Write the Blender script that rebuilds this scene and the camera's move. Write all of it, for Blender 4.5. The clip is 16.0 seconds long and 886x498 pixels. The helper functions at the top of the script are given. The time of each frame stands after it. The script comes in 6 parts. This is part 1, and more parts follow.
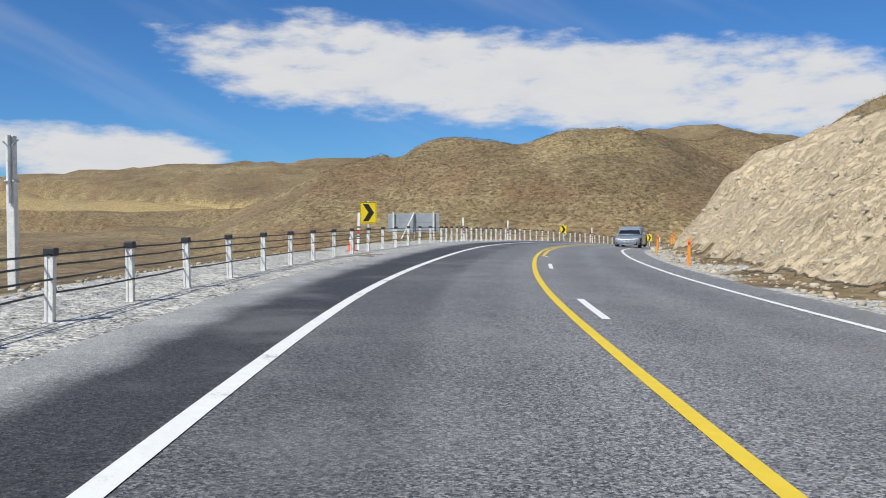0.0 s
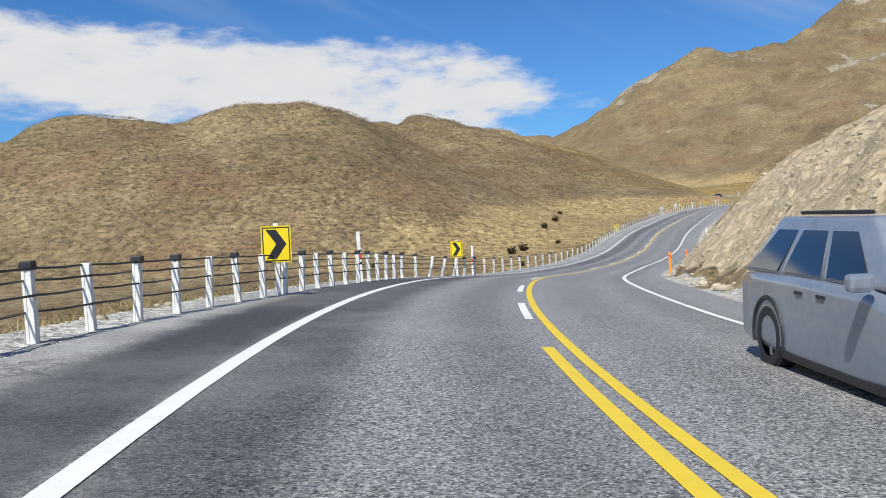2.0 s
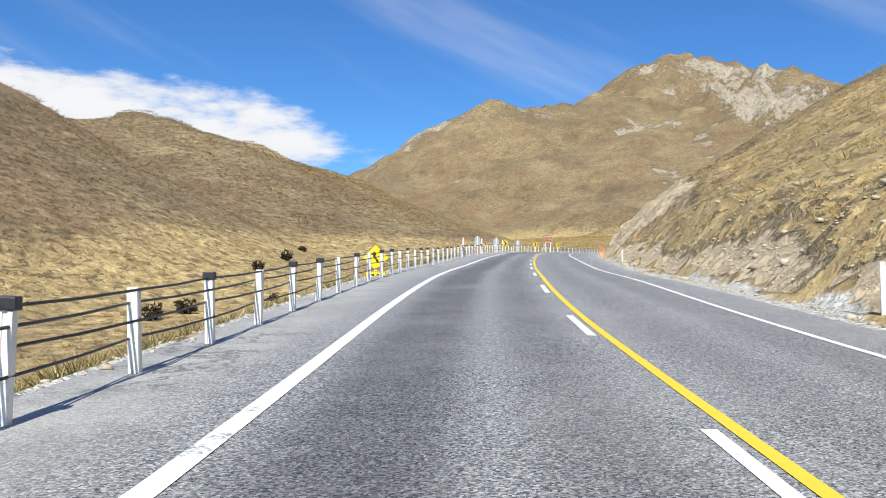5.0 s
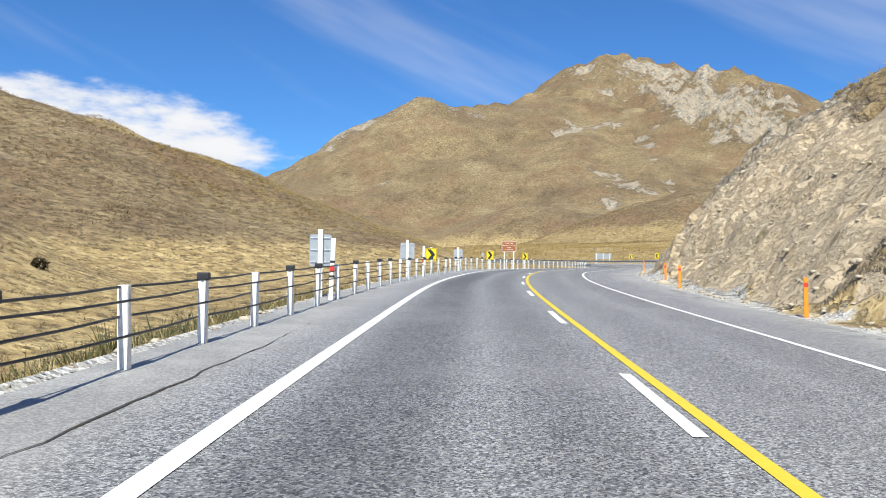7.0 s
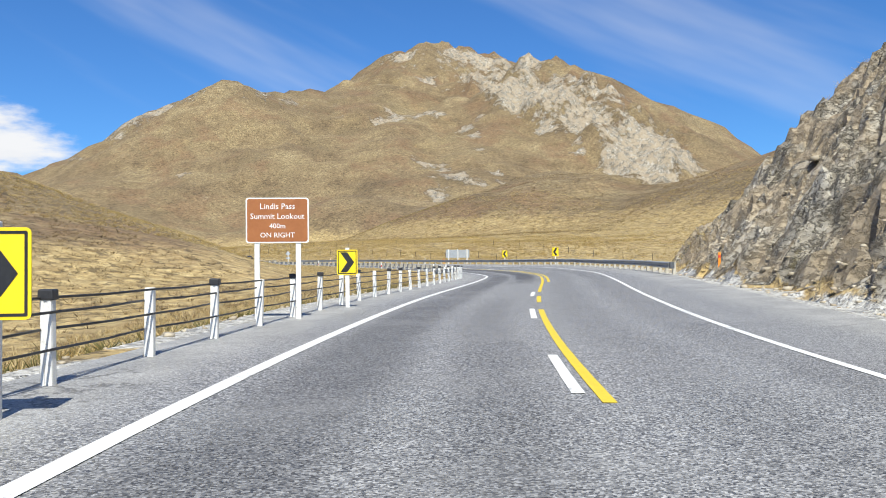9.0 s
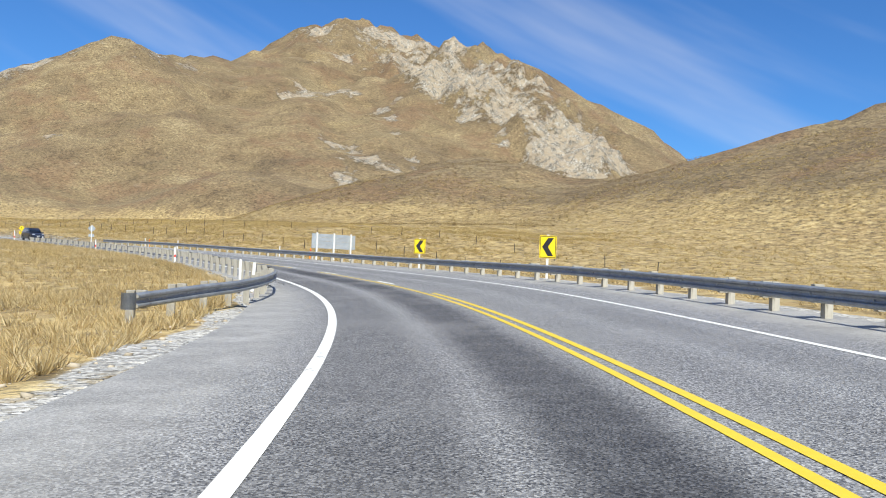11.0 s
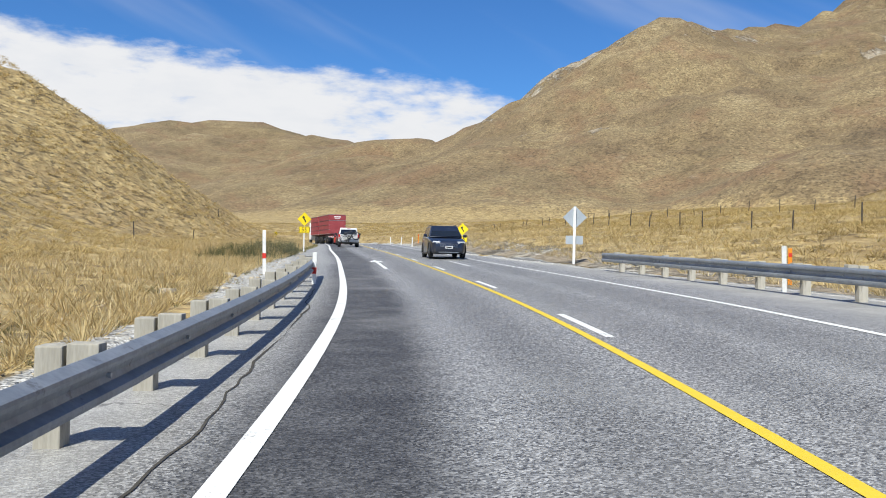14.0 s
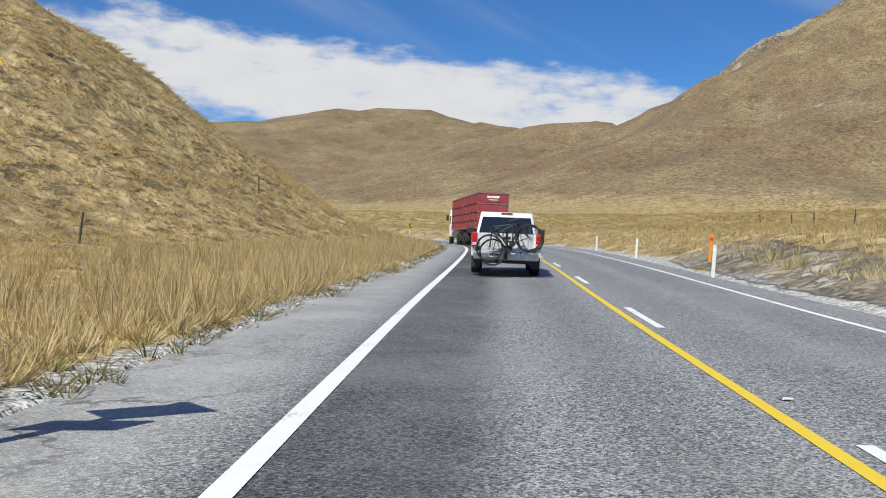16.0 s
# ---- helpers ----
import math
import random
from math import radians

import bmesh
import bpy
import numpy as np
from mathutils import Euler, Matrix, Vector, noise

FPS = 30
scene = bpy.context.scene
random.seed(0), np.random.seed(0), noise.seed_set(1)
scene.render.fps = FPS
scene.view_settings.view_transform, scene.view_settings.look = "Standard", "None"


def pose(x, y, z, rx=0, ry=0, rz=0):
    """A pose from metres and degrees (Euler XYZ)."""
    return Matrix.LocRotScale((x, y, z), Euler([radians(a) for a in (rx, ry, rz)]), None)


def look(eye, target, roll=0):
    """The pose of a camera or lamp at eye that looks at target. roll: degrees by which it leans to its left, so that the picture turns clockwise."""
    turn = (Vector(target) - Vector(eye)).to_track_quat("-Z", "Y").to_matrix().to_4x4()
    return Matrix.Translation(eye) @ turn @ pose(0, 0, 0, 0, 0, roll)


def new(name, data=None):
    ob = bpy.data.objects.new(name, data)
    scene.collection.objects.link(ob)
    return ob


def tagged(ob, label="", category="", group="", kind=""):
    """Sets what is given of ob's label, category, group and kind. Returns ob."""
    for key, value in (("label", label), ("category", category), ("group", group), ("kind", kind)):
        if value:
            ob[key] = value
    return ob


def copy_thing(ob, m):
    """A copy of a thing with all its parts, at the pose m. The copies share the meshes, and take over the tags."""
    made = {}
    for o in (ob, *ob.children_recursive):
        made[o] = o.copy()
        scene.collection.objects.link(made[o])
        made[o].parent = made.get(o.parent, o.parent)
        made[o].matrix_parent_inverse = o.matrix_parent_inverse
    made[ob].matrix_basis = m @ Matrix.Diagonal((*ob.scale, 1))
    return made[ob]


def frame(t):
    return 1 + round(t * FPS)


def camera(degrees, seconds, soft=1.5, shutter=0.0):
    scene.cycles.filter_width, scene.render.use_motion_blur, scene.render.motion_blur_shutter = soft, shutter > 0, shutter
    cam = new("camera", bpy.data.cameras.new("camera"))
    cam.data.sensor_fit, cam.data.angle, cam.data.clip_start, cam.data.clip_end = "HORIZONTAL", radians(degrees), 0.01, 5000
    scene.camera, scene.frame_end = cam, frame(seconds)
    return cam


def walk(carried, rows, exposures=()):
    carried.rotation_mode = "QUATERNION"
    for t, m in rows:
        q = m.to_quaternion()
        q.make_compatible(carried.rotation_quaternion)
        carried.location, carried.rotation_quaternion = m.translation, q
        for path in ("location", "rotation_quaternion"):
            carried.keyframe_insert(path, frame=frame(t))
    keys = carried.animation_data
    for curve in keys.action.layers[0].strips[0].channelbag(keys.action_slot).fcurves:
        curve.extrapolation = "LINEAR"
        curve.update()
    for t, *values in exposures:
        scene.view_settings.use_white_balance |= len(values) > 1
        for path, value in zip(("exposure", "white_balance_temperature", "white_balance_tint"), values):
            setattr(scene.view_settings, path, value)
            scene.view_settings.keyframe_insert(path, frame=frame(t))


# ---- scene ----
cam = camera(53.30, 16.0, soft=1.0)
# seconds, x, y, z, heading to the right of +y, pitch up, roll to the left
PATH = [
    (0.00, -0.01, 0.19, -0.20, -0.02, -1.58, -0.32),
    (0.25, 0.02, 7.51, -0.15, 2.25, -1.68, -0.56),
    (0.50, 0.26, 14.86, -0.12, 4.08, -1.72, -1.02),
    (0.75, 0.76, 22.24, -0.10, 5.20, -1.61, -1.55),
    (1.00, 1.46, 29.56, -0.10, 6.45, -1.56, -1.93),
    (1.25, 2.32, 36.66, -0.08, 8.67, -1.63, -2.10),
    (1.50, 3.45, 43.69, -0.10, 11.93, -1.83, -2.18),
    (1.75, 4.96, 50.81, -0.20, 16.15, -1.89, -2.28),
    (2.00, 7.01, 57.77, -0.28, 21.04, -2.02, -2.40),
    (2.25, 9.33, 64.59, -0.42, 26.00, -2.41, -2.36),
    (2.50, 12.07, 71.10, -0.58, 29.88, -2.70, -2.00),
    (2.75, 15.30, 77.32, -0.78, 31.70, -2.73, -1.63),
    (3.00, 18.71, 83.35, -1.11, 32.68, -2.58, -1.28),
    (3.25, 22.30, 89.08, -1.53, 34.17, -2.44, -0.82),
    (3.50, 26.07, 94.78, -1.89, 35.53, -2.28, -0.50),
    (3.75, 30.17, 100.31, -2.23, 36.41, -1.76, -0.45),
    (4.00, 34.48, 105.90, -2.50, 36.98, -1.23, -0.31),
    (4.25, 38.95, 111.56, -2.72, 37.34, -0.52, -0.10),
    (4.50, 43.54, 117.29, -2.85, 37.12, 0.26, 0.15),
    (4.75, 48.19, 123.07, -2.84, 35.95, 0.83, 0.43),
    (5.00, 52.82, 128.94, -2.73, 35.07, 1.20, 0.70),
    (5.25, 57.34, 134.95, -2.54, 35.76, 1.46, 0.96),
    (5.50, 61.90, 141.02, -2.29, 36.96, 1.47, 1.17),
    (5.75, 66.59, 146.99, -2.00, 37.68, 1.11, 1.31),
    (6.00, 71.36, 152.84, -1.74, 38.13, 0.77, 1.36),
    (6.25, 76.18, 158.58, -1.58, 38.92, 1.29, 1.03),
    (6.50, 81.08, 164.26, -1.39, 39.39, 1.72, 0.67),
    (6.75, 86.02, 169.96, -1.13, 39.50, 1.85, 0.62),
    (7.00, 91.05, 175.63, -0.88, 39.58, 1.76, 0.65),
    (7.25, 96.07, 181.30, -0.64, 40.02, 1.66, 0.35),
    (7.50, 101.09, 186.93, -0.42, 40.80, 1.62, -0.30),
    (7.75, 106.14, 192.47, -0.21, 41.96, 1.62, -1.14),
    (8.00, 111.24, 197.86, 0.00, 43.36, 1.62, -1.61),
    (8.25, 116.39, 203.08, 0.17, 44.91, 1.56, -1.25),
    (8.50, 121.62, 208.06, 0.34, 46.80, 1.51, -0.71),
    (8.75, 126.96, 212.77, 0.52, 49.06, 1.54, -0.61),
    (9.00, 132.44, 217.28, 0.66, 51.27, 1.64, -0.65),
    (9.25, 138.01, 221.62, 0.78, 53.09, 1.64, -0.55),
    (9.50, 143.65, 225.77, 0.90, 54.90, 1.72, -0.27),
    (9.75, 149.33, 229.79, 1.04, 56.71, 1.70, 0.14),
    (10.00, 155.07, 233.72, 1.19, 58.01, 1.65, 0.64),
    (10.25, 160.86, 237.57, 1.32, 58.53, 1.67, 1.18),
    (10.50, 166.67, 241.41, 1.44, 58.53, 1.66, 1.73),
    (10.75, 172.47, 245.32, 1.57, 58.13, 1.52, 2.22),
    (11.00, 178.28, 249.35, 1.68, 57.05, 1.41, 2.63),
    (11.25, 184.08, 253.54, 1.76, 55.05, 1.50, 2.91),
    (11.50, 189.83, 257.95, 1.83, 51.82, 1.71, 3.01),
    (11.75, 195.44, 262.55, 2.00, 47.44, 1.73, 3.84),
    (12.00, 200.72, 267.59, 2.16, 42.30, 1.64, 4.43),
    (12.25, 205.66, 273.16, 2.30, 37.59, 1.34, 4.47),
    (12.50, 210.32, 279.18, 2.47, 34.04, 0.99, 4.13),
    (12.75, 214.69, 285.65, 2.63, 31.96, 0.76, 3.45),
    (13.00, 218.88, 292.39, 2.82, 30.25, 0.67, 2.84),
    (13.25, 222.79, 299.36, 3.00, 27.92, 0.65, 2.56),
    (13.50, 226.40, 306.46, 3.17, 25.58, 0.57, 2.27),
    (13.75, 229.65, 313.59, 3.38, 23.88, 0.41, 1.85),
    (14.00, 232.58, 320.67, 3.57, 22.15, 0.23, 1.39),
    (14.25, 235.16, 327.65, 3.75, 19.84, 0.19, 1.25),
    (14.50, 237.47, 334.57, 3.92, 17.82, 0.21, 1.31),
    (14.75, 239.51, 341.49, 4.05, 16.96, 0.19, 1.52),
    (15.00, 241.46, 348.42, 4.19, 16.42, 0.10, 1.74),
    (15.25, 243.39, 355.31, 4.36, 15.25, 0.01, 1.73),
    (15.50, 245.18, 362.22, 4.51, 13.75, -0.15, 1.71),
    (15.75, 247.06, 369.08, 4.65, 12.44, -0.35, 2.05),
    (16.00, 248.78, 375.97, 4.78, 11.28, -0.58, 2.47),
]
rows = [(t, pose(x, y, z, 90 + pitch, 0, -head) @ pose(0, 0, 0, 0, 0, roll)) for t, x, y, z, head, pitch, roll in PATH]
walk(cam, rows, ((0, .0), (1.5, .0), (2.5, .25), (4.5, .38), (9, .38), (12.5, .38), (14.5, .2), (16, .05)))

# ---- sky, sun ----
SUN_EL, SUN_HEADING = 52.0, 224.0
world = bpy.data.worlds.new("sky")
scene.world = world
world.use_nodes = True
wn, wl = world.node_tree.nodes, world.node_tree.links
wn.clear()


def wmath(op, a, b=0.0, c=0.0):
    node = wn.new("ShaderNodeMath")
    node.operation = op
    for slot, v in zip(node.inputs, (a, b, c)):
        if isinstance(v, (int, float)):
            slot.default_value = v
        else:
            wl.new(v, slot)
    return node.outputs[0]


def wnoise(vector, scale, detail, rough=0.55):
    node = wn.new("ShaderNodeTexNoise")
    wl.new(vector, node.inputs["Vector"])
    node.inputs["Scale"].default_value, node.inputs["Detail"].default_value, node.inputs["Roughness"].default_value = scale, detail, rough
    return node.outputs["Fac"]


def wvector(x, y):
    node = wn.new("ShaderNodeCombineXYZ")
    wl.new(x, node.inputs[0])
    wl.new(y, node.inputs[1])
    return node.outputs[0]


def wramp(v, low, high):
    node = wn.new("ShaderNodeMapRange")
    node.interpolation_type = "SMOOTHSTEP"
    wl.new(v, node.inputs[0])
    node.inputs[1].default_value, node.inputs[2].default_value = low, high
    return node.outputs[0]


sky = wn.new("ShaderNodeTexSky")
sky.sky_type, sky.sun_disc = "NISHITA", False
sky.sun_elevation, sky.sun_rotation = radians(SUN_EL), radians(SUN_HEADING)
sky.air_density, sky.dust_density, sky.ozone_density, sky.altitude = 1.0, 0.15, 2.2, 970
way = wn.new("ShaderNodeTexCoord").outputs["Generated"]
split = wn.new("ShaderNodeSeparateXYZ")
wl.new(way, split.inputs[0])
# degrees to the right of +y, and above the horizon
az = wmath("MULTIPLY", wmath("ARCTAN2", split.outputs[0], split.outputs[1]), 57.2958)
el = wmath("MULTIPLY", wmath("ARCSINE", split.outputs[2]), 57.2958)
flat = wvector(wmath("MULTIPLY", az, .055), wmath("MULTIPLY", el, .16))
billow = wmath("ADD", wmath("MULTIPLY", wnoise(flat, 2.6, 9, .58), 2.6), -1.3)
billow_fine = wmath("ADD", wmath("MULTIPLY", wnoise(flat, 9.0, 6, .6), .9), -.45)


def bank_of_cloud(az0, half, el0, lean, height):
    """A long bank: its middle, half its length, its height above the horizon, how that falls to the right, half its thickness."""
    a = wmath("DIVIDE", wmath("SUBTRACT", az, az0), half)
    line = wmath("MULTIPLY_ADD", wmath("SUBTRACT", az, az0), lean, el0)
    e = wmath("DIVIDE", wmath("SUBTRACT", el, line), height)
    body = wmath("SUBTRACT", 1.0, wmath("ADD", wmath("MULTIPLY", wmath("MULTIPLY", a, a), wmath("MULTIPLY", a, a)), wmath("MULTIPLY", e, e)))
    return wmath("ADD", wmath("ADD", body, billow), billow_fine)


main = wramp(bank_of_cloud(6.0, 24, 9.1, -.085, 3.2), -.1, .75)
low = wramp(bank_of_cloud(-26, 13, 4.6, -.03, 2.0), 0.1, .9)
low2 = wramp(bank_of_cloud(-70, 30, 10.0, .02, 4.0), 0.1, .9)
streak = wvector(wmath("MULTIPLY_ADD", el, .05, wmath("MULTIPLY", az, .036)), wmath("MULTIPLY_ADD", az, .030, wmath("MULTIPLY", el, .085)))
cirrus = wmath("MULTIPLY", wramp(wnoise(streak, 1.7, 4, .52), .46, .78), .29)
cover = wmath("MAXIMUM", wmath("MAXIMUM", main, wmath("MAXIMUM", low, low2)), cirrus)
cover = wmath("MULTIPLY", cover, wramp(el, -1.0, 2.0))
soft_shade = wmath("MULTIPLY_ADD", wnoise(flat, 5.0, 5), .5, .72)
white = wn.new("ShaderNodeMix")
white.data_type = "RGBA"
wl.new(soft_shade, white.inputs["Factor"])
white.inputs["A"].default_value, white.inputs["B"].default_value = (4.4, 5.2, 6.5, 1), (8.0, 8.1, 8.3, 1)
mixed = wn.new("ShaderNodeMix")
mixed.data_type = "RGBA"
wl.new(cover, mixed.inputs["Factor"])
deeper = wn.new("ShaderNodeMix")
deeper.data_type, deeper.blend_type = "RGBA", "MULTIPLY"
deeper.inputs["Factor"].default_value = 1.0
deeper.inputs["B"].default_value = (.385, .755, 1.18, 1)
wl.new(sky.outputs[0], deeper.inputs["A"])
wl.new(deeper.outputs["Result"], mixed.inputs["A"])
wl.new(white.outputs["Result"], mixed.inputs["B"])
back = wn.new("ShaderNodeBackground")
back.inputs["Strength"].default_value = 0.088
wl.new(mixed.outputs["Result"], back.inputs["Color"])
wl.new(back.outputs[0], wn.new("ShaderNodeOutputWorld").inputs["Surface"])

sun = new("sun", bpy.data.lights.new("sun", "SUN"))
sun.data.energy, sun.data.angle, sun.data.color = 5.1, radians(.53), (.97, .955, .86)
_h, _e = radians(SUN_HEADING), radians(SUN_EL)
sun.matrix_world = look((200 * math.sin(_h) * math.cos(_e), 200 * math.cos(_h) * math.cos(_e), 200 * math.sin(_e)), (0, 0, 0))


# ---- materials ----
def shader(name, rough=0.8, metal=0.0):
    m = bpy.data.materials.new(name)
    m.use_nodes = True
    m.node_tree.nodes["Principled BSDF"].inputs["Roughness"].default_value = rough
    m.node_tree.nodes["Principled BSDF"].inputs["Metallic"].default_value = metal
    return m, m.node_tree.nodes, m.node_tree.links, m.node_tree.nodes["Principled BSDF"]


def noise_of(nodes, links, scale, detail=5, rough=.55, stretch=(1, 1, 1), coord="Object"):
    tc, mp, t = nodes.new("ShaderNodeTexCoord"), nodes.new("ShaderNodeMapping"), nodes.new("ShaderNodeTexNoise")
    mp.inputs["Scale"].default_value = stretch
    links.new(tc.outputs[coord], mp.inputs[0])
    links.new(mp.outputs[0], t.inputs["Vector"])
    t.inputs["Scale"].default_value, t.inputs["Detail"].default_value, t.inputs["Roughness"].default_value = scale, detail, rough
    return t.outputs["Fac"]


def ramp_of(nodes, links, v, stops):
    r = nodes.new("ShaderNodeValToRGB")
    links.new(v, r.inputs[0])
    while len(r.color_ramp.elements) < len(stops):
        r.color_ramp.elements.new(.5)
    for e, (p, c) in zip(r.color_ramp.elements, stops):
        e.position, e.color = p, (*c, 1)
    return r.outputs[0]


def blend(nodes, links, fac, a, b, mode="MIX"):
    m = nodes.new("ShaderNodeMix")
    m.data_type, m.blend_type = "RGBA", mode
    for slot, v in (("Factor", fac), ("A", a), ("B", b)):
        if isinstance(v, (int, float)):
            m.inputs[slot].default_value = v
        elif isinstance(v, tuple):
            m.inputs[slot].default_value = (*v, 1)
        else:
            links.new(v, m.inputs[slot])
    return m.outputs["Result"]


def maths(nodes, links, op, a, b=0.0, c=0.0):
    node = nodes.new("ShaderNodeMath")
    node.operation = op
    for slot, v in zip(node.inputs, (a, b, c)):
        if isinstance(v, (int, float)):
            slot.default_value = v
        else:
            links.new(v, slot)
    return node.outputs[0]


def smooth(nodes, links, v, low, high):
    node = nodes.new("ShaderNodeMapRange")
    node.interpolation_type = "SMOOTHSTEP"
    links.new(v, node.inputs[0])
    node.inputs[1].default_value, node.inputs[2].default_value = low, high
    return node.outputs[0]


def bumped(nodes, links, bsdf, height, strength, distance):
    b = nodes.new("ShaderNodeBump")
    b.inputs["Strength"].default_value, b.inputs["Distance"].default_value = strength, distance
    links.new(height, b.inputs["Height"])
    links.new(b.outputs[0], bsdf.inputs["Normal"])


def plain(name, dark, light, rough=.6, metal=0.0, scale=6.0, bump=.15, wear=None, coat=0.0, stretch=(1, 1, 1)):
    """A paint, metal, wood or rubber: two tones of one colour in stains and grain, fine relief, and wear where given."""
    m, nodes, links, bsdf = shader(name, rough, metal)
    big, small = noise_of(nodes, links, scale, 5, .6, stretch), noise_of(nodes, links, scale * 9, 3, .6, stretch)
    col = blend(nodes, links, smooth(nodes, links, maths(nodes, links, "MULTIPLY_ADD", small, .35, maths(nodes, links, "MULTIPLY", big, .65)), .32, .68), dark, light)
    if wear:
        col = blend(nodes, links, smooth(nodes, links, noise_of(nodes, links, scale * 2.3, 7, .68, stretch), .58, .68), col, wear)
    links.new(col, bsdf.inputs["Base Color"])
    links.new(maths(nodes, links, "MULTIPLY_ADD", big, .2, rough - .1), bsdf.inputs["Roughness"])
    if coat:
        bsdf.inputs["Coat Weight"].default_value, bsdf.inputs["Coat Roughness"].default_value = coat, .05
    if bump:
        bumped(nodes, links, bsdf, small, bump, .01)
    return m


def road_uv(nodes, links):
    """Station and offset in metres, from the road's own map."""
    uv, sp = nodes.new("ShaderNodeUVMap"), nodes.new("ShaderNodeSeparateXYZ")
    uv.uv_map = "plan"
    links.new(uv.outputs[0], sp.inputs[0])
    return uv.outputs[0], sp.outputs[0], sp.outputs[1]


def asphalt_material():
    m, nodes, links, bsdf = shader("chip_seal", .86)
    uv, s, u = road_uv(nodes, links)
    chips = nodes.new("ShaderNodeTexVoronoi")
    tc = nodes.new("ShaderNodeTexCoord")
    links.new(tc.outputs["Object"], chips.inputs["Vector"])
    chips.inputs["Scale"].default_value = 58
    grain = noise_of(nodes, links, 34, 4, .75)
    chip_tone = nodes.new("ShaderNodeSeparateColor")
    links.new(chips.outputs["Color"], chip_tone.inputs[0])
    stone = ramp_of(nodes, links, maths(nodes, links, "MULTIPLY_ADD", chip_tone.outputs[0], .5, maths(nodes, links, "MULTIPLY", grain, .5)),
                    [(.25, (.055, .055, .058)), (.48, (.212, .21, .205)), (.62, (.312, .307, .30)), (.8, (.57, .565, .55))])
    # bitumen flushed up in the wheel tracks, in uneven lengths
    wander = maths(nodes, links, "MULTIPLY_ADD", noise_of(nodes, links, .06, 2, .5), .8, -.4)
    uu = maths(nodes, links, "ADD", u, wander)
    tracks = None
    for centre, half, weight, s0, s1 in ((-2.85, .5, 1.0, 60, 118), (-2.5, .50, .72, 110, 345), (-.95, .34, .48, 60, 300), (-.95, .5, 1.0, 320, 415), (-2.75, .6, .6, 330, 420), (-2.85, .66, 1.0, 405, 640),
                                         (-.95, .35, .35, 405, 640), (1.0, .4, .25, 0, 640), (2.6, .45, .3, 0, 640), (-1.75, .8, .35, 0, 75), (-2.75, .7, .8, 0, 66)):
        window = maths(nodes, links, "MULTIPLY", smooth(nodes, links, s, s0 - 9, s0 + 9), smooth(nodes, links, s, s1 + 9, s1 - 9))
        weight = maths(nodes, links, "MULTIPLY", window, weight)
        d = maths(nodes, links, "ABSOLUTE", maths(nodes, links, "SUBTRACT", uu, centre))
        t = maths(nodes, links, "MULTIPLY", smooth(nodes, links, d, half + .45, half - .25), weight)
        tracks = t if tracks is None else maths(nodes, links, "MAXIMUM", tracks, t)
    where = smooth(nodes, links, noise_of(nodes, links, .03, 3, .5), .36, .58)
    tracks = maths(nodes, links, "MULTIPLY", tracks, maths(nodes, links, "MULTIPLY_ADD", where, .25, .75))
    ragged = smooth(nodes, links, noise_of(nodes, links, 1.6, 5, .65), .25, .7)
    tracks = maths(nodes, links, "MULTIPLY", tracks, maths(nodes, links, "MULTIPLY_ADD", ragged, .22, .80))
    # fresh seal outside the line on the first bend, with a ragged edge
    fray = maths(nodes, links, "MULTIPLY_ADD", noise_of(nodes, links, .7, 6, .65), .8, -.4)
    verge = maths(nodes, links, "MULTIPLY", smooth(nodes, links, u, -3.2, -3.6), smooth(nodes, links, maths(nodes, links, "ADD", u, fray), -5.2, -4.4))
    verge = maths(nodes, links, "MULTIPLY", verge, smooth(nodes, links, s, 118, 96))
    tracks = maths(nodes, links, "MAXIMUM", tracks, verge)
    tarry = blend(nodes, links, maths(nodes, links, "MULTIPLY", tracks, .95), stone, blend(nodes, links, 1.0, stone, (.17, .17, .185), "MULTIPLY"))
    older = maths(nodes, links, "MULTIPLY", smooth(nodes, links, s, 88, 40), maths(nodes, links, "MULTIPLY_ADD", noise_of(nodes, links, .5, 4, .6), .42, .12))
    tarry = blend(nodes, links, older, tarry, blend(nodes, links, 1.0, tarry, (.35, .35, .37), "MULTIPLY"))
    patches = blend(nodes, links, smooth(nodes, links, noise_of(nodes, links, .35, 5, .6), .45, .7), tarry, (.30, .295, .285), "MIX")
    col = blend(nodes, links, .28, tarry, patches)
    dust = maths(nodes, links, "MAXIMUM", smooth(nodes, links, uu, -3.6, -4.6), smooth(nodes, links, uu, 4.2, 5.4))
    col = blend(nodes, links, maths(nodes, links, "MULTIPLY", dust, maths(nodes, links, "SUBTRACT", .95, verge)), col, blend(nodes, links, .5, stone, blend(nodes, links, smooth(nodes, links, noise_of(nodes, links, .8, 6, .7), .40, .62), (.34, .33, .305), (.52, .505, .47))))
    split_ = smooth(nodes, links, maths(nodes, links, "ABSOLUTE", maths(nodes, links, "SUBTRACT", noise_of(nodes, links, .55, 6, .62), .5)), .016, .004)
    split_ = maths(nodes, links, "MULTIPLY", split_, maths(nodes, links, "MULTIPLY", dust, smooth(nodes, links, noise_of(nodes, links, .09, 2, .5), .54, .60)))
    col = blend(nodes, links, maths(nodes, links, "MULTIPLY", split_, .6), col, (.045, .042, .036))
    links.new(col, bsdf.inputs["Base Color"])
    links.new(maths(nodes, links, "MULTIPLY_ADD", tracks, .14, .56), bsdf.inputs["Roughness"])
    bumped(nodes, links, bsdf, maths(nodes, links, "ADD", chips.outputs["Distance"], grain), .5, .012)
    return m


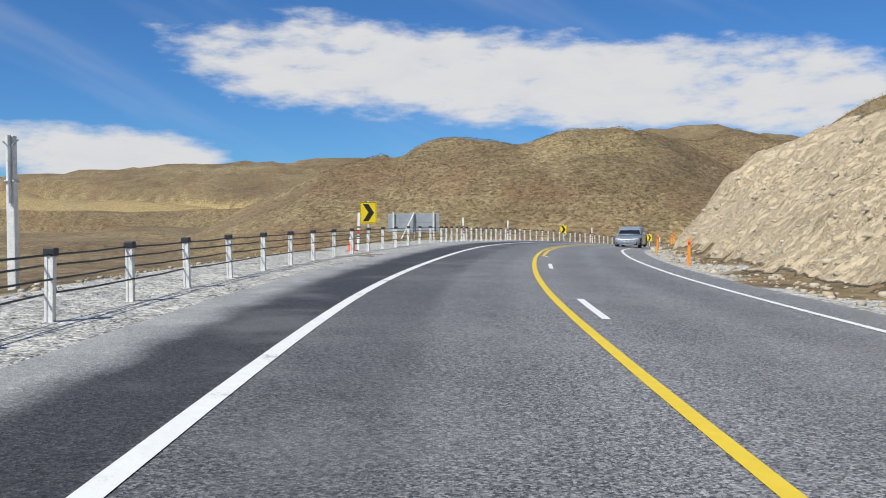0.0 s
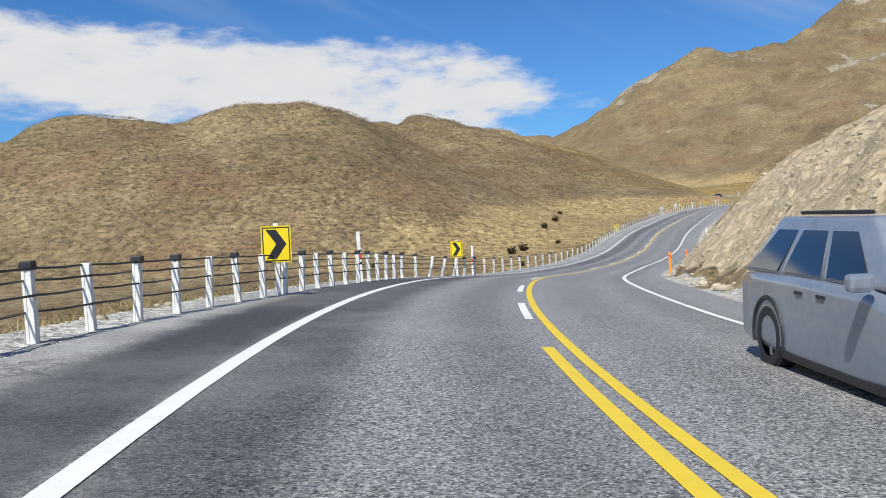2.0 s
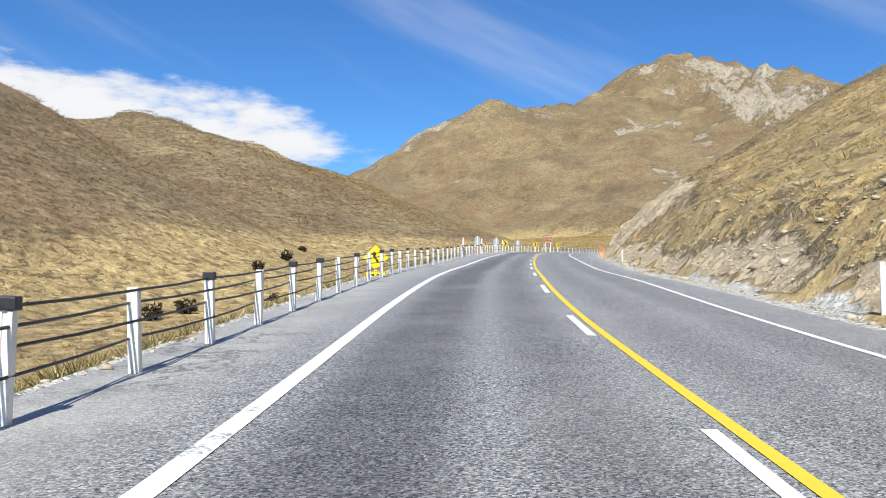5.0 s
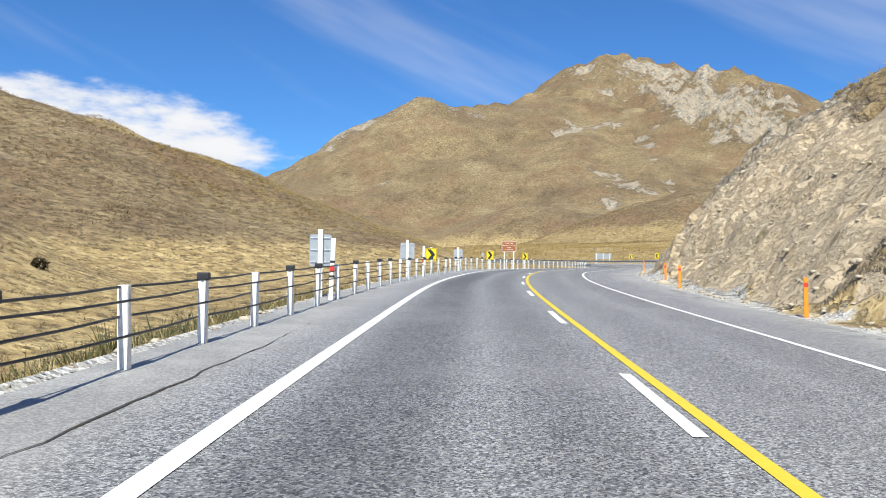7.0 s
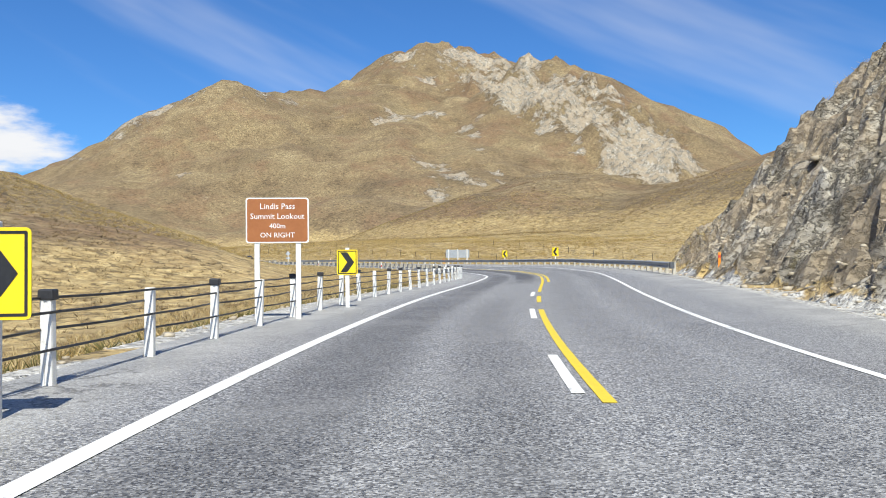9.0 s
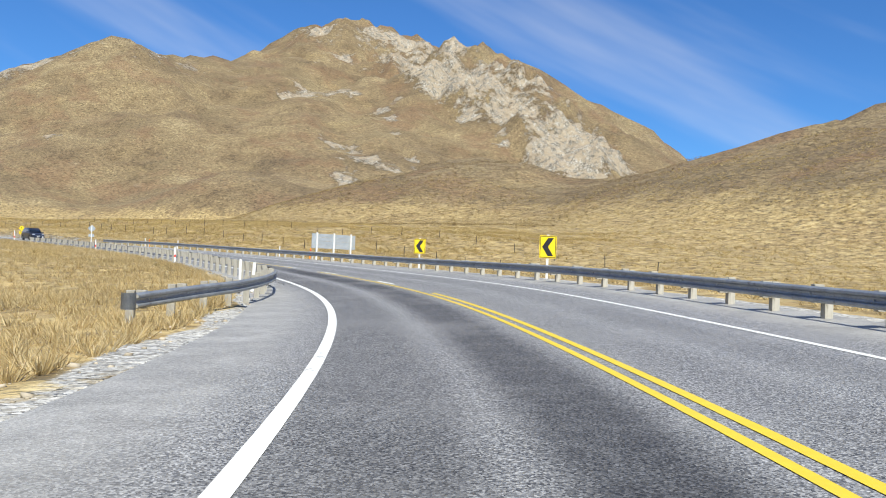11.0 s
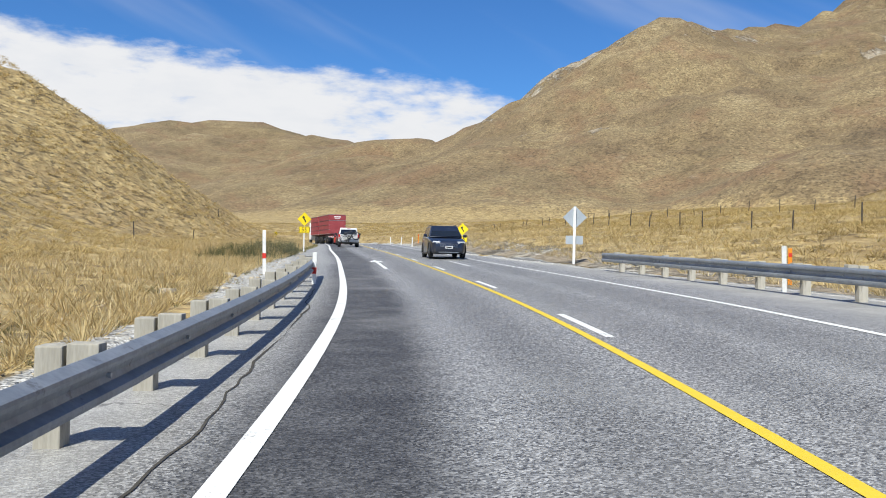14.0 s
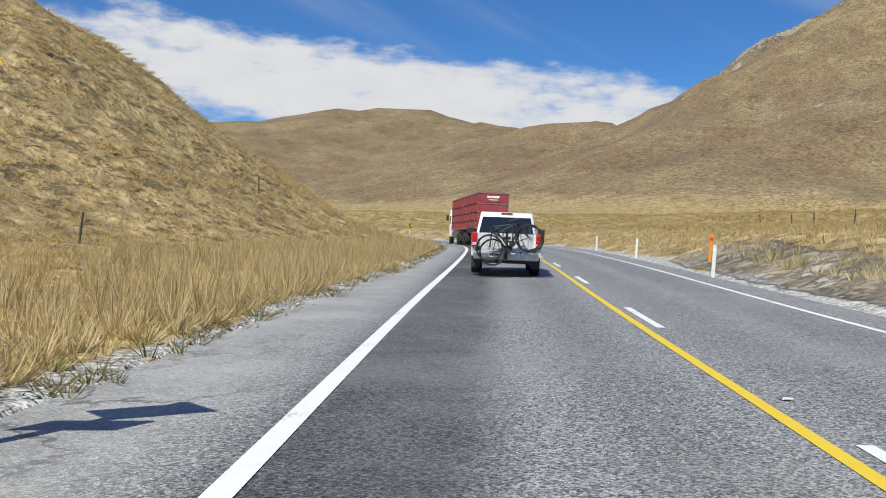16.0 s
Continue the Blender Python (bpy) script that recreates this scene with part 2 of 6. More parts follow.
def line_material(name, colour, worn):
    m, nodes, links, bsdf = shader(name, .65)
    fine = noise_of(nodes, links, 26, 4, .75)
    gone = smooth(nodes, links, maths(nodes, links, "MULTIPLY_ADD", noise_of(nodes, links, 1.1, 5, .6), .6, maths(nodes, links, "MULTIPLY", fine, .4)), worn, worn + .10)
    tone = blend(nodes, links, noise_of(nodes, links, 7, 4, .6), colour, tuple(c * .78 for c in colour))
    links.new(blend(nodes, links, gone, tone, (.2, .2, .2)), bsdf.inputs["Base Color"])
    bumped(nodes, links, bsdf, fine, .4, .006)
    return m


def ground_material():
    m, nodes, links, bsdf = shader("tussock_land", .95)
    att = nodes.new("ShaderNodeVertexColor")
    att.layer_name = "mask"
    sp = nodes.new("ShaderNodeSeparateColor")
    links.new(att.outputs[0], sp.inputs[0])
    rock, gravel, gold = sp.outputs[0], sp.outputs[1], sp.outputs[2]
    tc = nodes.new("ShaderNodeTexCoord")

    def cells(scale):
        v, mp = nodes.new("ShaderNodeTexVoronoi"), nodes.new("ShaderNodeMapping")
        mp.inputs["Scale"].default_value = (1, 1, .55)
        links.new(tc.outputs["Object"], mp.inputs[0])
        wob = blend(nodes, links, .12 / scale ** .5, mp.outputs[0], noise_colour)
        links.new(wob, v.inputs["Vector"])
        v.inputs["Scale"].default_value = scale
        sep = nodes.new("ShaderNodeSeparateColor")
        links.new(v.outputs["Color"], sep.inputs[0])
        return v.outputs["Distance"], sep.outputs[0]

    nz = nodes.new("ShaderNodeTexNoise")
    links.new(tc.outputs["Object"], nz.inputs["Vector"])
    nz.inputs["Scale"].default_value = .9
    noise_colour = nz.outputs["Color"]
    big, mid, small, tiny = (noise_of(nodes, links, k, d, r) for k, d, r in ((.012, 6, .6), (.09, 9, .74), (.7, 6, .70), (5.5, 5, .7)))
    d1, c1 = cells(.95)
    d2, c2 = cells(2.5)
    tuft = maths(nodes, links, "MULTIPLY_ADD", c2, .4, maths(nodes, links, "MULTIPLY", c1, .6))
    patchy = noise_of(nodes, links, .020, 9, .70)
    mixed_tone = maths(nodes, links, "MULTIPLY_ADD", small, .22, maths(nodes, links, "MULTIPLY_ADD", mid, .28, maths(nodes, links, "MULTIPLY_ADD", patchy, .42, maths(nodes, links, "MULTIPLY", tuft, .08))))
    brown = ramp_of(nodes, links, mixed_tone, [(.36, (.096, .064, .032)), (.44, (.206, .145, .073)), (.50, (.294, .211, .107)), (.56, (.390, .298, .152)), (.66, (.55, .44, .25))])
    golden = ramp_of(nodes, links, maths(nodes, links, "MULTIPLY_ADD", tiny, .35, maths(nodes, links, "MULTIPLY_ADD", small, .45, maths(nodes, links, "MULTIPLY", tuft, .2))),
                     [(.30, (.19, .125, .052)), (.44, (.42, .298, .124)), (.56, (.61, .46, .21)), (.72, (.75, .605, .33))])
    wet = smooth(nodes, links, maths(nodes, links, "ADD", gold, maths(nodes, links, "MULTIPLY_ADD", mid, 1.3, -.65)), .25, .75)
    grass = blend(nodes, links, wet, brown, golden)
    dry = maths(nodes, links, "SUBTRACT", 1.0, maths(nodes, links, "MULTIPLY", wet, .7))
    green = smooth(nodes, links, noise_of(nodes, links, .016, 7, .68, (1, 1.3, 1)), .50, .62)
    grass = blend(nodes, links, maths(nodes, links, "MULTIPLY", maths(nodes, links, "MULTIPLY", green, dry), .28), grass, (.215, .170, .085))
    rust = smooth(nodes, links, noise_of(nodes, links, .024, 7, .70, (1.3, 1, 1)), .49, .62)
    grass = blend(nodes, links, maths(nodes, links, "MULTIPLY", maths(nodes, links, "MULTIPLY", rust, dry), .60), grass, (.272, .158, .082))
    sunny = smooth(nodes, links, noise_of(nodes, links, .030, 8, .72, (.8, 1.1, 2)), .55, .66)
    grass = blend(nodes, links, maths(nodes, links, "MULTIPLY", sunny, .32), grass, (.47, .35, .16))
    bare = smooth(nodes, links, maths(nodes, links, "MULTIPLY_ADD", big, .4, maths(nodes, links, "MULTIPLY", noise_of(nodes, links, .05, 7, .72), .6)), .59, .65)
    grass = blend(nodes, links, maths(nodes, links, "MULTIPLY", bare, .4), grass, (.40, .33, .225))
    # sheep tracks and rows of tussock that follow the slope
    rows_ = smooth(nodes, links, noise_of(nodes, links, .75, 6, .68, (.42, .42, 2.6)), .50, .63)
    grass = blend(nodes, links, maths(nodes, links, "MULTIPLY", maths(nodes, links, "MULTIPLY", rows_, dry), .66), grass, blend(nodes, links, 1.0, grass, (.46, .44, .42), "MULTIPLY"))
    pale = smooth(nodes, links, noise_of(nodes, links, .33, 6, .70, (.5, .5, 3.0)), .57, .68)
    grass = blend(nodes, links, maths(nodes, links, "MULTIPLY", maths(nodes, links, "MULTIPLY", pale, dry), .30), grass, (.44, .36, .21))
    specks = smooth(nodes, links, noise_of(nodes, links, 1.05, 4, .68, (.8, .8, 1.9)), .555, .585)
    # dark gaps between the tufts, with tussock shade put into the grass colour
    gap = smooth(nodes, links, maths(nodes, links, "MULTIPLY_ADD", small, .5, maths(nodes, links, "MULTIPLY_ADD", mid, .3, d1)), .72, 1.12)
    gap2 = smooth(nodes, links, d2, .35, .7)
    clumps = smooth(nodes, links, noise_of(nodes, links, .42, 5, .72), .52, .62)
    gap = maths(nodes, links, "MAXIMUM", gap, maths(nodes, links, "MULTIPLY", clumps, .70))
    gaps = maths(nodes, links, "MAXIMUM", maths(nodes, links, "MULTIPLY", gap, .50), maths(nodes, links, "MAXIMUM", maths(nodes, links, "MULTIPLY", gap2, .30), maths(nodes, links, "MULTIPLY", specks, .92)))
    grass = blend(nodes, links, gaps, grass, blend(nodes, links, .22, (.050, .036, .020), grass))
    # broken rock: pale faces, dark cracks, earth in between
    layers = noise_of(nodes, links, .8, 9, .74, (1, 1, 2.2))
    d3, c3 = cells(.9)
    crack = smooth(nodes, links, maths(nodes, links, "ABSOLUTE", maths(nodes, links, "SUBTRACT", noise_of(nodes, links, 1.3, 6, .7, (1, 1, 1.8)), .5)), .05, .0)
    stone = ramp_of(nodes, links, maths(nodes, links, "MULTIPLY_ADD", layers, .65, maths(nodes, links, "MULTIPLY", c3, .35)),
                    [(.26, (.23, .205, .155)), (.40, (.41, .365, .285)), (.54, (.54, .49, .395)), (.72, (.66, .61, .51))])
    stone = blend(nodes, links, maths(nodes, links, "MULTIPLY", crack, .75), stone, (.07, .06, .045))
    cleft = smooth(nodes, links, maths(nodes, links, "ABSOLUTE", maths(nodes, links, "SUBTRACT", noise_of(nodes, links, .11, 7, .72, (1, 1, .6)), .5)), .07, .0)
    stone = blend(nodes, links, maths(nodes, links, "MULTIPLY", cleft, .6), stone, (.085, .072, .05))
    gravelly = ramp_of(nodes, links, maths(nodes, links, "MULTIPLY_ADD", tiny, .55, maths(nodes, links, "MULTIPLY", noise_of(nodes, links, .9, 8, .72, (1, 1, .45)), .45)),
                       [(.30, (.32, .23, .14)), (.44, (.51, .395, .25)), (.56, (.62, .495, .33)), (.72, (.75, .64, .46))])
    mottled = blend(nodes, links, maths(nodes, links, "MULTIPLY", smooth(nodes, links, noise_of(nodes, links, .22, 7, .7), .42, .57), .84), stone, blend(nodes, links, small, (.32, .24, .15), (.56, .46, .32)))
    earthy = blend(nodes, links, att.outputs["Alpha"], mottled, gravelly)
    sprigs = smooth(nodes, links, noise_of(nodes, links, .5, 7, .75), .60, .66)
    earthy = blend(nodes, links, maths(nodes, links, "MULTIPLY", sprigs, .7), earthy, (.19, .155, .07))
    rocky = smooth(nodes, links, maths(nodes, links, "ADD", rock, maths(nodes, links, "MULTIPLY_ADD", noise_of(nodes, links, .13, 8, .76), 2.2, -1.1)), .42, .62)
    col = blend(nodes, links, rocky, grass, earthy)
    pebbles = nodes.new("ShaderNodeTexVoronoi")
    links.new(tc.outputs["Object"], pebbles.inputs["Vector"])
    pebbles.inputs["Scale"].default_value = 17
    pc = nodes.new("ShaderNodeSeparateColor")
    links.new(pebbles.outputs["Color"], pc.inputs[0])
    grit = ramp_of(nodes, links, maths(nodes, links, "MULTIPLY_ADD", pc.outputs[0], .5, maths(nodes, links, "MULTIPLY", tiny, .5)),
                   [(.2, (.17, .16, .14)), (.45, (.40, .385, .35)), (.8, (.66, .645, .61))])
    stony = smooth(nodes, links, maths(nodes, links, "ADD", gravel, maths(nodes, links, "MULTIPLY_ADD", small, 1.0, -.5)), .4, .6)
    col = blend(nodes, links, stony, col, grit)
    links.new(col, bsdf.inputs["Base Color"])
    h = maths(nodes, links, "ADD", maths(nodes, links, "MULTIPLY", small, .7), maths(nodes, links, "MULTIPLY", gaps, -.8))
    h = maths(nodes, links, "ADD", h, maths(nodes, links, "MULTIPLY", maths(nodes, links, "MULTIPLY", noise_of(nodes, links, .11, 8, .72), maths(nodes, links, "SUBTRACT", 1.0, rocky)), 6.0))
    h = maths(nodes, links, "ADD", h, maths(nodes, links, "MULTIPLY", maths(nodes, links, "SUBTRACT", maths(nodes, links, "MULTIPLY", layers, 1.3), maths(nodes, links, "MULTIPLY", crack, .5)), maths(nodes, links, "MULTIPLY", rocky, maths(nodes, links, "MULTIPLY_ADD", att.outputs["Alpha"], -.6, 1.0))))
    h = maths(nodes, links, "ADD", h, maths(nodes, links, "MULTIPLY", tiny, .15))
    bumped(nodes, links, bsdf, h, .9, .24)
    return m

# ---- plan: the road's centre line, every 15 m ----
ROAD_X = [1.84, 1.76, 1.99, 3.23, 5.29, 8.58, 13.42, 19.79, 27.35, 36.01, 45.15, 54.50, 63.52, 72.88, 82.52, 92.30, 102.33, 112.26, 122.30, 132.77, 144.15, 155.86, 167.82, 179.75, 191.54, 202.66, 212.43, 221.07, 228.62, 234.81, 239.72, 243.68, 247.43, 250.95, 254.62, 258.40, 262.07, 265.49, 268.08, 268.74, 266.69, 261.43, 253.48, 243.04, 230.82, 217.80, 204.59, 191.27]
ROAD_Y = [-15.00, -0.00, 14.60, 29.22, 43.32, 57.17, 70.37, 82.67, 94.09, 105.42, 116.70, 128.23, 140.03, 151.63, 163.06, 174.37, 185.65, 196.57, 206.77, 216.03, 224.50, 232.24, 239.67, 247.42, 256.02, 266.05, 277.97, 291.28, 305.55, 320.02, 333.96, 347.91, 361.77, 375.61, 390.17, 404.65, 419.23, 433.84, 448.67, 463.71, 478.55, 492.67, 505.36, 516.15, 524.92, 532.40, 539.47, 546.45]
ROAD_Z = [-1.684, -1.532, -1.449, -1.460, -1.443, -1.581, -1.831, -2.346, -3.140, -3.743, -4.080, -3.955, -3.528, -2.991, -2.622, -2.153, -1.705, -1.273, -0.886, -0.524, -0.290, -0.010, 0.234, 0.484, 0.668, 0.937, 1.241, 1.586, 1.933, 2.295, 2.620, 2.922, 3.197, 3.489, 3.738, 3.995, 4.222, 4.404, 4.507, 4.574, 4.590, 4.584, 4.560, 4.512, 4.469, 4.431, 4.395, 4.360]
ROAD_BANK = [-0.0107, -0.0117, -0.0253, -0.0417, -0.0479, -0.0514, -0.0498, -0.0335, -0.0100, 0.0037, 0.0041, 0.0029, 0.0025, -0.0019, -0.0076, -0.0119, -0.0169, -0.0210, -0.0144, -0.0128, -0.0120, 0.0017, 0.0127, 0.0277, 0.0469, 0.0600, 0.0524, 0.0423, 0.0349, 0.0264, 0.0220, 0.0194, 0.0217, 0.0306, 0.0313, 0.0325, 0.0329, 0.0339, 0.0343, 0.0334, 0.0333, 0.0332, 0.0321, 0.0320, 0.0310, 0.0310, 0.0310, 0.0300]

def spline(values, at):
    """A natural cubic through values at 0, 1, 2 ..."""
    values, n = np.asarray(values, float), len(values)
    a, b = np.eye(n), np.zeros((n, n))
    for i in range(1, n - 1):
        a[i, i - 1:i + 2], b[i, i - 1:i + 2] = (1, 4, 1), (6, -12, 6)
    m = np.linalg.solve(a, b @ values)
    k = np.clip(at.astype(int), 0, n - 2)
    w = at - k
    return (values[k] * (1 - w) + values[k + 1] * w
            + ((1 - w) ** 3 - (1 - w)) / 6 * m[k] + (w ** 3 - w) / 6 * m[k + 1])


_at = np.linspace(0, len(ROAD_X) - 1, 1600)
RX, RY, RZ, RBANK = (spline(v, _at) for v in (ROAD_X, ROAD_Y, ROAD_Z, ROAD_BANK))
RS = np.concatenate([[0], np.cumsum(np.hypot(np.diff(RX), np.diff(RY)))])
DX, DY = np.gradient(RX), np.gradient(RY)
_l = np.hypot(DX, DY)
DX, DY = DX / _l, DY / _l
LENGTH = RS[-1]


def along(s, table):
    """A value given along the road as pairs of station and value."""
    return np.interp(s, [p[0] for p in table], [p[1] for p in table])


def station(x, y):
    """Stations and offsets (right of the centre line is positive) of arrays of points."""
    x, y = np.asarray(x, float).ravel(), np.asarray(y, float).ravel()
    s, u = np.empty(len(x)), np.empty(len(x))
    px, py, ps, dx, dy = RX[::4], RY[::4], RS[::4], DX[::4], DY[::4]
    for i in range(0, len(x), 4000):
        ex, ey = x[i:i + 4000, None] - px, y[i:i + 4000, None] - py
        k = np.argmin(ex * ex + ey * ey, axis=1)
        r = np.arange(len(k))
        ex, ey = ex[r, k], ey[r, k]
        s[i:i + 4000] = ps[k] + ex * dx[k] + ey * dy[k]
        u[i:i + 4000] = ex * dy[k] - ey * dx[k]
    return s, u


def place(s, u):
    """World x, y of a station and an offset."""
    cx, cy, dx, dy = (np.interp(s, RS, v) for v in (RX, RY, DX, DY))
    return cx + dy * u, cy - dx * u


def heading(s):
    """Degrees that the road's way at a station lies to the right of +y."""
    return math.degrees(math.atan2(float(np.interp(s, RS, DX)), float(np.interp(s, RS, DY))))


LEFT_LINE = [(0, -3.42), (15, -3.42), (30, -3.42), (44, -3.38), (58, -3.31), (73, -3.28), (87, -3.32), (101, -3.40), (114, -3.43), (129, -3.41), (143, -3.41), (158, -3.43), (173, -3.47), (188, -3.50), (203, -3.50), (218, -3.47), (233, -3.44), (247, -3.42), (262, -3.40), (276, -3.39), (290, -3.40), (304, -3.41), (318, -3.42), (332, -3.42), (347, -3.42), (362, -3.41), (378, -3.38), (393, -3.38), (410, -3.37), (425, -3.36), (440, -3.32), (455, -3.36), (469, -3.42), (483, -3.47), (498, -3.48), (513, -3.48), (528, -3.47), (700, -3.47)]
CENTRE_LINE = [(0, 0), (700, 0)]
RIGHT_LINE = [(0, 3.48), (15, 3.52), (30, 3.56), (44, 3.58), (58, 3.46), (73, 3.26), (87, 2.90), (101, 2.71), (114, 2.69), (129, 2.60), (143, 2.72), (158, 2.97), (173, 3.21), (188, 3.36), (203, 3.35), (218, 3.30), (233, 3.23), (247, 3.06), (262, 2.89), (276, 2.84), (290, 2.97), (304, 3.13), (318, 3.37), (332, 3.56), (347, 3.64), (362, 3.66), (378, 3.61), (393, 3.58), (410, 3.62), (425, 3.66), (440, 3.64), (455, 3.49), (469, 3.37), (483, 3.38), (498, 3.37), (513, 3.41), (528, 3.45), (700, 3.49)]
CROWN = [(0, -0.003), (15, -0.004), (30, -0.004), (44, -0.004), (58, -0.009), (73, -0.014), (87, -0.023), (101, -0.020), (114, -0.010), (129, -0.009), (143, -0.012), (158, -0.019), (173, -0.028), (188, -0.037), (203, -0.043), (218, -0.039), (233, -0.027), (247, -0.018), (262, -0.011), (276, -0.004), (290, 0.003), (304, 0.009), (318, 0.014), (332, 0.018), (347, 0.019), (362, 0.020), (378, 0.015), (393, 0.012), (410, 0.014), (425, 0.017), (440, 0.014), (455, 0.001), (469, -0.010), (483, -0.010), (498, -0.011), (513, -0.008), (528, -0.005), (700, -0.001)]
LEFT_EDGE = [(0, -8.0), (30, -8.6), (60, -8.2), (72, -7.3), (84, -6.4), (98, -5.45), (112, -5.5), (124, -5.5), (160, -5.55), (196, -5.8), (225, -5.8),
             (255, -5.4), (272, -5.4), (284, -5.8), (296, -6.2), (330, -6.2), (366, -5.6), (400, -5.6), (440, -5.8), (452, -6.0), (465, -6.0), (478, -5.6),
             (490, -5.6), (515, -5.0), (560, -5.2), (700, -5.2)]
RIGHT_EDGE = [(0, 4.8), (60, 4.7), (90, 4.4), (112, 4.2), (130, 4.4), (200, 5.2), (235, 5.9), (290, 6.2), (330, 6.6), (360, 6.6), (450, 6.6), (465, 5.6), (480, 4.6), (510, 4.5), (560, 5.2), (700, 5.6)]


def road_z(s, u):
    """The height of the carriageway and its shoulders."""
    bank, u = np.interp(s, RS, RBANK), np.clip(u, -10, 8)
    return np.interp(s, RS, RZ) + u * np.sin(bank) + np.maximum(u, 0) * along(s, CROWN)


# ---- the land ----
def hash_noise(x, y, seed):
    xi, yi = np.floor(x), np.floor(y)
    fx, fy = x - xi, y - yi
    fx, fy = fx * fx * fx * (fx * (fx * 6 - 15) + 10), fy * fy * fy * (fy * (fy * 6 - 15) + 10)

    def corner(a, b):
        h = np.sin(a * 127.1 + b * 311.7 + seed * 74.7) * 43758.5453
        return h - np.floor(h)
    return ((corner(xi, yi) * (1 - fx) + corner(xi + 1, yi) * fx) * (1 - fy)
            + (corner(xi, yi + 1) * (1 - fx) + corner(xi + 1, yi + 1) * fx) * fy) * 2 - 1


def fbm(x, y, size, octaves, seed, gain=0.5):
    total, amp = 0, 1.0
    for k in range(octaves):
        total = total + amp * hash_noise(x / size * 2 ** k + 17 * k, y / size * 2 ** k - 9 * k, seed + k)
        amp *= gain
    return total


def crest(x, y, points, slope, round_off, warp=None):
    """A ridge: its crest runs through points (x, y, z), and its flanks fall away at slope."""
    best = np.full(len(x), -1e9)
    for (ax, ay, az), (bx, by, bz) in zip(points, points[1:]):
        ex, ey = bx - ax, by - ay
        w = np.clip(((x - ax) * ex + (y - ay) * ey) / (ex * ex + ey * ey), 0, 1)
        d = np.hypot(x - ax - w * ex, y - ay - w * ey)
        if warp is not None:
            d = np.maximum(d * (1 + warp), 0)
        z = az + w * (bz - az) - slope * (np.sqrt(d * d + round_off * round_off) - round_off)
        best = np.maximum(best, z)
    return best


def smooth_max(a, b, k):
    h = np.clip(.5 + .5 * (a - b) / k, 0, 1)
    return b + (a - b) * h + k * h * (1 - h)


HILL_A = [(-62, 318, -1), (-40, 304, 16.5), (-15, 298, 28), (4, 294, 31), (22, 284, 30), (49, 272, 30), (62, 290, 29), (80, 340, 31), (93, 388, 37)]
HILL_B = [(30, 420, 32), (93, 392, 36.5), (120, 378, 39), (142, 374, 34.5), (150, 395, 30)]
HILL_C = [(150, 395, 34.8), (160, 425, 20), (171, 460, 22), (206, 500, 14), (225, 535, 9)]
HILL_C_FALL = .61
SPUR_B = [(160, 405, 34), (172, 385, 20), (176, 340, 4), (165, 288, -1)]
PLATEAU = [(-700, 900, 36), (-420, 1000, 62), (-200, 1050, 77), (-60, 1080, 80), (40, 1090, 66)]
MOUNTAIN = [(350, 1010, 68), (430, 930, 80), (470, 890, 84), (500, 865, 98), (530, 840, 122), (560, 826, 146), (591, 812, 166), (620, 806, 158), (700, 810, 172),
            (780, 815, 205), (830, 818, 240), (865, 820, 255), (900, 770, 240), (880, 700, 212), (840, 645, 203), (810, 600, 164), (795, 545, 131),
            (800, 490, 101), (820, 440, 72), (850, 400, 45)]
SHOULDER = [(700, 810, 165), (661, 685, 122), (600, 620, 80), (556, 555, 46), (520, 540, 30)]
SHOULDER_WEST = [(591, 812, 150), (520, 770, 95), (456, 747, 70), (420, 690, 45), (380, 640, 25)]
SHOULDER_SOUTH = [(840, 645, 180), (770, 560, 110), (722, 491, 74), (650, 450, 50)]
FAR_RIDGE = [(60, 1250, 70), (200, 1330, 118), (330, 1380, 148), (405, 1386, 156), (458, 1330, 140), (500, 1230, 116), (470, 1120, 98), (460, 1000, 88), (440, 940, 80)]
NOSE = [(540, 470, 52), (467, 420, 44), (420, 395, 25), (380, 375, 8)]
RIGHT_FAR = [(620, 130, 125), (550, 220, 93), (505, 290, 62), (480, 330, 42), (455, 365, 17)]
CRAGS = [(853, 747, 0), (806, 678, 0), (760, 620, 0), (750, 570, 0), (752, 545, 0), (745, 520, 0), (719, 497, 0), (708, 484, 0)]
SUB_ROCK = [(500, 862, 0), (545, 832, 0), (591, 810, 0), (600, 790, 0)]
PEAK_ROCK = [(780, 806, 0), (825, 796, 0), (870, 790, 0), (868, 755, 0)]
SCARS = ((679, 702, 11), (664, 700, 7), (705, 681, 9), (712, 640, 9), (694, 640, 10), (668, 618, 10), (650, 600, 7), (587, 594, 9), (600, 586, 8), (537, 544, 12), (552, 552, 9), (566, 548, 12),
         (600, 544, 11), (588, 538, 8), (720, 585, 7), (701, 548, 6), (690, 540, 5), (456, 747, 9), (600, 812, 9), (520, 850, 8), (780, 753, 9), (470, 700, 6), (690, 740, 6))
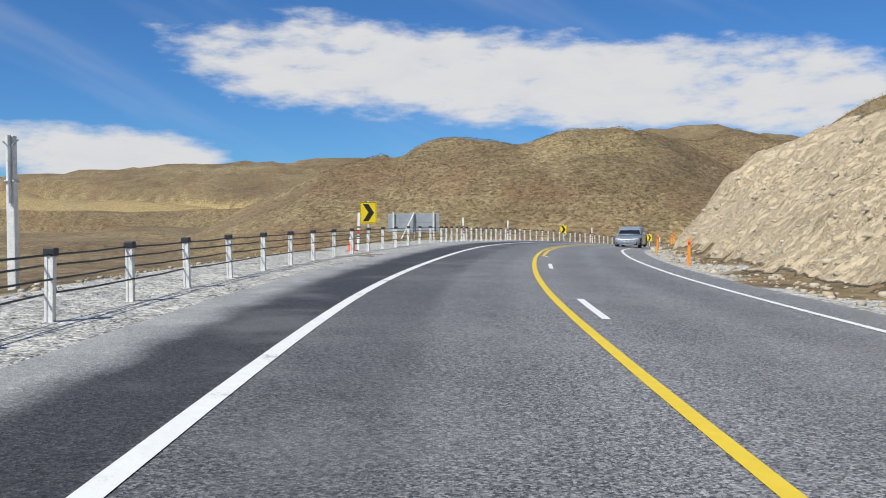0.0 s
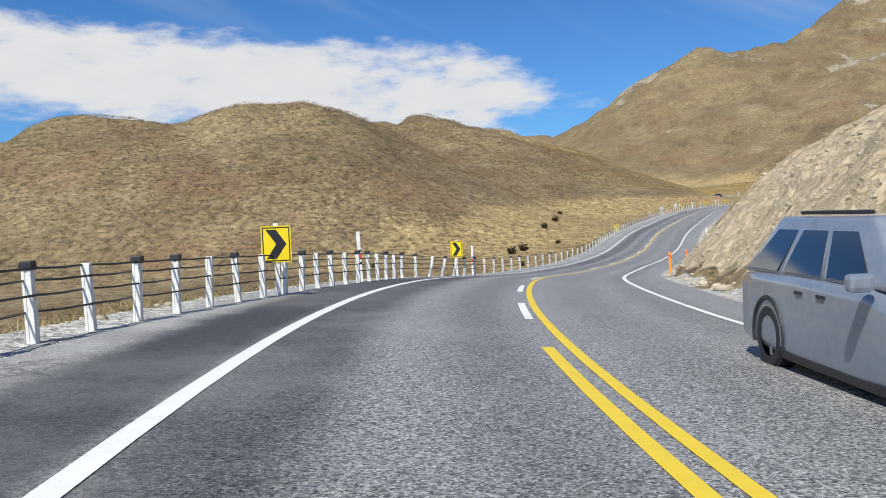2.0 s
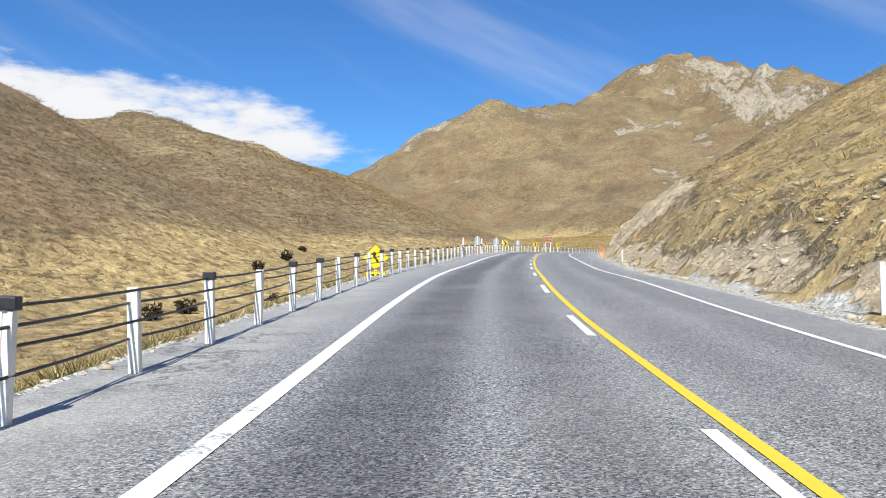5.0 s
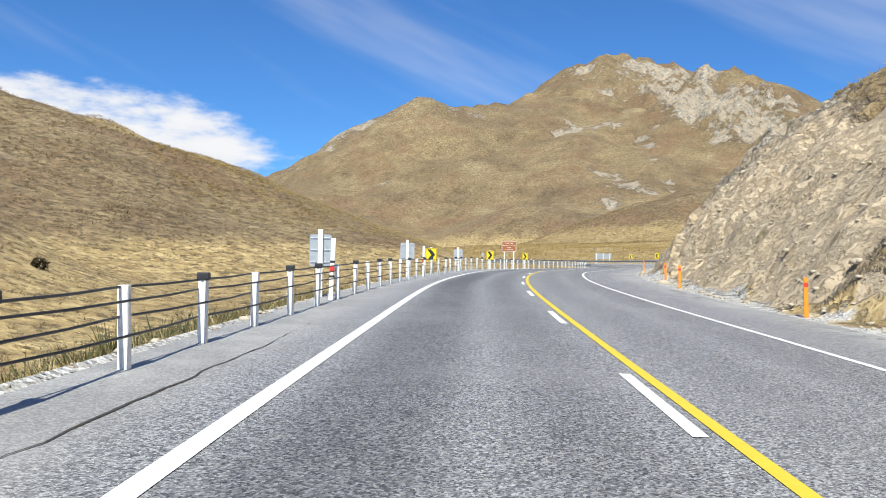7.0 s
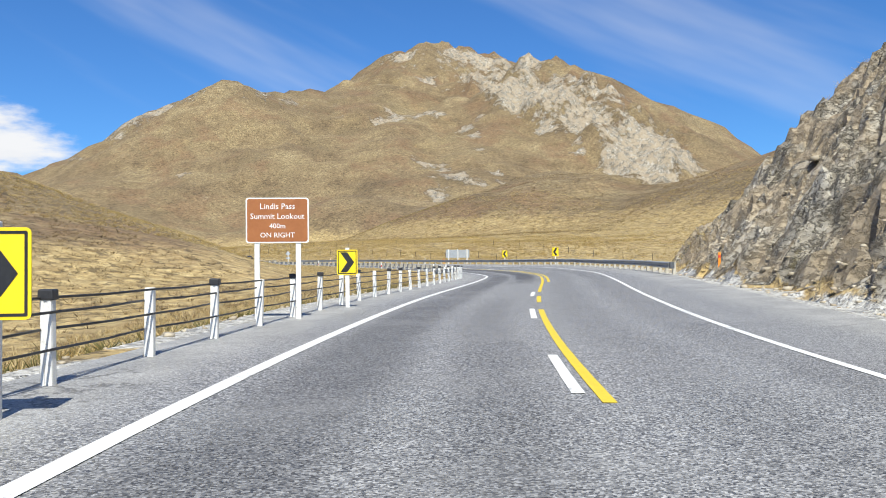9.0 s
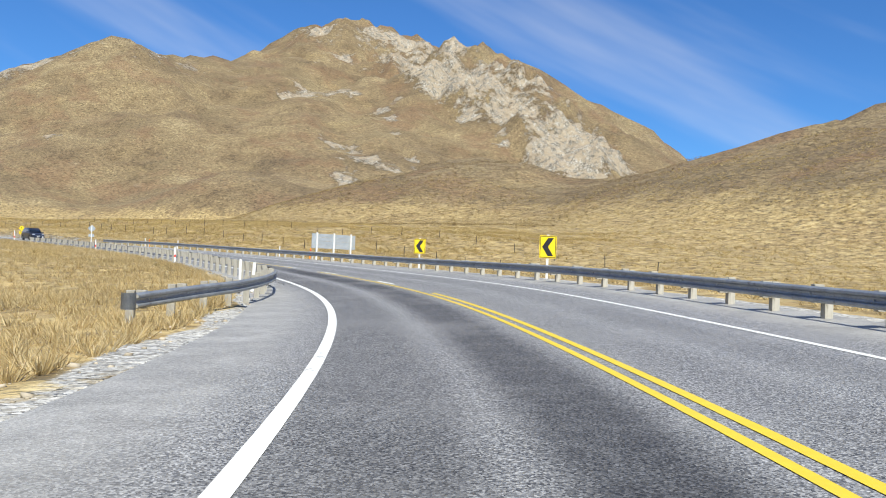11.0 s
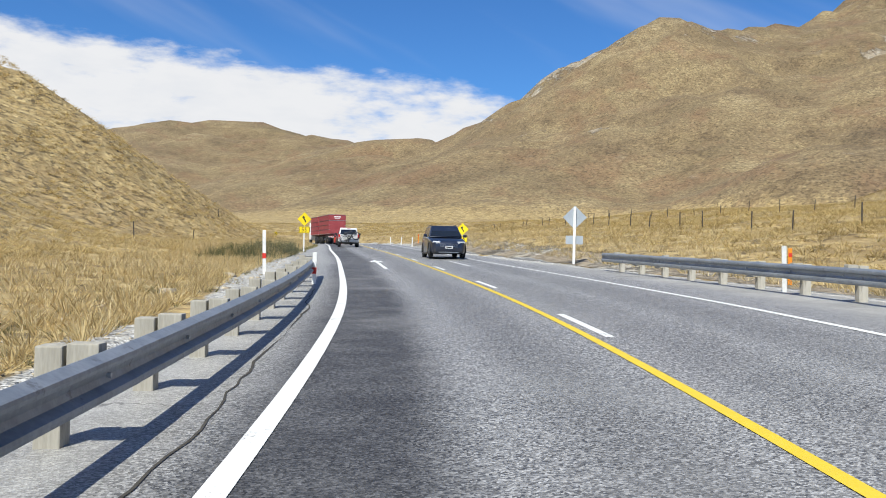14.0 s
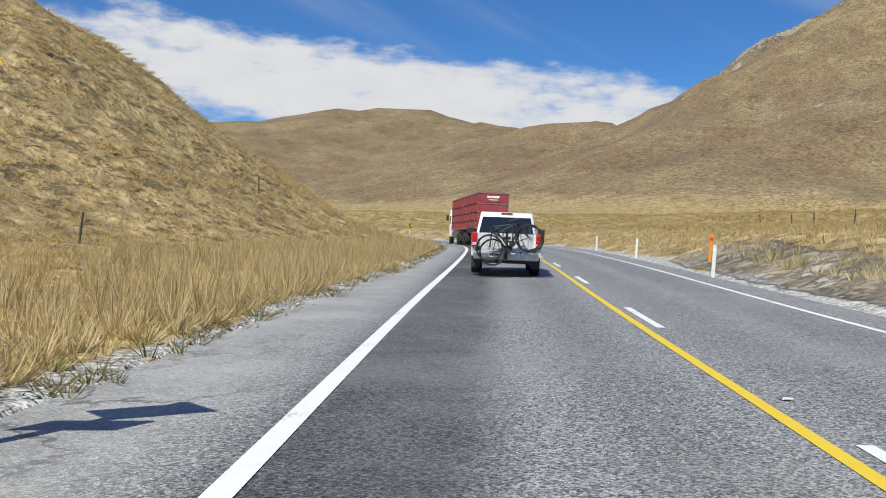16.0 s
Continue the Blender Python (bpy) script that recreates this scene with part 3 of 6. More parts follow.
# the cut bank on the right: its toe's offset, the height of its steep face, and the slope above that
BANK_TOE = [(0, 7.2), (60, 6.4), (90, 5.1), (115, 4.9), (140, 5.1), (200, 5.9), (235, 6.6), (290, 6.9), (318, 7.4), (330, 8.6), (345, 11), (352, 18), (360, 40), (366, 70)]
BANK_FACE = [(0, 4), (60, 5), (95, 5), (115, 3.2), (140, 2.8), (200, 3), (235, 5), (262, 7), (288, 11), (322, 12), (338, 10), (348, 6), (356, 0)]
BANK_STEEP = [(0, .85), (60, .9), (95, 1.0), (115, .85), (200, .85), (240, .95), (288, 1.0), (328, 1.1), (345, 1)]
BANK_ABOVE = [(0, .5), (60, .52), (95, .58), (140, .55), (220, .55), (262, .55), (288, .58), (325, .52), (345, .42), (356, .1), (364, 0)]
# the grass slope on the left
SLOPE_TOE = [(395, 60), (440, 45), (470, 24), (500, 18), (525, 12), (545, 6.4), (570, 6.2), (700, 6.2)]
SLOPE_RISE = [(440, 0), (470, .41), (500, .54), (530, .67), (560, .64), (600, .66), (640, .57), (700, .48)]
FLOOR_LEFT = [(0, -.6), (60, -1.5), (90, -3), (130, -4.5), (200, -5.5), (250, -4.5), (300, -2.5), (340, -.6), (400, -.3), (470, .4), (700, .5)]
FLOOR_RIGHT = [(0, 0), (330, 0), (350, -.6), (400, -.4), (450, .2), (470, 1.0), (560, 1.2), (700, 1)]


def land(x, y):
    """Heights of the ground, with masks of bare rock and gravel."""
    x, y = np.asarray(x, float).ravel(), np.asarray(y, float).ravel()
    s, u = station(x, y)
    sc = np.clip(s, 0, LENGTH)
    base = np.interp(sc, RS, RZ)
    left, right = along(sc, LEFT_EDGE), along(sc, RIGHT_EDGE)
    rz = road_z(sc, np.clip(u, left, right))
    outl, outr = np.maximum(left - u, 0), np.maximum(u - right, 0)
    d = outl + outr
    # flats beside the road, rising slowly away to the east
    drop = np.where(u < 0, along(sc, FLOOR_LEFT) * np.clip(outl / 13, 0, 1), along(sc, FLOOR_RIGHT) * np.clip(outr / 3.5, 0, 1))
    far = np.clip((d - 20) / 160, 0, 1)
    plain = .045 * np.maximum(d - 25, 0) * (u > 0) * np.clip((sc - 300) / 60, 0, 1) + .012 * np.maximum(d - 40, 0) * (u < 0)
    plain = plain + .09 * np.clip(d - 3, 0, 38) * (u > 0) * np.clip((sc - 395) / 40, 0, 1)
    rough = fbm(x, y, 14, 3, 3) * .35 * np.clip(d / 8, 0, 1) + fbm(x, y, 70, 3, 9) * 2.0 * far
    floor = rz + drop + rough + np.minimum(plain, 60)
    big = fbm(x, y, 160, 4, 21)
    gully = np.abs(fbm(x, y, 95, 3, 33))
    fine = fbm(x, y, 22, 3, 51)
    hills = crest(x, y, HILL_A, .62, 16, .10 * fbm(x, y, 60, 2, 61))
    hills = smooth_max(hills, crest(x, y, HILL_B, .50, 24, .12 * fbm(x, y, 70, 2, 62)), 8)
    hills = smooth_max(hills, crest(x, y, SPUR_B, .52, 14), 6)
    hills = smooth_max(hills, crest(x, y, HILL_C, HILL_C_FALL, 14, .08 * fbm(x, y, 50, 2, 63)), 6)
    hills = smooth_max(hills, crest(x, y, PLATEAU, .22, 60), 10)
    mountain = crest(x, y, MOUNTAIN, .66, 14, .12 * fbm(x, y, 130, 3, 64))
    for spur in (SHOULDER, SHOULDER_WEST, SHOULDER_SOUTH):
        mountain = smooth_max(mountain, crest(x, y, spur, .44, 25, .12 * fbm(x, y, 90, 2, 66)), 12)
    hills = smooth_max(hills, mountain, 10)
    hills = smooth_max(hills, crest(x, y, FAR_RIDGE, .34, 40, .1 * fbm(x, y, 150, 2, 65)), 14)
    hills = smooth_max(hills, crest(x, y, NOSE, .42, 30), 8)
    hills = smooth_max(hills, crest(x, y, RIGHT_FAR, .40, 25), 8)
    above = np.clip((hills - floor) / 25, 0, 1)
    high = np.clip((hills - floor) / 70, 0, 1)
    crags = np.clip((crest(x, y, CRAGS, 1, 1) + 52) / 30, 0, 1)
    peaks = np.clip((crest(x, y, PEAK_ROCK, 1, 1) + 45) / 40, 0, 1)
    rill = np.abs(fbm(x + .3 * y, y, 42, 3, 37))
    hills = hills + above * (2.2 * big - 8.0 * (1 - np.minimum(gully * 2.4, 1)) * high + .9 * fine - 5.0 * (1 - np.minimum(rill * 2.4, 1)) * np.clip((hills - floor) / 50, 0, 1)
                             + np.maximum(crags, peaks * .6) * (13 * np.abs(fbm(x, y, 34, 4, 35, .6)) - 5))
    z = smooth_max(hills, floor, 5)
    # keep hills off the road and its verge
    hold = np.clip((d - 5) / 18, 0, 1)
    z = floor + (z - floor) * hold * hold * (3 - 2 * hold)
    # cut bank on the right, grass slope on the left
    toe, face, k2 = along(sc, BANK_TOE), along(sc, BANK_FACE), along(sc, BANK_ABOVE)
    inside = (u > 0) & (sc < 372)
    sheer = along(sc, BANK_STEEP)
    ub = u - toe - .5 * fbm(x, y, 5, 3, 71)
    # tilted beds broken into blocks on the rock face
    beds = np.clip(ub, 0, 30) * sheer * .8 + .16 * sc + .5 * fbm(x, y, 4, 2, 72)
    row = np.floor(beds / .62)
    knock = np.sin(row * 12.9898) * 43758.5453
    across = sc / 1.15 + (knock - np.floor(knock)) * 7 + .5 * fbm(x, y, 2.5, 2, 74)
    chunk = np.sin(row * 78.233 + np.floor(across) * 37.719) * 15731.743
    chunk = chunk - np.floor(chunk)
    joint = np.minimum(np.minimum(beds / .62 - row, 1 - (beds / .62 - row)) * .62, np.minimum(across - np.floor(across), 1 - (across - np.floor(across))) * 1.15)
    blocky = along(sc, [(0, 0), (235, .1), (270, .8), (290, 1), (335, 1), (350, .3)]) * np.clip(ub / .8, 0, 1)
    ub = np.maximum(ub + blocky * ((chunk - .5) * 1.05 - .55 * np.clip(1 - joint / .13, 0, 1)), 0)
    steep = np.minimum(ub * sheer, face) + np.clip(ub - face / sheer, 0, 45) * k2 - np.maximum(ub - 60, 0) * .35
    crag = np.clip(steep / 3, 0, 1) * np.clip(1 - (ub - face) / 6, 0, 1)
    steep = steep + crag * (.8 * fbm(x, y, 5.5, 3, 73) + .45 * np.abs(fbm(x, y, 2.2, 3, 75))) + np.clip(steep / 8, 0, 1) * fbm(x, y, 12, 3, 77) * .8
    z = np.where(inside, np.maximum(z, np.maximum(floor, rz + steep)), z)
    lt, lk = along(sc, SLOPE_TOE), along(sc, SLOPE_RISE)
    ul = np.maximum(-u - lt - 1.5 * fbm(x, y, 18, 2, 81), 0)
    rise = lk * (np.sqrt(ul * ul + 36) - 6) * (1 + .10 * fbm(x, y, 40, 2, 82))
    rise = np.minimum(rise, 26) * np.clip(1 - (ul - 40) / 25, 0, 1) + np.clip(rise / 6, 0, 1) * fbm(x, y, 9, 3, 83) * .55
    z = np.where((u < 0) & (sc > 385), np.maximum(z, floor + rise * (s < LENGTH + 40)), z)
    rock = np.where(inside, np.clip(steep / .8, 0, 1) * np.clip(1.15 - (ub - face / sheer) / 4, 0, 1) * along(sc, [(0, 1), (104, 1), (122, .6), (138, .36), (215, .36), (242, .7), (270, 1), (400, 1)]), 0)
    rock = np.where(inside & (ub > .1), np.maximum(rock, .9 * np.clip(1.6 - steep / 1.3 + .5 * fbm(x, y, 3, 2, 94), 0, 1)), rock)
    # a low eroded edge of earth beside the second rail
    rock = np.where((u > 0) & (sc > 428) & (sc < 520), np.maximum(rock, .85 * np.clip(outr / .5, 0, 1) * np.clip((3.4 - outr) / 1.2, 0, 1)), rock)
    # crags down the mountain's right shoulder, and small bare faces
    scree = np.maximum(crags * (.74 + .45 * fbm(x, y, 30, 4, 91)), peaks * (.42 + .5 * fbm(x, y, 26, 4, 93)))
    knob = np.clip((crest(x, y, SUB_ROCK, 1, 1) + 60) / 45, 0, 1)
    scree = np.maximum(scree, knob * (.40 + .45 * fbm(x, y, 18, 4, 96)))
    for cx, cy, r in SCARS:
        scree = np.maximum(scree, np.clip(1.25 - np.hypot(x - cx, y - cy) / r + .75 * fbm(x, y, 9, 3, 92), 0, .8))
    scree = np.maximum(scree, .24 * np.clip((z - 95) / 80, 0, 1))
    gravel = np.clip(1 - d / np.where(inside & (sc < 345), 1.6, .7) + .6 * fbm(x, y, 2.5, 2, 95), 0, 1) * np.where(inside, np.clip(1.3 - steep / .25, 0, 1), 1)
    return z, np.clip(rock + scree, 0, 1), gravel, d, s, u


def ground(x, y):
    z, *_ = land([x], [y])
    return float(z[0])


# ---- building helpers ----
def mesh_from(name, verts, faces, material=None, smooth_shade=False):
    me = bpy.data.meshes.new(name)
    me.from_pydata([tuple(v) for v in verts], [], [tuple(f) for f in faces])
    if material:
        me.materials.append(material)
    if smooth_shade:
        me.shade_smooth()
    me.update()
    return me


def part(name, bm, material, parent=None, label="", soft=False):
    """Link a bmesh as one mesh object, under a thing or a part."""
    me = bpy.data.meshes.new(name)
    bm.to_mesh(me)
    bm.free()
    me.materials.append(material)
    if soft:
        me.shade_smooth()
    ob = new(name, me)
    if parent is not None:
        ob.parent = parent
    if label:
        ob["label"] = label
    return ob


def thing(name, label, category, group="", kind="", at=None):
    ob = tagged(new(name), label, category, group, kind)
    if at is not None:
        ob.matrix_basis = at
    return ob


def box(bm, size, at=(0, 0, 0), bevel=0.0, turn=None, taper=1.0):
    """A box with rounded edges, narrowed at its top by taper."""
    r = bmesh.ops.create_cube(bm, size=1)
    vs = r["verts"]
    for v in vs:
        k = taper if v.co.z > 0 else 1.0
        v.co = Vector((v.co.x * size[0] * k, v.co.y * size[1] * k, v.co.z * size[2]))
    if bevel:
        es = list({e for v in vs for e in v.link_edges})
        r = bmesh.ops.bevel(bm, geom=es, offset=bevel, segments=2, affect="EDGES", profile=.6)
        vs = list({v for f in r["faces"] for v in f.verts} | {v for v in vs if v.is_valid})
        seen, todo = set(vs), list(vs)
        while todo:
            for e in todo.pop().link_edges:
                for v in e.verts:
                    if v not in seen:
                        seen.add(v)
                        todo.append(v)
        vs = list(seen)
    m = Matrix.Translation(at) @ (turn if turn is not None else Matrix())
    bmesh.ops.transform(bm, matrix=m, verts=vs)
    return vs


def rod(bm, a, b, radius, sides=8, radius_end=None):
    a, b = Vector(a), Vector(b)
    d = b - a
    r = bmesh.ops.create_cone(bm, cap_ends=True, segments=sides, radius1=radius, radius2=radius if radius_end is None else radius_end, depth=d.length)
    bmesh.ops.transform(bm, matrix=Matrix.Translation((a + b) / 2) @ d.to_track_quat("Z", "Y").to_matrix().to_4x4(), verts=r["verts"])
    return r["verts"]


def extrude_outline(bm, outline, depth, at=0.0):
    """A plate: the outline in x, z, from y = at to at + depth."""
    front = [bm.verts.new((x, at, z)) for x, z in outline]
    back_ = [bm.verts.new((x, at + depth, z)) for x, z in outline]
    n = len(outline)
    bm.faces.new(front)
    bm.faces.new(back_[::-1])
    for i in range(n):
        bm.faces.new((front[i], back_[i], back_[(i + 1) % n], front[(i + 1) % n]))
    bmesh.ops.recalc_face_normals(bm, faces=bm.faces)


def rounded_rect(w, h, r, n=3, cx=0.0, cz=0.0):
    pts = []
    for k, (sx, sz) in enumerate(((1, 1), (-1, 1), (-1, -1), (1, -1))):
        for i in range(n + 1):
            a = (k + i / n) * math.pi / 2
            pts.append((cx + sx * (w / 2 - r) + r * math.cos(a), cz + sz * (h / 2 - r) + r * math.sin(a)))
    return pts


def on_road(s, u, turn=0.0, lift=0.0):
    """A pose at a station and offset, on the ground, its y along the road's way."""
    x, y = place(s, u)
    z = float(road_z(s, u)) if along(s, LEFT_EDGE) < u < along(s, RIGHT_EDGE) else ground(float(x), float(y))
    return pose(float(x), float(y), z + lift, 0, 0, -heading(s) + turn)


ASPHALT, GROUND = asphalt_material(), ground_material()
WHITE_LINE = line_material("white_line_paint", (.82, .82, .79), .565)
YELLOW_LINE = line_material("yellow_line_paint", (.78, .56, .04), .66)

def slab_left(s):
    return max(float(along(s, LEFT_EDGE)) + .12, -5.5)


# ---- the ground: one sheet, fine beside the road and coarse far off ----
def ground_points():
    pts = []
    step = 1.6
    ss = np.arange(-14, LENGTH - 2, step)
    near_left = [0.02, .35, .8, 1.4, 2.1, 3.0, 4, 5.2, 6.6, 8.2, 10, 12, 14.5, 17.5, 21, 25, 30, 36, 43]
    near_right = [0.02, .4, .8, 1.2, 1.6, 2.0, 2.4, 2.8, 3.3, 3.8, 4.3, 4.9, 5.5, 6.2, 6.9, 7.7, 8.5, 9.4, 10.4, 11.5, 12.7, 14, 15.5, 17, 19, 21.5, 24.5, 28, 33, 40]
    for us, edge, sign in ((near_left, LEFT_EDGE, -1), (near_right, RIGHT_EDGE, 1)):
        e = along(ss, edge)
        for u in us:
            pts.append(np.stack([ss, e + sign * u, np.full(len(ss), u)], 1))
    # finer on the cut bank, finest on its rock face
    for s0, s1, ds, u0, u1, du in ((22, 262, .8, 1.6, 13, .55), (262, 345, .38, 1.2, 15, .36)):
        gs, gu = np.meshgrid(np.arange(s0, s1, ds), np.arange(u0, u1, du))
        gs, gu = gs.ravel() + np.random.uniform(-.3, .3, gs.size) * ds, gu.ravel() + np.random.uniform(-.3, .3, gu.size) * du
        pts.append(np.stack([gs, along(gs, RIGHT_EDGE) + gu, gu], 1))
    road_left = np.array([slab_left(v) for v in ss])
    for u in (-2.2, -1.2, -.5, -.03, .4):
        pts.append(np.stack([ss, np.maximum(road_left + u, along(ss, LEFT_EDGE) + .3), np.zeros(len(ss))], 1))
    for f in (.5, .75):
        pts.append(np.stack([ss, along(ss, LEFT_EDGE) * (1 - f) + along(ss, RIGHT_EDGE) * f, np.zeros(len(ss))], 1))
    pts = np.concatenate(pts)
    x, y = place(pts[:, 0], pts[:, 1])
    behind = pts[:, 0] < 0
    x = np.where(behind, x + pts[:, 0] * DX[0], x)
    y = np.where(behind, y + pts[:, 0] * DY[0], y)
    s, u = station(x, y)
    keep = np.abs(u - pts[:, 1]) < .12
    near = np.stack([x[keep], y[keep]], 1)
    rings = []
    for x0, x1, y0, y1, d in ((-110, 420, -40, 640, 6.0), (-300, 1000, -100, 1000, 11.0), (-500, 1100, -300, 1560, 21.0), (-4200, 4600, -4200, 4800, 170.0)):
        gx, gy = np.meshgrid(np.arange(x0, x1, d), np.arange(y0, y1, d))
        g = np.stack([gx.ravel(), gy.ravel()], 1)
        rings.append((g + np.random.uniform(-.28, .28, g.shape) * d, (x0, x1, y0, y1), d))
    out, inner = [near], None
    for g, b, d in rings:
        if inner is not None:
            g = g[~((g[:, 0] > inner[0] - d * .3) & (g[:, 0] < inner[1]) & (g[:, 1] > inner[2] - d * .3) & (g[:, 1] < inner[3]))]
        s, u = station(g[:, 0], g[:, 1])
        lo, hi = along(s, LEFT_EDGE) - 46, along(s, RIGHT_EDGE) + 43
        clear = (u < lo) | (u > hi) | (s < -18) | (s > LENGTH)
        far_ends = np.hypot(g[:, 0] - RX[-1], g[:, 1] - RY[-1]) > 3
        out.append(g[clear & far_ends])
        inner = b
    # finer over the crags
    gx, gy = np.meshgrid(np.arange(640, 900, 4.5), np.arange(470, 830, 4.5))
    g = np.stack([gx.ravel(), gy.ravel()], 1) + np.random.uniform(-1.2, 1.2, (gx.size, 2))
    close = np.maximum(crest(g[:, 0], g[:, 1], CRAGS, 1, 1), crest(g[:, 0], g[:, 1], PEAK_ROCK, 1, 1)) > -55
    out.append(g[close])
    return np.concatenate(out)


def build_ground():
    from mathutils.geometry import delaunay_2d_cdt
    p = ground_points()
    v, _, f, *_ = delaunay_2d_cdt([Vector(q) for q in p.tolist()], [], [], 0, 1e-4)
    p = np.array([tuple(q) for q in v])
    z, rock, gravel, d, s, u = land(p[:, 0], p[:, 1])
    z = z - .14 * (d <= 0.0) * (u > np.array([slab_left(v) for v in s]))
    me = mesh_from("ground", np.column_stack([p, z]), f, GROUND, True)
    # the broken rock face keeps its sharp edges
    tri = np.array(f, dtype=np.int32)
    face_s, face_u = s[tri].mean(1), u[tri].mean(1)
    me.polygons.foreach_set("use_smooth", ~((face_s > 258) & (face_s < 350) & (face_u > 7) & (face_u < 26)))
    flat_gold = np.clip(1.1 - (z - np.interp(np.clip(s, 0, LENGTH), RS, RZ)) / 5, 0, 1) * np.clip((s - 60) / 200, .12, 1) * np.where(u < 0, np.clip((p[:, 0] + 20) / 110, .1, 1), 1)
    rise = z - np.interp(np.clip(s, 0, LENGTH), RS, RZ)
    band = np.clip(1.6 - rise / 15, 0, 1) * (u > 0) * np.clip((s - 330) / 40, 0, 1)
    slope_gold = .95 * (u < 0) * np.clip((s - 415) / 30, 0, 1) * np.clip((120 + u) / 40, 0, 1)
    bank_gold = .6 * (u > 0) * np.clip((s - 105) / 25, 0, 1) * np.clip((275 - s) / 20, 0, 1)
    gold = np.maximum(np.maximum(flat_gold, band), np.maximum(slope_gold, bank_gold))
    col = me.color_attributes.new("mask", "FLOAT_COLOR", "POINT")
    col.data.foreach_set("color", np.column_stack([rock, gravel, gold, np.where(s < 286, np.interp(s, [0, 100, 130, 215, 262, 285], [1, 1, .95, .9, .8, 0]), 0) * (u > 0)]).ravel().astype(np.float32))
    return tagged(new("ground", me), "dry golden tussock hills with bare rock and gravel verges", "ground", kind="structure")


ground_ob = build_ground()


# ---- the carriageway and its painted lines ----
ROAD_S = np.arange(0, LENGTH - 1, 1.5)


def ribbon(name, left, right, stations, lift, material, columns=None, thick=0.0):
    """A strip of road from offset left to right along stations."""
    rows, n = [], len(stations)
    cols = columns if columns is not None else 2
    verts, uvs = [], []
    for i, s in enumerate(stations):
        a, b = left(s), right(s)
        us = [a + (b - a) * k / (cols - 1) for k in range(cols)]
        if cols > 2:
            us[min(range(cols), key=lambda k: abs(us[k]))] = 0.0
        for u in us:
            x, y = place(s, u)
            verts.append((float(x), float(y), float(road_z(s, u)) + lift))
            uvs.append((s, u))
    faces = [(i * cols + k, i * cols + k + 1, (i + 1) * cols + k + 1, (i + 1) * cols + k) for i in range(n - 1) for k in range(cols - 1)]
    if thick:
        base = len(verts)
        for k in (0, cols - 1):
            for i in range(n):
                x, y, z = verts[i * cols + k]
                verts.append((x, y, z - thick))
                uvs.append(uvs[i * cols + k])
        for i in range(n - 1):
            faces.append((i * cols, (i + 1) * cols, base + i + 1, base + i))
            faces.append((i * cols + cols - 1, base + n + i, base + n + i + 1, (i + 1) * cols + cols - 1))
    me = mesh_from(name, verts, faces, material)
    layer = me.uv_layers.new(name="plan")
    loops = np.empty(len(me.loops), dtype=np.int32)
    me.loops.foreach_get("vertex_index", loops)
    layer.data.foreach_set("uv", np.array(uvs, dtype=np.float32)[loops].ravel())
    return new(name, me)


road = tagged(ribbon("road", slab_left, lambda s: float(along(s, RIGHT_EDGE)) - .12, ROAD_S, 0.0, ASPHALT, 15, .16),
              "grey chip-sealed two-lane highway with dark tar-flushed wheel tracks", "road", kind="structure")
LINE_LIFT = .007


def painted(name, centre, width, s0, s1, material, label):
    inner = ROAD_S[(ROAD_S > s0 + .01) & (ROAD_S < s1 - .01)]
    st = np.concatenate([[s0], inner, [s1]])
    ob = ribbon(name, lambda s: centre(s) - width / 2, lambda s: centre(s) + width / 2, st, LINE_LIFT, material)
    return tagged(ob, label, "road marking", kind="structure")


painted("edge_line", lambda s: float(along(s, LEFT_LINE)), .17, 1, LENGTH - 3, WHITE_LINE, "worn white painted edge line beside the shoulder")
painted("edge_line", lambda s: float(along(s, RIGHT_LINE)), .13, 1, LENGTH - 3, WHITE_LINE, "worn white painted edge line beside the shoulder")
for s0, s1 in ((49.3, 280.2), (283.5, 296.4), (299.5, 303), (306, 380.6), (386.2, 398.8), (405.3, LENGTH - 3)):
    painted("centre_line", lambda s: float(along(s, CENTRE_LINE)), .12, s0, s1, YELLOW_LINE, "solid yellow painted no-passing line")
for s0, s1, off in ((1, 82.2, [(0, -.10), (25, -.14), (48, -.26)]), (318, 361, [(318, .28)])):
    painted("centre_line", lambda s: float(along(s, off)), .13, s0, s1, YELLOW_LINE, "solid yellow painted no-passing line")
DASH_NEAR = [85.4, 92.1, 100.3, 108.5, 124.2, 133.3, 142.4, 151.5, 160.6, 169.7, 178.8, 188.2, 197.6, 205.4, 214.6, 223.9, 233.3, 242.6, 251.2, 259.8, 268.2, 276.2, 284.0, 293.6, 303]
DASH_FAR = [26.8, 40.3, 367.0, 377.4, 386.2, 395.7, 405.4, 414.6, 425.2, 436.1, 445.8, 456.1, 466.5, 475.9, 485.5, 495.2] + [504.8 + 9.5 * k for k in range(14)]
for starts, off in ((DASH_NEAR, -.20), (DASH_FAR, .26)):
    for s0 in starts:
        tagged(painted("centre_dash", lambda s: off, .12, s0, s0 + 3.1, WHITE_LINE, "short white painted centre dash"), group="centre dashes")


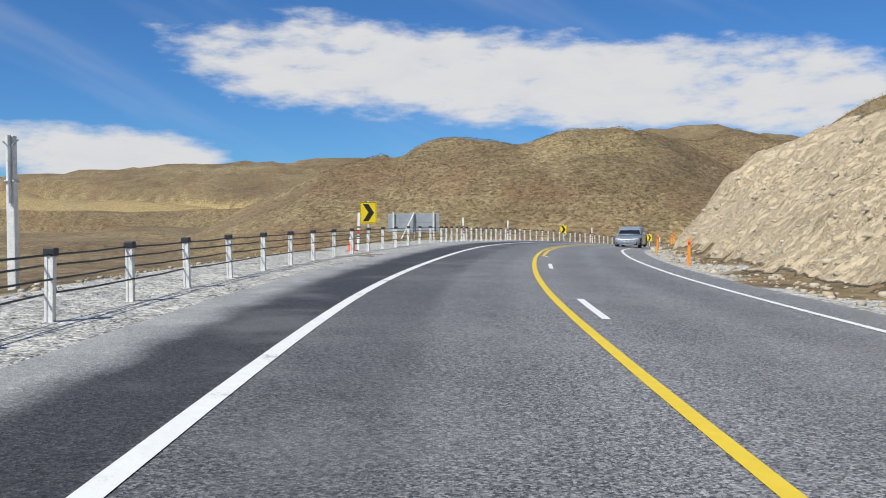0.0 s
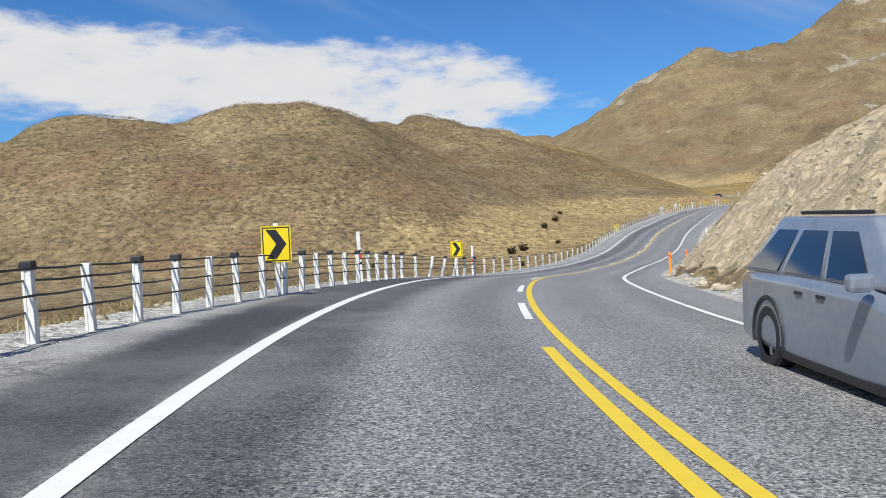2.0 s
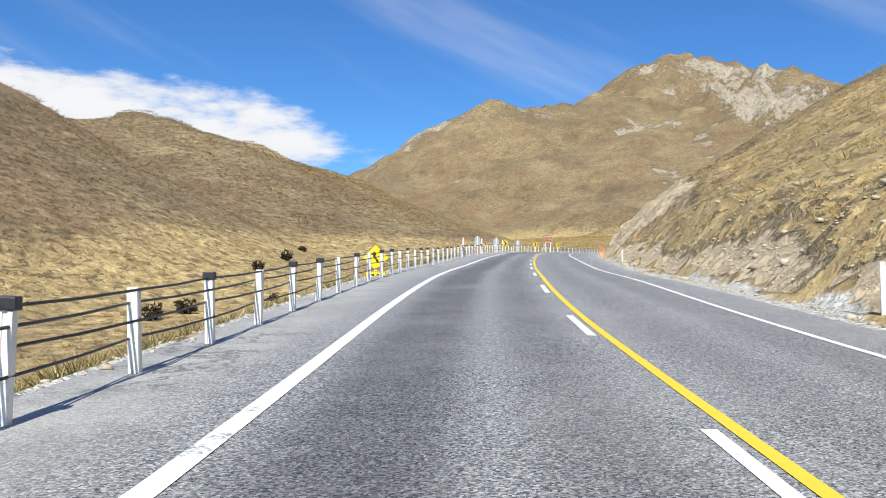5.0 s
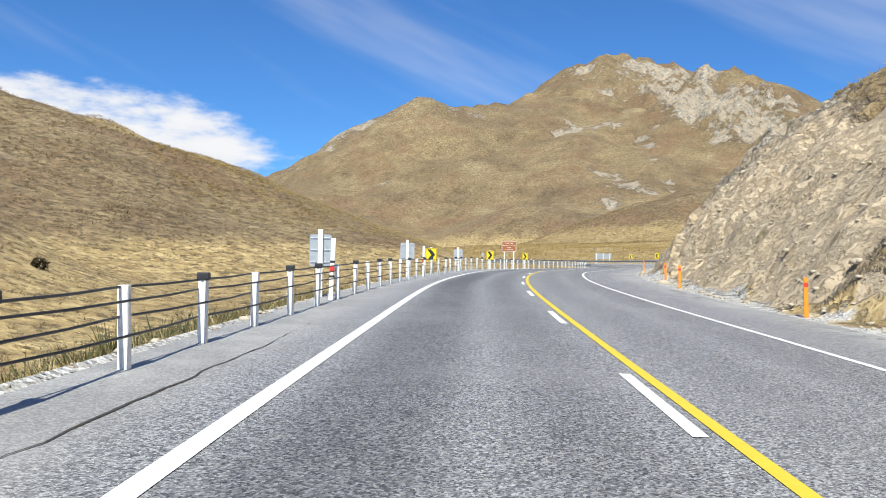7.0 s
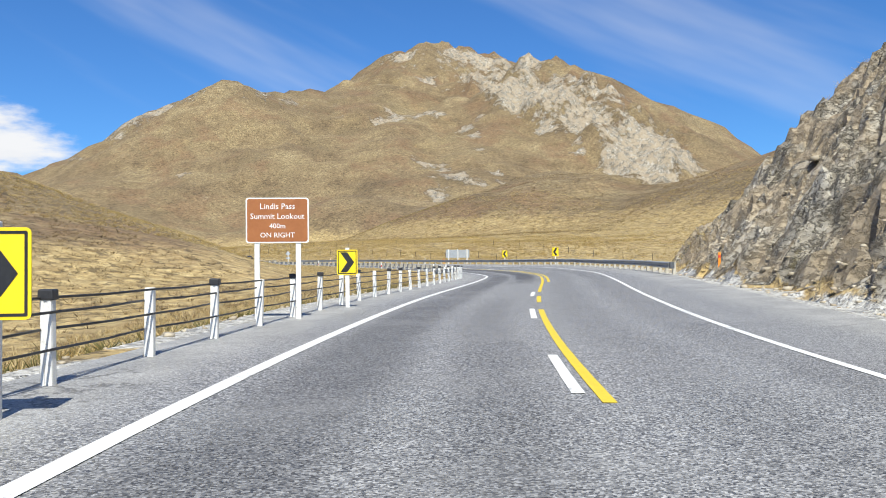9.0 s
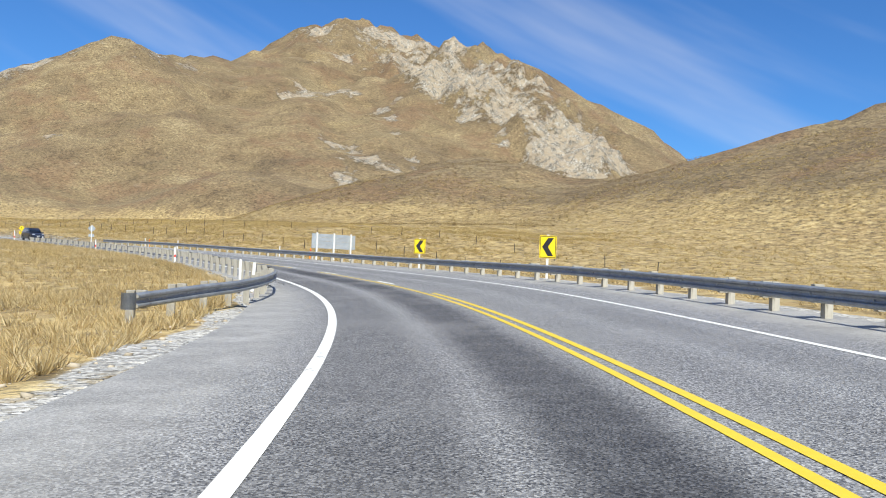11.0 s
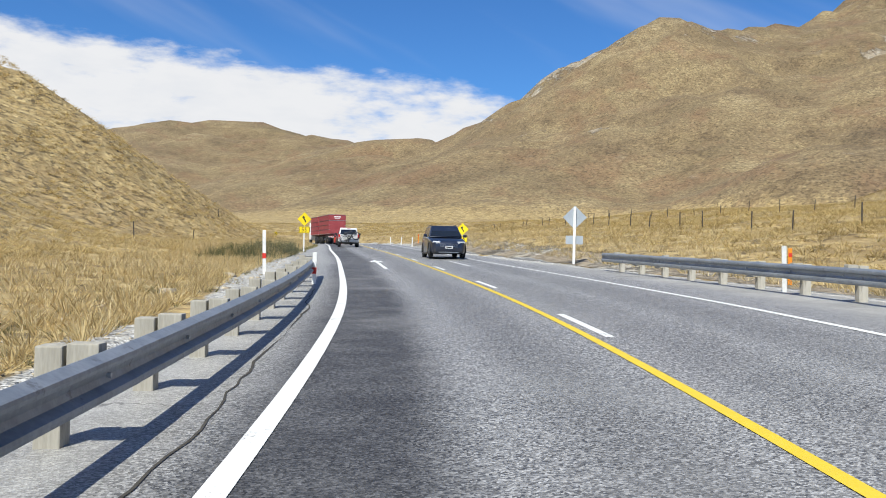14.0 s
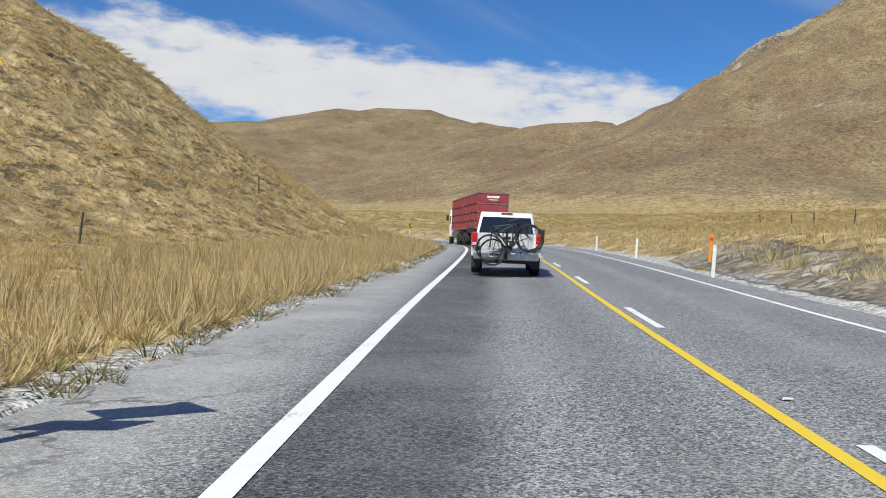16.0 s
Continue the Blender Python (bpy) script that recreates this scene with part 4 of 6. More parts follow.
# ---- materials of the things ----
WHITE_PAINT = plain("white_post_paint", (.66, .655, .62), (.83, .83, .80), .6, 0, 7, .3, (.48, .455, .40))
BLACK_CAP = plain("black_plastic", (.018, .018, .02), (.04, .04, .042), .5, 0, 9, .1)
STEEL_ROPE = plain("dark_steel_rope", (.035, .033, .03), (.08, .075, .07), .45, .6, 20, .2)
GALVANISED = plain("galvanised_steel", (.40, .42, .44), (.60, .62, .63), .42, .85, 3.5, .1, (.33, .33, .33))
RAIL_STEEL = plain("weathered_rail_steel", (.24, .26, .28), (.38, .40, .42), .48, .55, 2.2, .12, (.20, .20, .20))
TIMBER = plain("grey_timber", (.30, .28, .23), (.50, .47, .40), .85, 0, 4, .5, (.20, .18, .14), 0, (1, 1, .15))
SIGN_GREY = plain("grey_sign_back", (.36, .40, .43), (.46, .50, .53), .5, .3, 2, .06, (.33, .36, .38))
SIGN_YELLOW = plain("yellow_sign_sheeting", (.86, .62, .01), (.93, .70, .015), .42, 0, 2, .03)
SIGN_BLACK = plain("black_sign_ink", (.012, .012, .013), (.025, .025, .027), .45, 0, 3, .03)
SIGN_BROWN = plain("brown_sign_sheeting", (.30, .105, .030), (.36, .135, .042), .45, 0, 2, .03)
SIGN_WHITE = plain("white_sign_ink", (.78, .78, .76), (.86, .86, .84), .45, 0, 3, .03)
ORANGE = plain("orange_marker_paint", (.80, .24, .015), (.90, .33, .03), .5, 0, 5, .1, (.62, .25, .09))
CONE_RED = plain("faded_cone_plastic", (.74, .115, .045), (.84, .17, .07), .5, 0, 5, .1, (.60, .20, .12))
REFLECT_RED = plain("red_reflector", (.55, .03, .02), (.70, .06, .04), .35, 0, 5, .05)


def across_view(s, u, back=30.0):
    """Degrees about z that turn a sign's face (its -y) towards a car that comes along the road."""
    x0, y0 = place(s - back, -1.75)
    x1, y1 = place(s, u)
    return -math.degrees(math.atan2(float(x1 - x0), float(y1 - y0)))


def sign_pose(s, u, turn=0.0):
    x, y = (float(v) for v in place(s, u))
    return pose(x, y, ground(x, y), 0, 0, across_view(s, u) + turn)


# ---- wire rope barrier on the left ----
POST_U = [(20, -6.5), (40, -6.6), (55, -6.35), (63, -6.2), (71, -6.0), (82, -5.75), (90, -5.0), (97, -4.68), (109, -4.85), (125, -5.0), (160, -5.0), (196, -5.2),
          (210, -5.1), (228, -5.15), (240, -4.97), (255, -4.72), (265, -4.52), (272, -4.68), (283, -4.98), (300, -5.1), (340, -5.2)]


def barrier_post(capped):
    post = thing("barrier_post", "white painted barrier post with a black cap" if capped else "white painted barrier post, its cap missing",
                 "barrier post", "posts of the wire rope barrier")
    bm = bmesh.new()
    box(bm, (.11, .085, 1.18), (0, 0, .25), .012)
    for dx in (-.035, .035):
        box(bm, (.035, .012, 1.0), (dx, -.046, .30), .004)
    part("shaft", bm, WHITE_PAINT, post)
    if capped:
        bm = bmesh.new()
        box(bm, (.15, .13, .10), (0, 0, .85), .016, None, .94)
        part("cap", bm, BLACK_CAP, post)
    return post


def post_stations():
    s, out = 20.6, []
    while s < 338:
        out.append(s)
        s += 2.44 if s < 61 else (1.18 if s < 101.5 else (2.25 if s < 121 else 2.415))
    return out


POSTS = post_stations()
masters = {True: None, False: None}
for i, s in enumerate(POSTS):
    u = float(along(s, POST_U))
    capped = (i * 7 + 3) % 5 < 3 or s < 66
    lean = random.uniform(-2.2, 2.2) + (13 if 105 < s < 112 else 0)
    m = on_road(s, u) @ pose(0, 0, -.02, random.uniform(-1.5, 1.5), lean, random.uniform(-5, 5))
    if masters[capped] is None:
        masters[capped] = barrier_post(capped)
        masters[capped].matrix_basis = m
    else:
        copy_thing(masters[capped], m)


def swept(name, points, radius, material, sides=6):
    """A rope or bar through points."""
    verts, faces = [], []
    pts = [Vector(p) for p in points]
    for i, p in enumerate(pts):
        d = (pts[min(i + 1, len(pts) - 1)] - pts[max(i - 1, 0)]).normalized()
        side = d.cross(Vector((0, 0, 1))).normalized()
        up = side.cross(d)
        for k in range(sides):
            a = 2 * math.pi * k / sides
            verts.append(p + side * (radius * math.cos(a)) + up * (radius * math.sin(a)))
    for i in range(len(pts) - 1):
        for k in range(sides):
            k2 = (k + 1) % sides
            faces.append((i * sides + k, i * sides + k2, (i + 1) * sides + k2, (i + 1) * sides + k))
    return new(name, mesh_from(name, verts, faces, material, True))


for k, z in enumerate((.33, .51, .67, .80)):
    pts = []
    for i, s in enumerate(POSTS):
        u = float(along(s, POST_U))
        m = on_road(s, u)
        side = .055 if (i + k) % 2 else -.055
        pts.append(m @ Vector((.0, 0, z)) + (m.to_3x3() @ Vector((side, 0, 0))))
        if i + 1 < len(POSTS):
            sm = (s + POSTS[i + 1]) / 2
            mm = on_road(sm, float(along(sm, POST_U)))
            pts.append(mm @ Vector((0, 0, z - .012)))
    tagged(swept("barrier_rope", pts, .014, STEEL_ROPE, 5), "taut dark steel rope woven between white posts", "wire rope", "ropes of the barrier")


# ---- steel guard rails ----
W_BEAM = [(.000, .155), (.012, .150), (.078, .118), (.082, .095), (.078, .072), (.012, .040), (.006, .020), (0, 0), (.006, -.020), (.012, -.040),
          (.078, -.072), (.082, -.095), (.078, -.118), (.012, -.150), (0, -.155)]


def guard_rail(name, s0, s1, offset, lift, face, label, post_step=2.0):
    """A W-beam: its ribs face the road (face: +1 or -1), with posts and blocks behind."""
    rail = thing(name, label, "guard rail")
    lengths = max(int((s1 - s0) / 4), 1)
    bounds = np.linspace(s0, s1, lengths + 1)
    for a, b in zip(bounds, bounds[1:]):
        st = np.linspace(a, b + (.22 if b < s1 else 0), 5)
        bm = bmesh.new()
        loops_ = []
        for s in st:
            m = on_road(s, float(offset(s)), 0, float(lift(s)))
            loops_.append([bm.verts.new(m @ Vector((face * (dx + .004 * (b - s < 0)), 0, .48 + dz))) for dx, dz in W_BEAM]
                          + [bm.verts.new(m @ Vector((face * (dx - .006), 0, .48 + dz))) for dx, dz in W_BEAM[::-1]])
        n = len(loops_[0])
        for p, q in zip(loops_, loops_[1:]):
            for k in range(n):
                bm.faces.new((p[k], p[(k + 1) % n], q[(k + 1) % n], q[k]))
        bm.faces.new(loops_[0])
        bm.faces.new(loops_[-1][::-1])
        bmesh.ops.recalc_face_normals(bm, faces=bm.faces)
        part("rail_length", bm, RAIL_STEEL, rail)
    master = {}
    for s in np.arange(s0 + .6, s1, post_step):
        m = on_road(s, float(offset(s)), 0, float(lift(s))) @ pose(0, 0, 0, 0, 0, random.uniform(-3, 3))
        if "post" not in master:
            bm = bmesh.new()
            box(bm, (.17, .17, 1.25), (-face * .33, 0, .02), .012)
            master["post"] = part("post", bm, TIMBER, rail)
            bm = bmesh.new()
            box(bm, (.20, .15, .36), (-face * .125, 0, .475), .010)
            master["block"] = part("block", bm, TIMBER, rail)
            bm = bmesh.new()
            rod(bm, (face * .0, 0, .48), (face * .03, 0, .48), .018, 6)
            master["bolt"] = part("bolt", bm, GALVANISED, rail)
            for o in master.values():
                o.matrix_basis = m
        else:
            for key, o in master.items():
                c = new(key, o.data)
                c.parent, c.matrix_basis = rail, m @ pose(0, 0, random.uniform(-.03, .04) if key != "bolt" else 0)
    for s, way_ in ((s0, -1), (s1, 1)):
        m = on_road(s, float(offset(s)), 0, float(lift(s)))
        bm = bmesh.new()
        ring = [(way_ * .16 * math.sin(a) + way_ * .02, -face * .10 + face * .14 * math.cos(a)) for a in np.linspace(0, math.pi, 9)]
        cols = [[bm.verts.new(m @ Vector((x, y, .48 + z))) for z in (-.16, -.08, 0, .08, .16)] for y, x in ring]
        for p, q in zip(cols, cols[1:]):
            for k in range(4):
                bm.faces.new((p[k], p[k + 1], q[k + 1], q[k]))
        bmesh.ops.solidify(bm, geom=bm.faces[:], thickness=.005)
        part("end_cap", bm, RAIL_STEEL, rail)
    return rail


guard_rail("guard_rail", 350, 451.0, lambda s: along(s, [(350, -7.2), (356, -5.8), (359, -5.2), (362, -4.8), (366, -4.5), (383, -4.65), (400, -4.5), (415, -4.4), (431, -4.25), (452, -4.15)]),
           lambda s: along(s, [(350, 0), (362, .10), (400, .07), (415, -.04), (452, -.04)]), 1, "dull grey steel guard rail on grey timber posts")
guard_rail("guard_rail", 322, 455.7, lambda s: along(s, [(322, 6.4), (345, 5.7), (400, 5.7), (456, 5.9)]), lambda s: 0.0, -1,
           "dull grey steel guard rail along the outside of a bend")


# ---- signs ----
def sign_post(parent, x, height, size=.09, material=None):
    bm = bmesh.new()
    box(bm, (size, size, height + .3), (x, .035, height / 2 - .15), .010)
    return part("post", bm, material or WHITE_PAINT, parent)


def flat_letters(parent, text, size, at, material, name="lettering"):
    cu = bpy.data.curves.new(name, "FONT")
    cu.body, cu.size, cu.align_x, cu.align_y, cu.extrude = text, size, "CENTER", "CENTER", .0015
    cu.resolution_u = 2
    tmp = bpy.data.objects.new(name, cu)
    me = bpy.data.meshes.new_from_object(tmp)
    bpy.data.objects.remove(tmp)
    me.materials.clear()
    me.materials.append(material)
    ob = new(name, me)
    ob.parent = parent
    ob.matrix_basis = Matrix.Translation(at) @ pose(0, 0, 0, 90, 0, 0)
    return ob


def chevron_sign(s, u, w, h, top, right=True, turn=0.0):
    """A yellow board with a black chevron; top: its upper edge above the ground."""
    sign = thing("chevron_sign", "yellow board with a bold black chevron on a white post", "road sign", "curve chevrons")
    zc = top - h / 2
    sign_post(sign, 0, top + .05, .10)
    bm = bmesh.new()
    extrude_outline(bm, rounded_rect(w, h, .04, 3, 0, zc), .012, -.032)
    board = part("board", bm, SIGN_YELLOW, sign)
    bm = bmesh.new()
    extrude_outline(bm, rounded_rect(w - .012, h - .012, .035, 3, 0, zc), .006, -.0195)
    part("back_plate", bm, SIGN_GREY, sign)
    bm = bmesh.new()
    t = .022
    for sx, sz, bw, bh in ((0, h / 2 - .035, w - .06, t), (0, -h / 2 + .035, w - .06, t), (w / 2 - .035, 0, t, h - .06), (-w / 2 + .035, 0, t, h - .06)):
        box(bm, (bw, .003, bh), (sx, -.0340, zc + sz))
    part("border", bm, SIGN_BLACK, board)
    k = 1 if right else -1
    a, b, c = .34 * w, .40 * h, .34 * w
    pts = [(-a * k, zc + b), ((-a + c) * k, zc + b), (a * k, zc), ((-a + c) * k, zc - b), (-a * k, zc - b), ((a - c) * k, zc)]
    bm = bmesh.new()
    extrude_outline(bm, pts if right else pts[::-1], .003, -.0355)
    part("chevron", bm, SIGN_BLACK, board)
    sign.matrix_basis = sign_pose(s, u, turn)
    return sign


for x, y, w, h, centre, right in ((-4.09, 48.46, .90, 1.18, .48, True), (10.2, 75.2, .58, .72, -.66, True), (22.35, 95.92, .56, .76, -1.76, True),
                                  (120.53, 212.27, .62, .71, .25, True), (135.35, 223.75, .56, .66, .70, True), (147.8, 232.6, .50, .61, .98, True),
                                  (220.9, 278.6, .66, .86, 3.05, False), (211.5, 265.7, .70, .94, 2.87, False)):
    s, u = (float(v[0]) for v in station([x], [y]))
    chevron_sign(s, u, w, h, centre + h / 2 - ground(x, y), right)


def sign_back(s, u, w, h, top, lean=0.0, turn=0.0):
    sign = thing("sign_back", "grey metal back of a road sign on a white post", "road sign", "signs seen from behind")
    sign_post(sign, 0, top + .12, .12)
    bm = bmesh.new()
    extrude_outline(bm, rounded_rect(w, h, .04, 3, 0, top - h / 2), .010, .085)
    plate = part("plate", bm, SIGN_GREY, sign)
    for z in (top - h * .12, top - h * .5, top - h * .88):
        bm = bmesh.new()
        box(bm, (w * .9, .02, .03), (0, .080, z), .004)
        part("brace", bm, GALVANISED, plate)
    sign.matrix_basis = sign_pose(s, u, turn) @ pose(0, 0, 0, 0, lean, 0)
    return sign


for x, y, w, h, top, lean in ((102.37, 193.98, .53, .77, .10, 0), (114.7, 206.7, .62, .78, .58, 0), (126.84, 217.39, .55, .70, .80, -1.5)):
    s, u = (float(v[0]) for v in station([x], [y]))
    sign_back(s, u, w, h, top - ground(x, y), lean)


def billboard_back(s, u, w, h, top, posts, turn, brace=False):
    sign = thing("sign_back", "wide grey back of a road sign on three white posts", "road sign", "signs seen from behind")
    for k in range(posts):
        sign_post(sign, (k / (posts - 1) - .5) * w * .78, top + .08, .13)
    rows_ = 4
    for k in range(rows_):
        bm = bmesh.new()
        ph = h / rows_
        box(bm, (w, .025, ph - .012), (0, .115, top - ph * (k + .5)), .004)
        part("panel", bm, SIGN_GREY, sign)
    if brace:
        bm = bmesh.new()
        rod(bm, (0, -.05, top - .1), (-1.35, -1.2, .15), .055, 8)
        part("brace", bm, WHITE_PAINT, sign)
    sign.matrix_basis = sign_pose(s, u, turn)
    return sign


billboard_back(77.9, -13.1, 3.85, 1.38, .66 - ground(*(float(v) for v in place(77.9, -13.1))), 3, -across_view(77.9, -13.1), True)
billboard_back(401.0, 7.95, 3.6, 1.15, 4.14 - ground(*(float(v) for v in place(401.0, 7.95))), 3, 20)


def place_sign(s, u):
    """The brown board that names the lookout."""
    sign = thing("lookout_sign", "brown board with white lettering on two white posts", "road sign")
    w, h, top = 1.22, .89, 2.20 - ground(*(float(v) for v in place(s, u)))
    for x in (-.40, .40):
        sign_post(sign, x, top - .1, .10)
    zc = top - h / 2
    bm = bmesh.new()
    extrude_outline(bm, rounded_rect(w, h, .05, 3, 0, zc), .012, -.032)
    board = part("board", bm, SIGN_WHITE, sign)
    bm = bmesh.new()
    extrude_outline(bm, rounded_rect(w - .05, h - .05, .04, 3, 0, zc), .004, -.0355)
    part("field", bm, SIGN_BROWN, board)
    for text, z, size in (("Lindis Pass", .27, .16), ("Summit Lookout", .075, .155), ("400m", -.115, .14), ("ON RIGHT", -.295, .14)):
        flat_letters(board, text, size, (0, -.0385, zc + z), SIGN_WHITE)
    sign.matrix_basis = sign_pose(s, u)
    return sign


place_sign(293.3, -5.2)


def curve_sign(s, u, size, speed, top, turn=0.0):
    """A yellow diamond with a winding arrow over a speed plate."""
    sign = thing("curve_warning_sign", "yellow diamond with a winding arrow above a " + ("55 plate" if speed else "small yellow plate"), "road sign", "curve warnings")
    zc = top - size * .707
    sign_post(sign, 0, top - .1, .09)
    d = size * .707
    bm = bmesh.new()
    extrude_outline(bm, [(d, zc), (0, zc + d), (-d, zc), (0, zc - d)], .012, -.032)
    board = part("board", bm, SIGN_YELLOW, sign)
    bm = bmesh.new()
    k = size
    centre = [(.10, -.30), (.10, -.20), (.06, -.11), (-.02, -.03), (-.07, .05), (-.08, .14)]
    outline = [(x + .066, z) for x, z in centre] + [(.055, .12), (-.06, .37), (-.25, .14), (-.146, .14)] + [(x - .066, z) for x, z in centre[::-1]][1:]
    extrude_outline(bm, [(x * k, zc + z * k) for x, z in outline[::-1]], .003, -.0355)
    part("arrow", bm, SIGN_BLACK, board)
    zp = zc - d - .26
    bm = bmesh.new()
    extrude_outline(bm, rounded_rect(.72, .46, .03, 3, 0, zp), .012, -.032)
    plate = part("speed_plate", bm, SIGN_YELLOW, sign)
    bm = bmesh.new()
    for sx, sz, bw, bh in ((0, .205, .68, .018), (0, -.205, .68, .018), (.335, 0, .018, .42), (-.335, 0, .018, .42)):
        box(bm, (bw, .003, bh), (sx, -.0340, zp + sz))
    part("border", bm, SIGN_BLACK, plate)
    if speed:
        flat_letters(plate, speed, .40, (0, -.0345, zp), SIGN_BLACK)
    else:
        for x in (-.13, .13):
            small_bar = bmesh.new()
            box(small_bar, (.18, .003, .26), (x, -.0340, zp))
            part("bar", small_bar, SIGN_BLACK, plate)
    sign.matrix_basis = sign_pose(s, u, turn)
    return sign


curve_sign(487.7, -5.42, .68, "55", 2.75)
curve_sign(488.4, 5.9, .62, "55", 5.29 + .44 - ground(*(float(v) for v in place(488.4, 5.9))))
curve_sign(187.0, -5.6, .60, "", -2.0 - ground(*(float(v) for v in place(187.0, -5.6))))


def diamond_back(s, u, top):
    sign = thing("sign_back", "grey back of a diamond sign on a tall white post", "road sign", "signs seen from behind")
    sign_post(sign, 0, top, .11)
    bm = bmesh.new()
    d, zc = .50, top - .42
    extrude_outline(bm, [(d, zc), (0, zc + d), (-d, zc), (0, zc - d)], .012, .095)
    part("plate", bm, SIGN_GREY, sign)
    bm = bmesh.new()
    extrude_outline(bm, rounded_rect(.72, .36, .03, 3, 0, zc - .95), .012, .095)
    part("lower_plate", bm, SIGN_GREY, sign)
    sign.matrix_basis = sign_pose(s, u)
    return sign


diamond_back(461.3, 6.35, 5.60 - ground(*(float(v) for v in place(461.3, 6.35))))


def chevron_board(x, y, zc, turn):
    """A wide yellow board with a row of black chevrons, at the outside of the far bend."""
    board_ = thing("chevron_board", "wide yellow board with a row of black chevrons", "road sign")
    w, h, base = 2.5, .72, ground(x, y)
    zc -= base
    for px in (-.85, .85):
        sign_post(board_, px, zc + h / 2, .10)
    bm = bmesh.new()
    extrude_outline(bm, rounded_rect(w, h, .04, 3, 0, zc), .012, -.032)
    board = part("board", bm, SIGN_YELLOW, board_)
    for k in range(4):
        cx, a = (k - 1.5) * .60, .24
        bm = bmesh.new()
        extrude_outline(bm, [(cx + a, zc + .27), (cx, zc + .27), (cx - a, zc), (cx, zc - .27), (cx + a, zc - .27), (cx, zc)], .003, -.0355)
        part("chevron", bm, SIGN_BLACK, board)
    board_.matrix_basis = pose(x, y, base, 0, 0, turn)


chevron_board(278, 495, 6.7, -12)
chevron_sign(603, 7.0, .62, .76, 1.6, False, 25)


# ---- marker posts ----
def marker(kind, height):
    names = {"tape": ("edge_marker_post", "tall white marker post wrapped with dark and red tape", "white marker posts"),
             "white": ("edge_marker_post", "slim white marker post at the road's edge", "white marker posts"),
             "orange": ("snow_marker_post", "slim orange marker post at the foot of the bank", "orange marker posts"),
             "red": ("edge_marker_post", "white marker post with a red reflector band", "white marker posts")}
    n, label, group = names[kind]
    ob = thing(n, label, "marker post", group)
    bm = bmesh.new()
    box(bm, (.105, .035, height + .25), (0, 0, height / 2 - .125), .010)
    part("stake", bm, ORANGE if kind == "orange" else WHITE_PAINT, ob)
    bm = bmesh.new()
    if kind == "tape":
        box(bm, (.125, .055, .05), (0, 0, height * .62), .008)
        part("tape", bm, BLACK_CAP, ob)
        bm = bmesh.new()
        box(bm, (.125, .055, .05), (0, 0, height * .38), .008)
        part("tape", bm, BLACK_CAP, ob)
        bm = bmesh.new()
        box(bm, (.11, .008, .14), (0, -.022, height * .50), .003)
        part("reflector", bm, REFLECT_RED, ob)
    elif kind == "orange":
        box(bm, (.095, .008, .10), (0, -.022, height * .82), .003)
        part("reflector", bm, REFLECT_RED, ob)
    elif kind == "red":
        box(bm, (.112, .045, .16), (0, 0, height * .42), .004)
        part("reflector", bm, REFLECT_RED, ob)
    else:
        box(bm, (.07, .008, .09), (0, -.022, height * .84), .003)
        part("reflector", bm, SIGN_WHITE, ob)
    return ob


for kind, height, spots in (
        ("tape", 1.42, ((47.6, -6.9), (67.6, -6.15), (78.5, -6.0), (97.2, -4.85), (115.4, -4.95), (220.8, -5.15), (238.0, -5.1), (258.4, -4.8))),
        ("white", .95, ((221.3, 6.2), (174.0, 5.6), (509.0, 4.3), (540.5, 4.95), (525, 4.7), (410, 6.9), (436, 6.9), (371.5, -5.3))),
        ("orange", .95, ((46.8, 5.1), (63.9, 5.2), (77.3, 5.7), (84, 5.2), (113.2, 4.5), (127, 5.0), (150, 5.1), (239.2, 6.1), (254.5, 6.2), (260.3, 6.5), (286.6, 6.5), (313.3, 7.2),
                         (405, 7.6), (447, 8.2), (487.3, 4.5), (514, 5.4))),
        ("red", 1.35, ((452.6, -5.7),)),
        ("red", .80, ((447.7, -4.08),)),
        ("red", 1.0, ((364.5, -5.35), (396, -5.2), (422.0, -5.8), (443.5, 6.2)))):
    first = marker(kind, height)
    for i, (s, u) in enumerate(spots):
        m = on_road(s, u) @ pose(0, 0, 0, random.uniform(-2, 2), random.uniform(-3, 3), random.uniform(-8, 8))
        if i == 0:
            first.matrix_basis = m
        else:
            copy_thing(first, m)


def traffic_cone(s, u):
    cone = thing("traffic_cone", "faded red-orange plastic traffic cone behind the barrier", "cone")
    bm = bmesh.new()
    box(bm, (.38, .38, .04), (0, 0, .02), .012)
    part("base", bm, CONE_RED, cone)
    bm = bmesh.new()
    rod(bm, (0, 0, .04), (0, 0, .74), .14, 16, .03)
    body = part("body", bm, CONE_RED, cone)
    bm = bmesh.new()
    rod(bm, (0, 0, .36), (0, 0, .52), .096, 16, .073)
    part("sleeve", bm, SIGN_WHITE, body)
    cone.matrix_basis = on_road(s, u)


traffic_cone(47.0, -7.0)


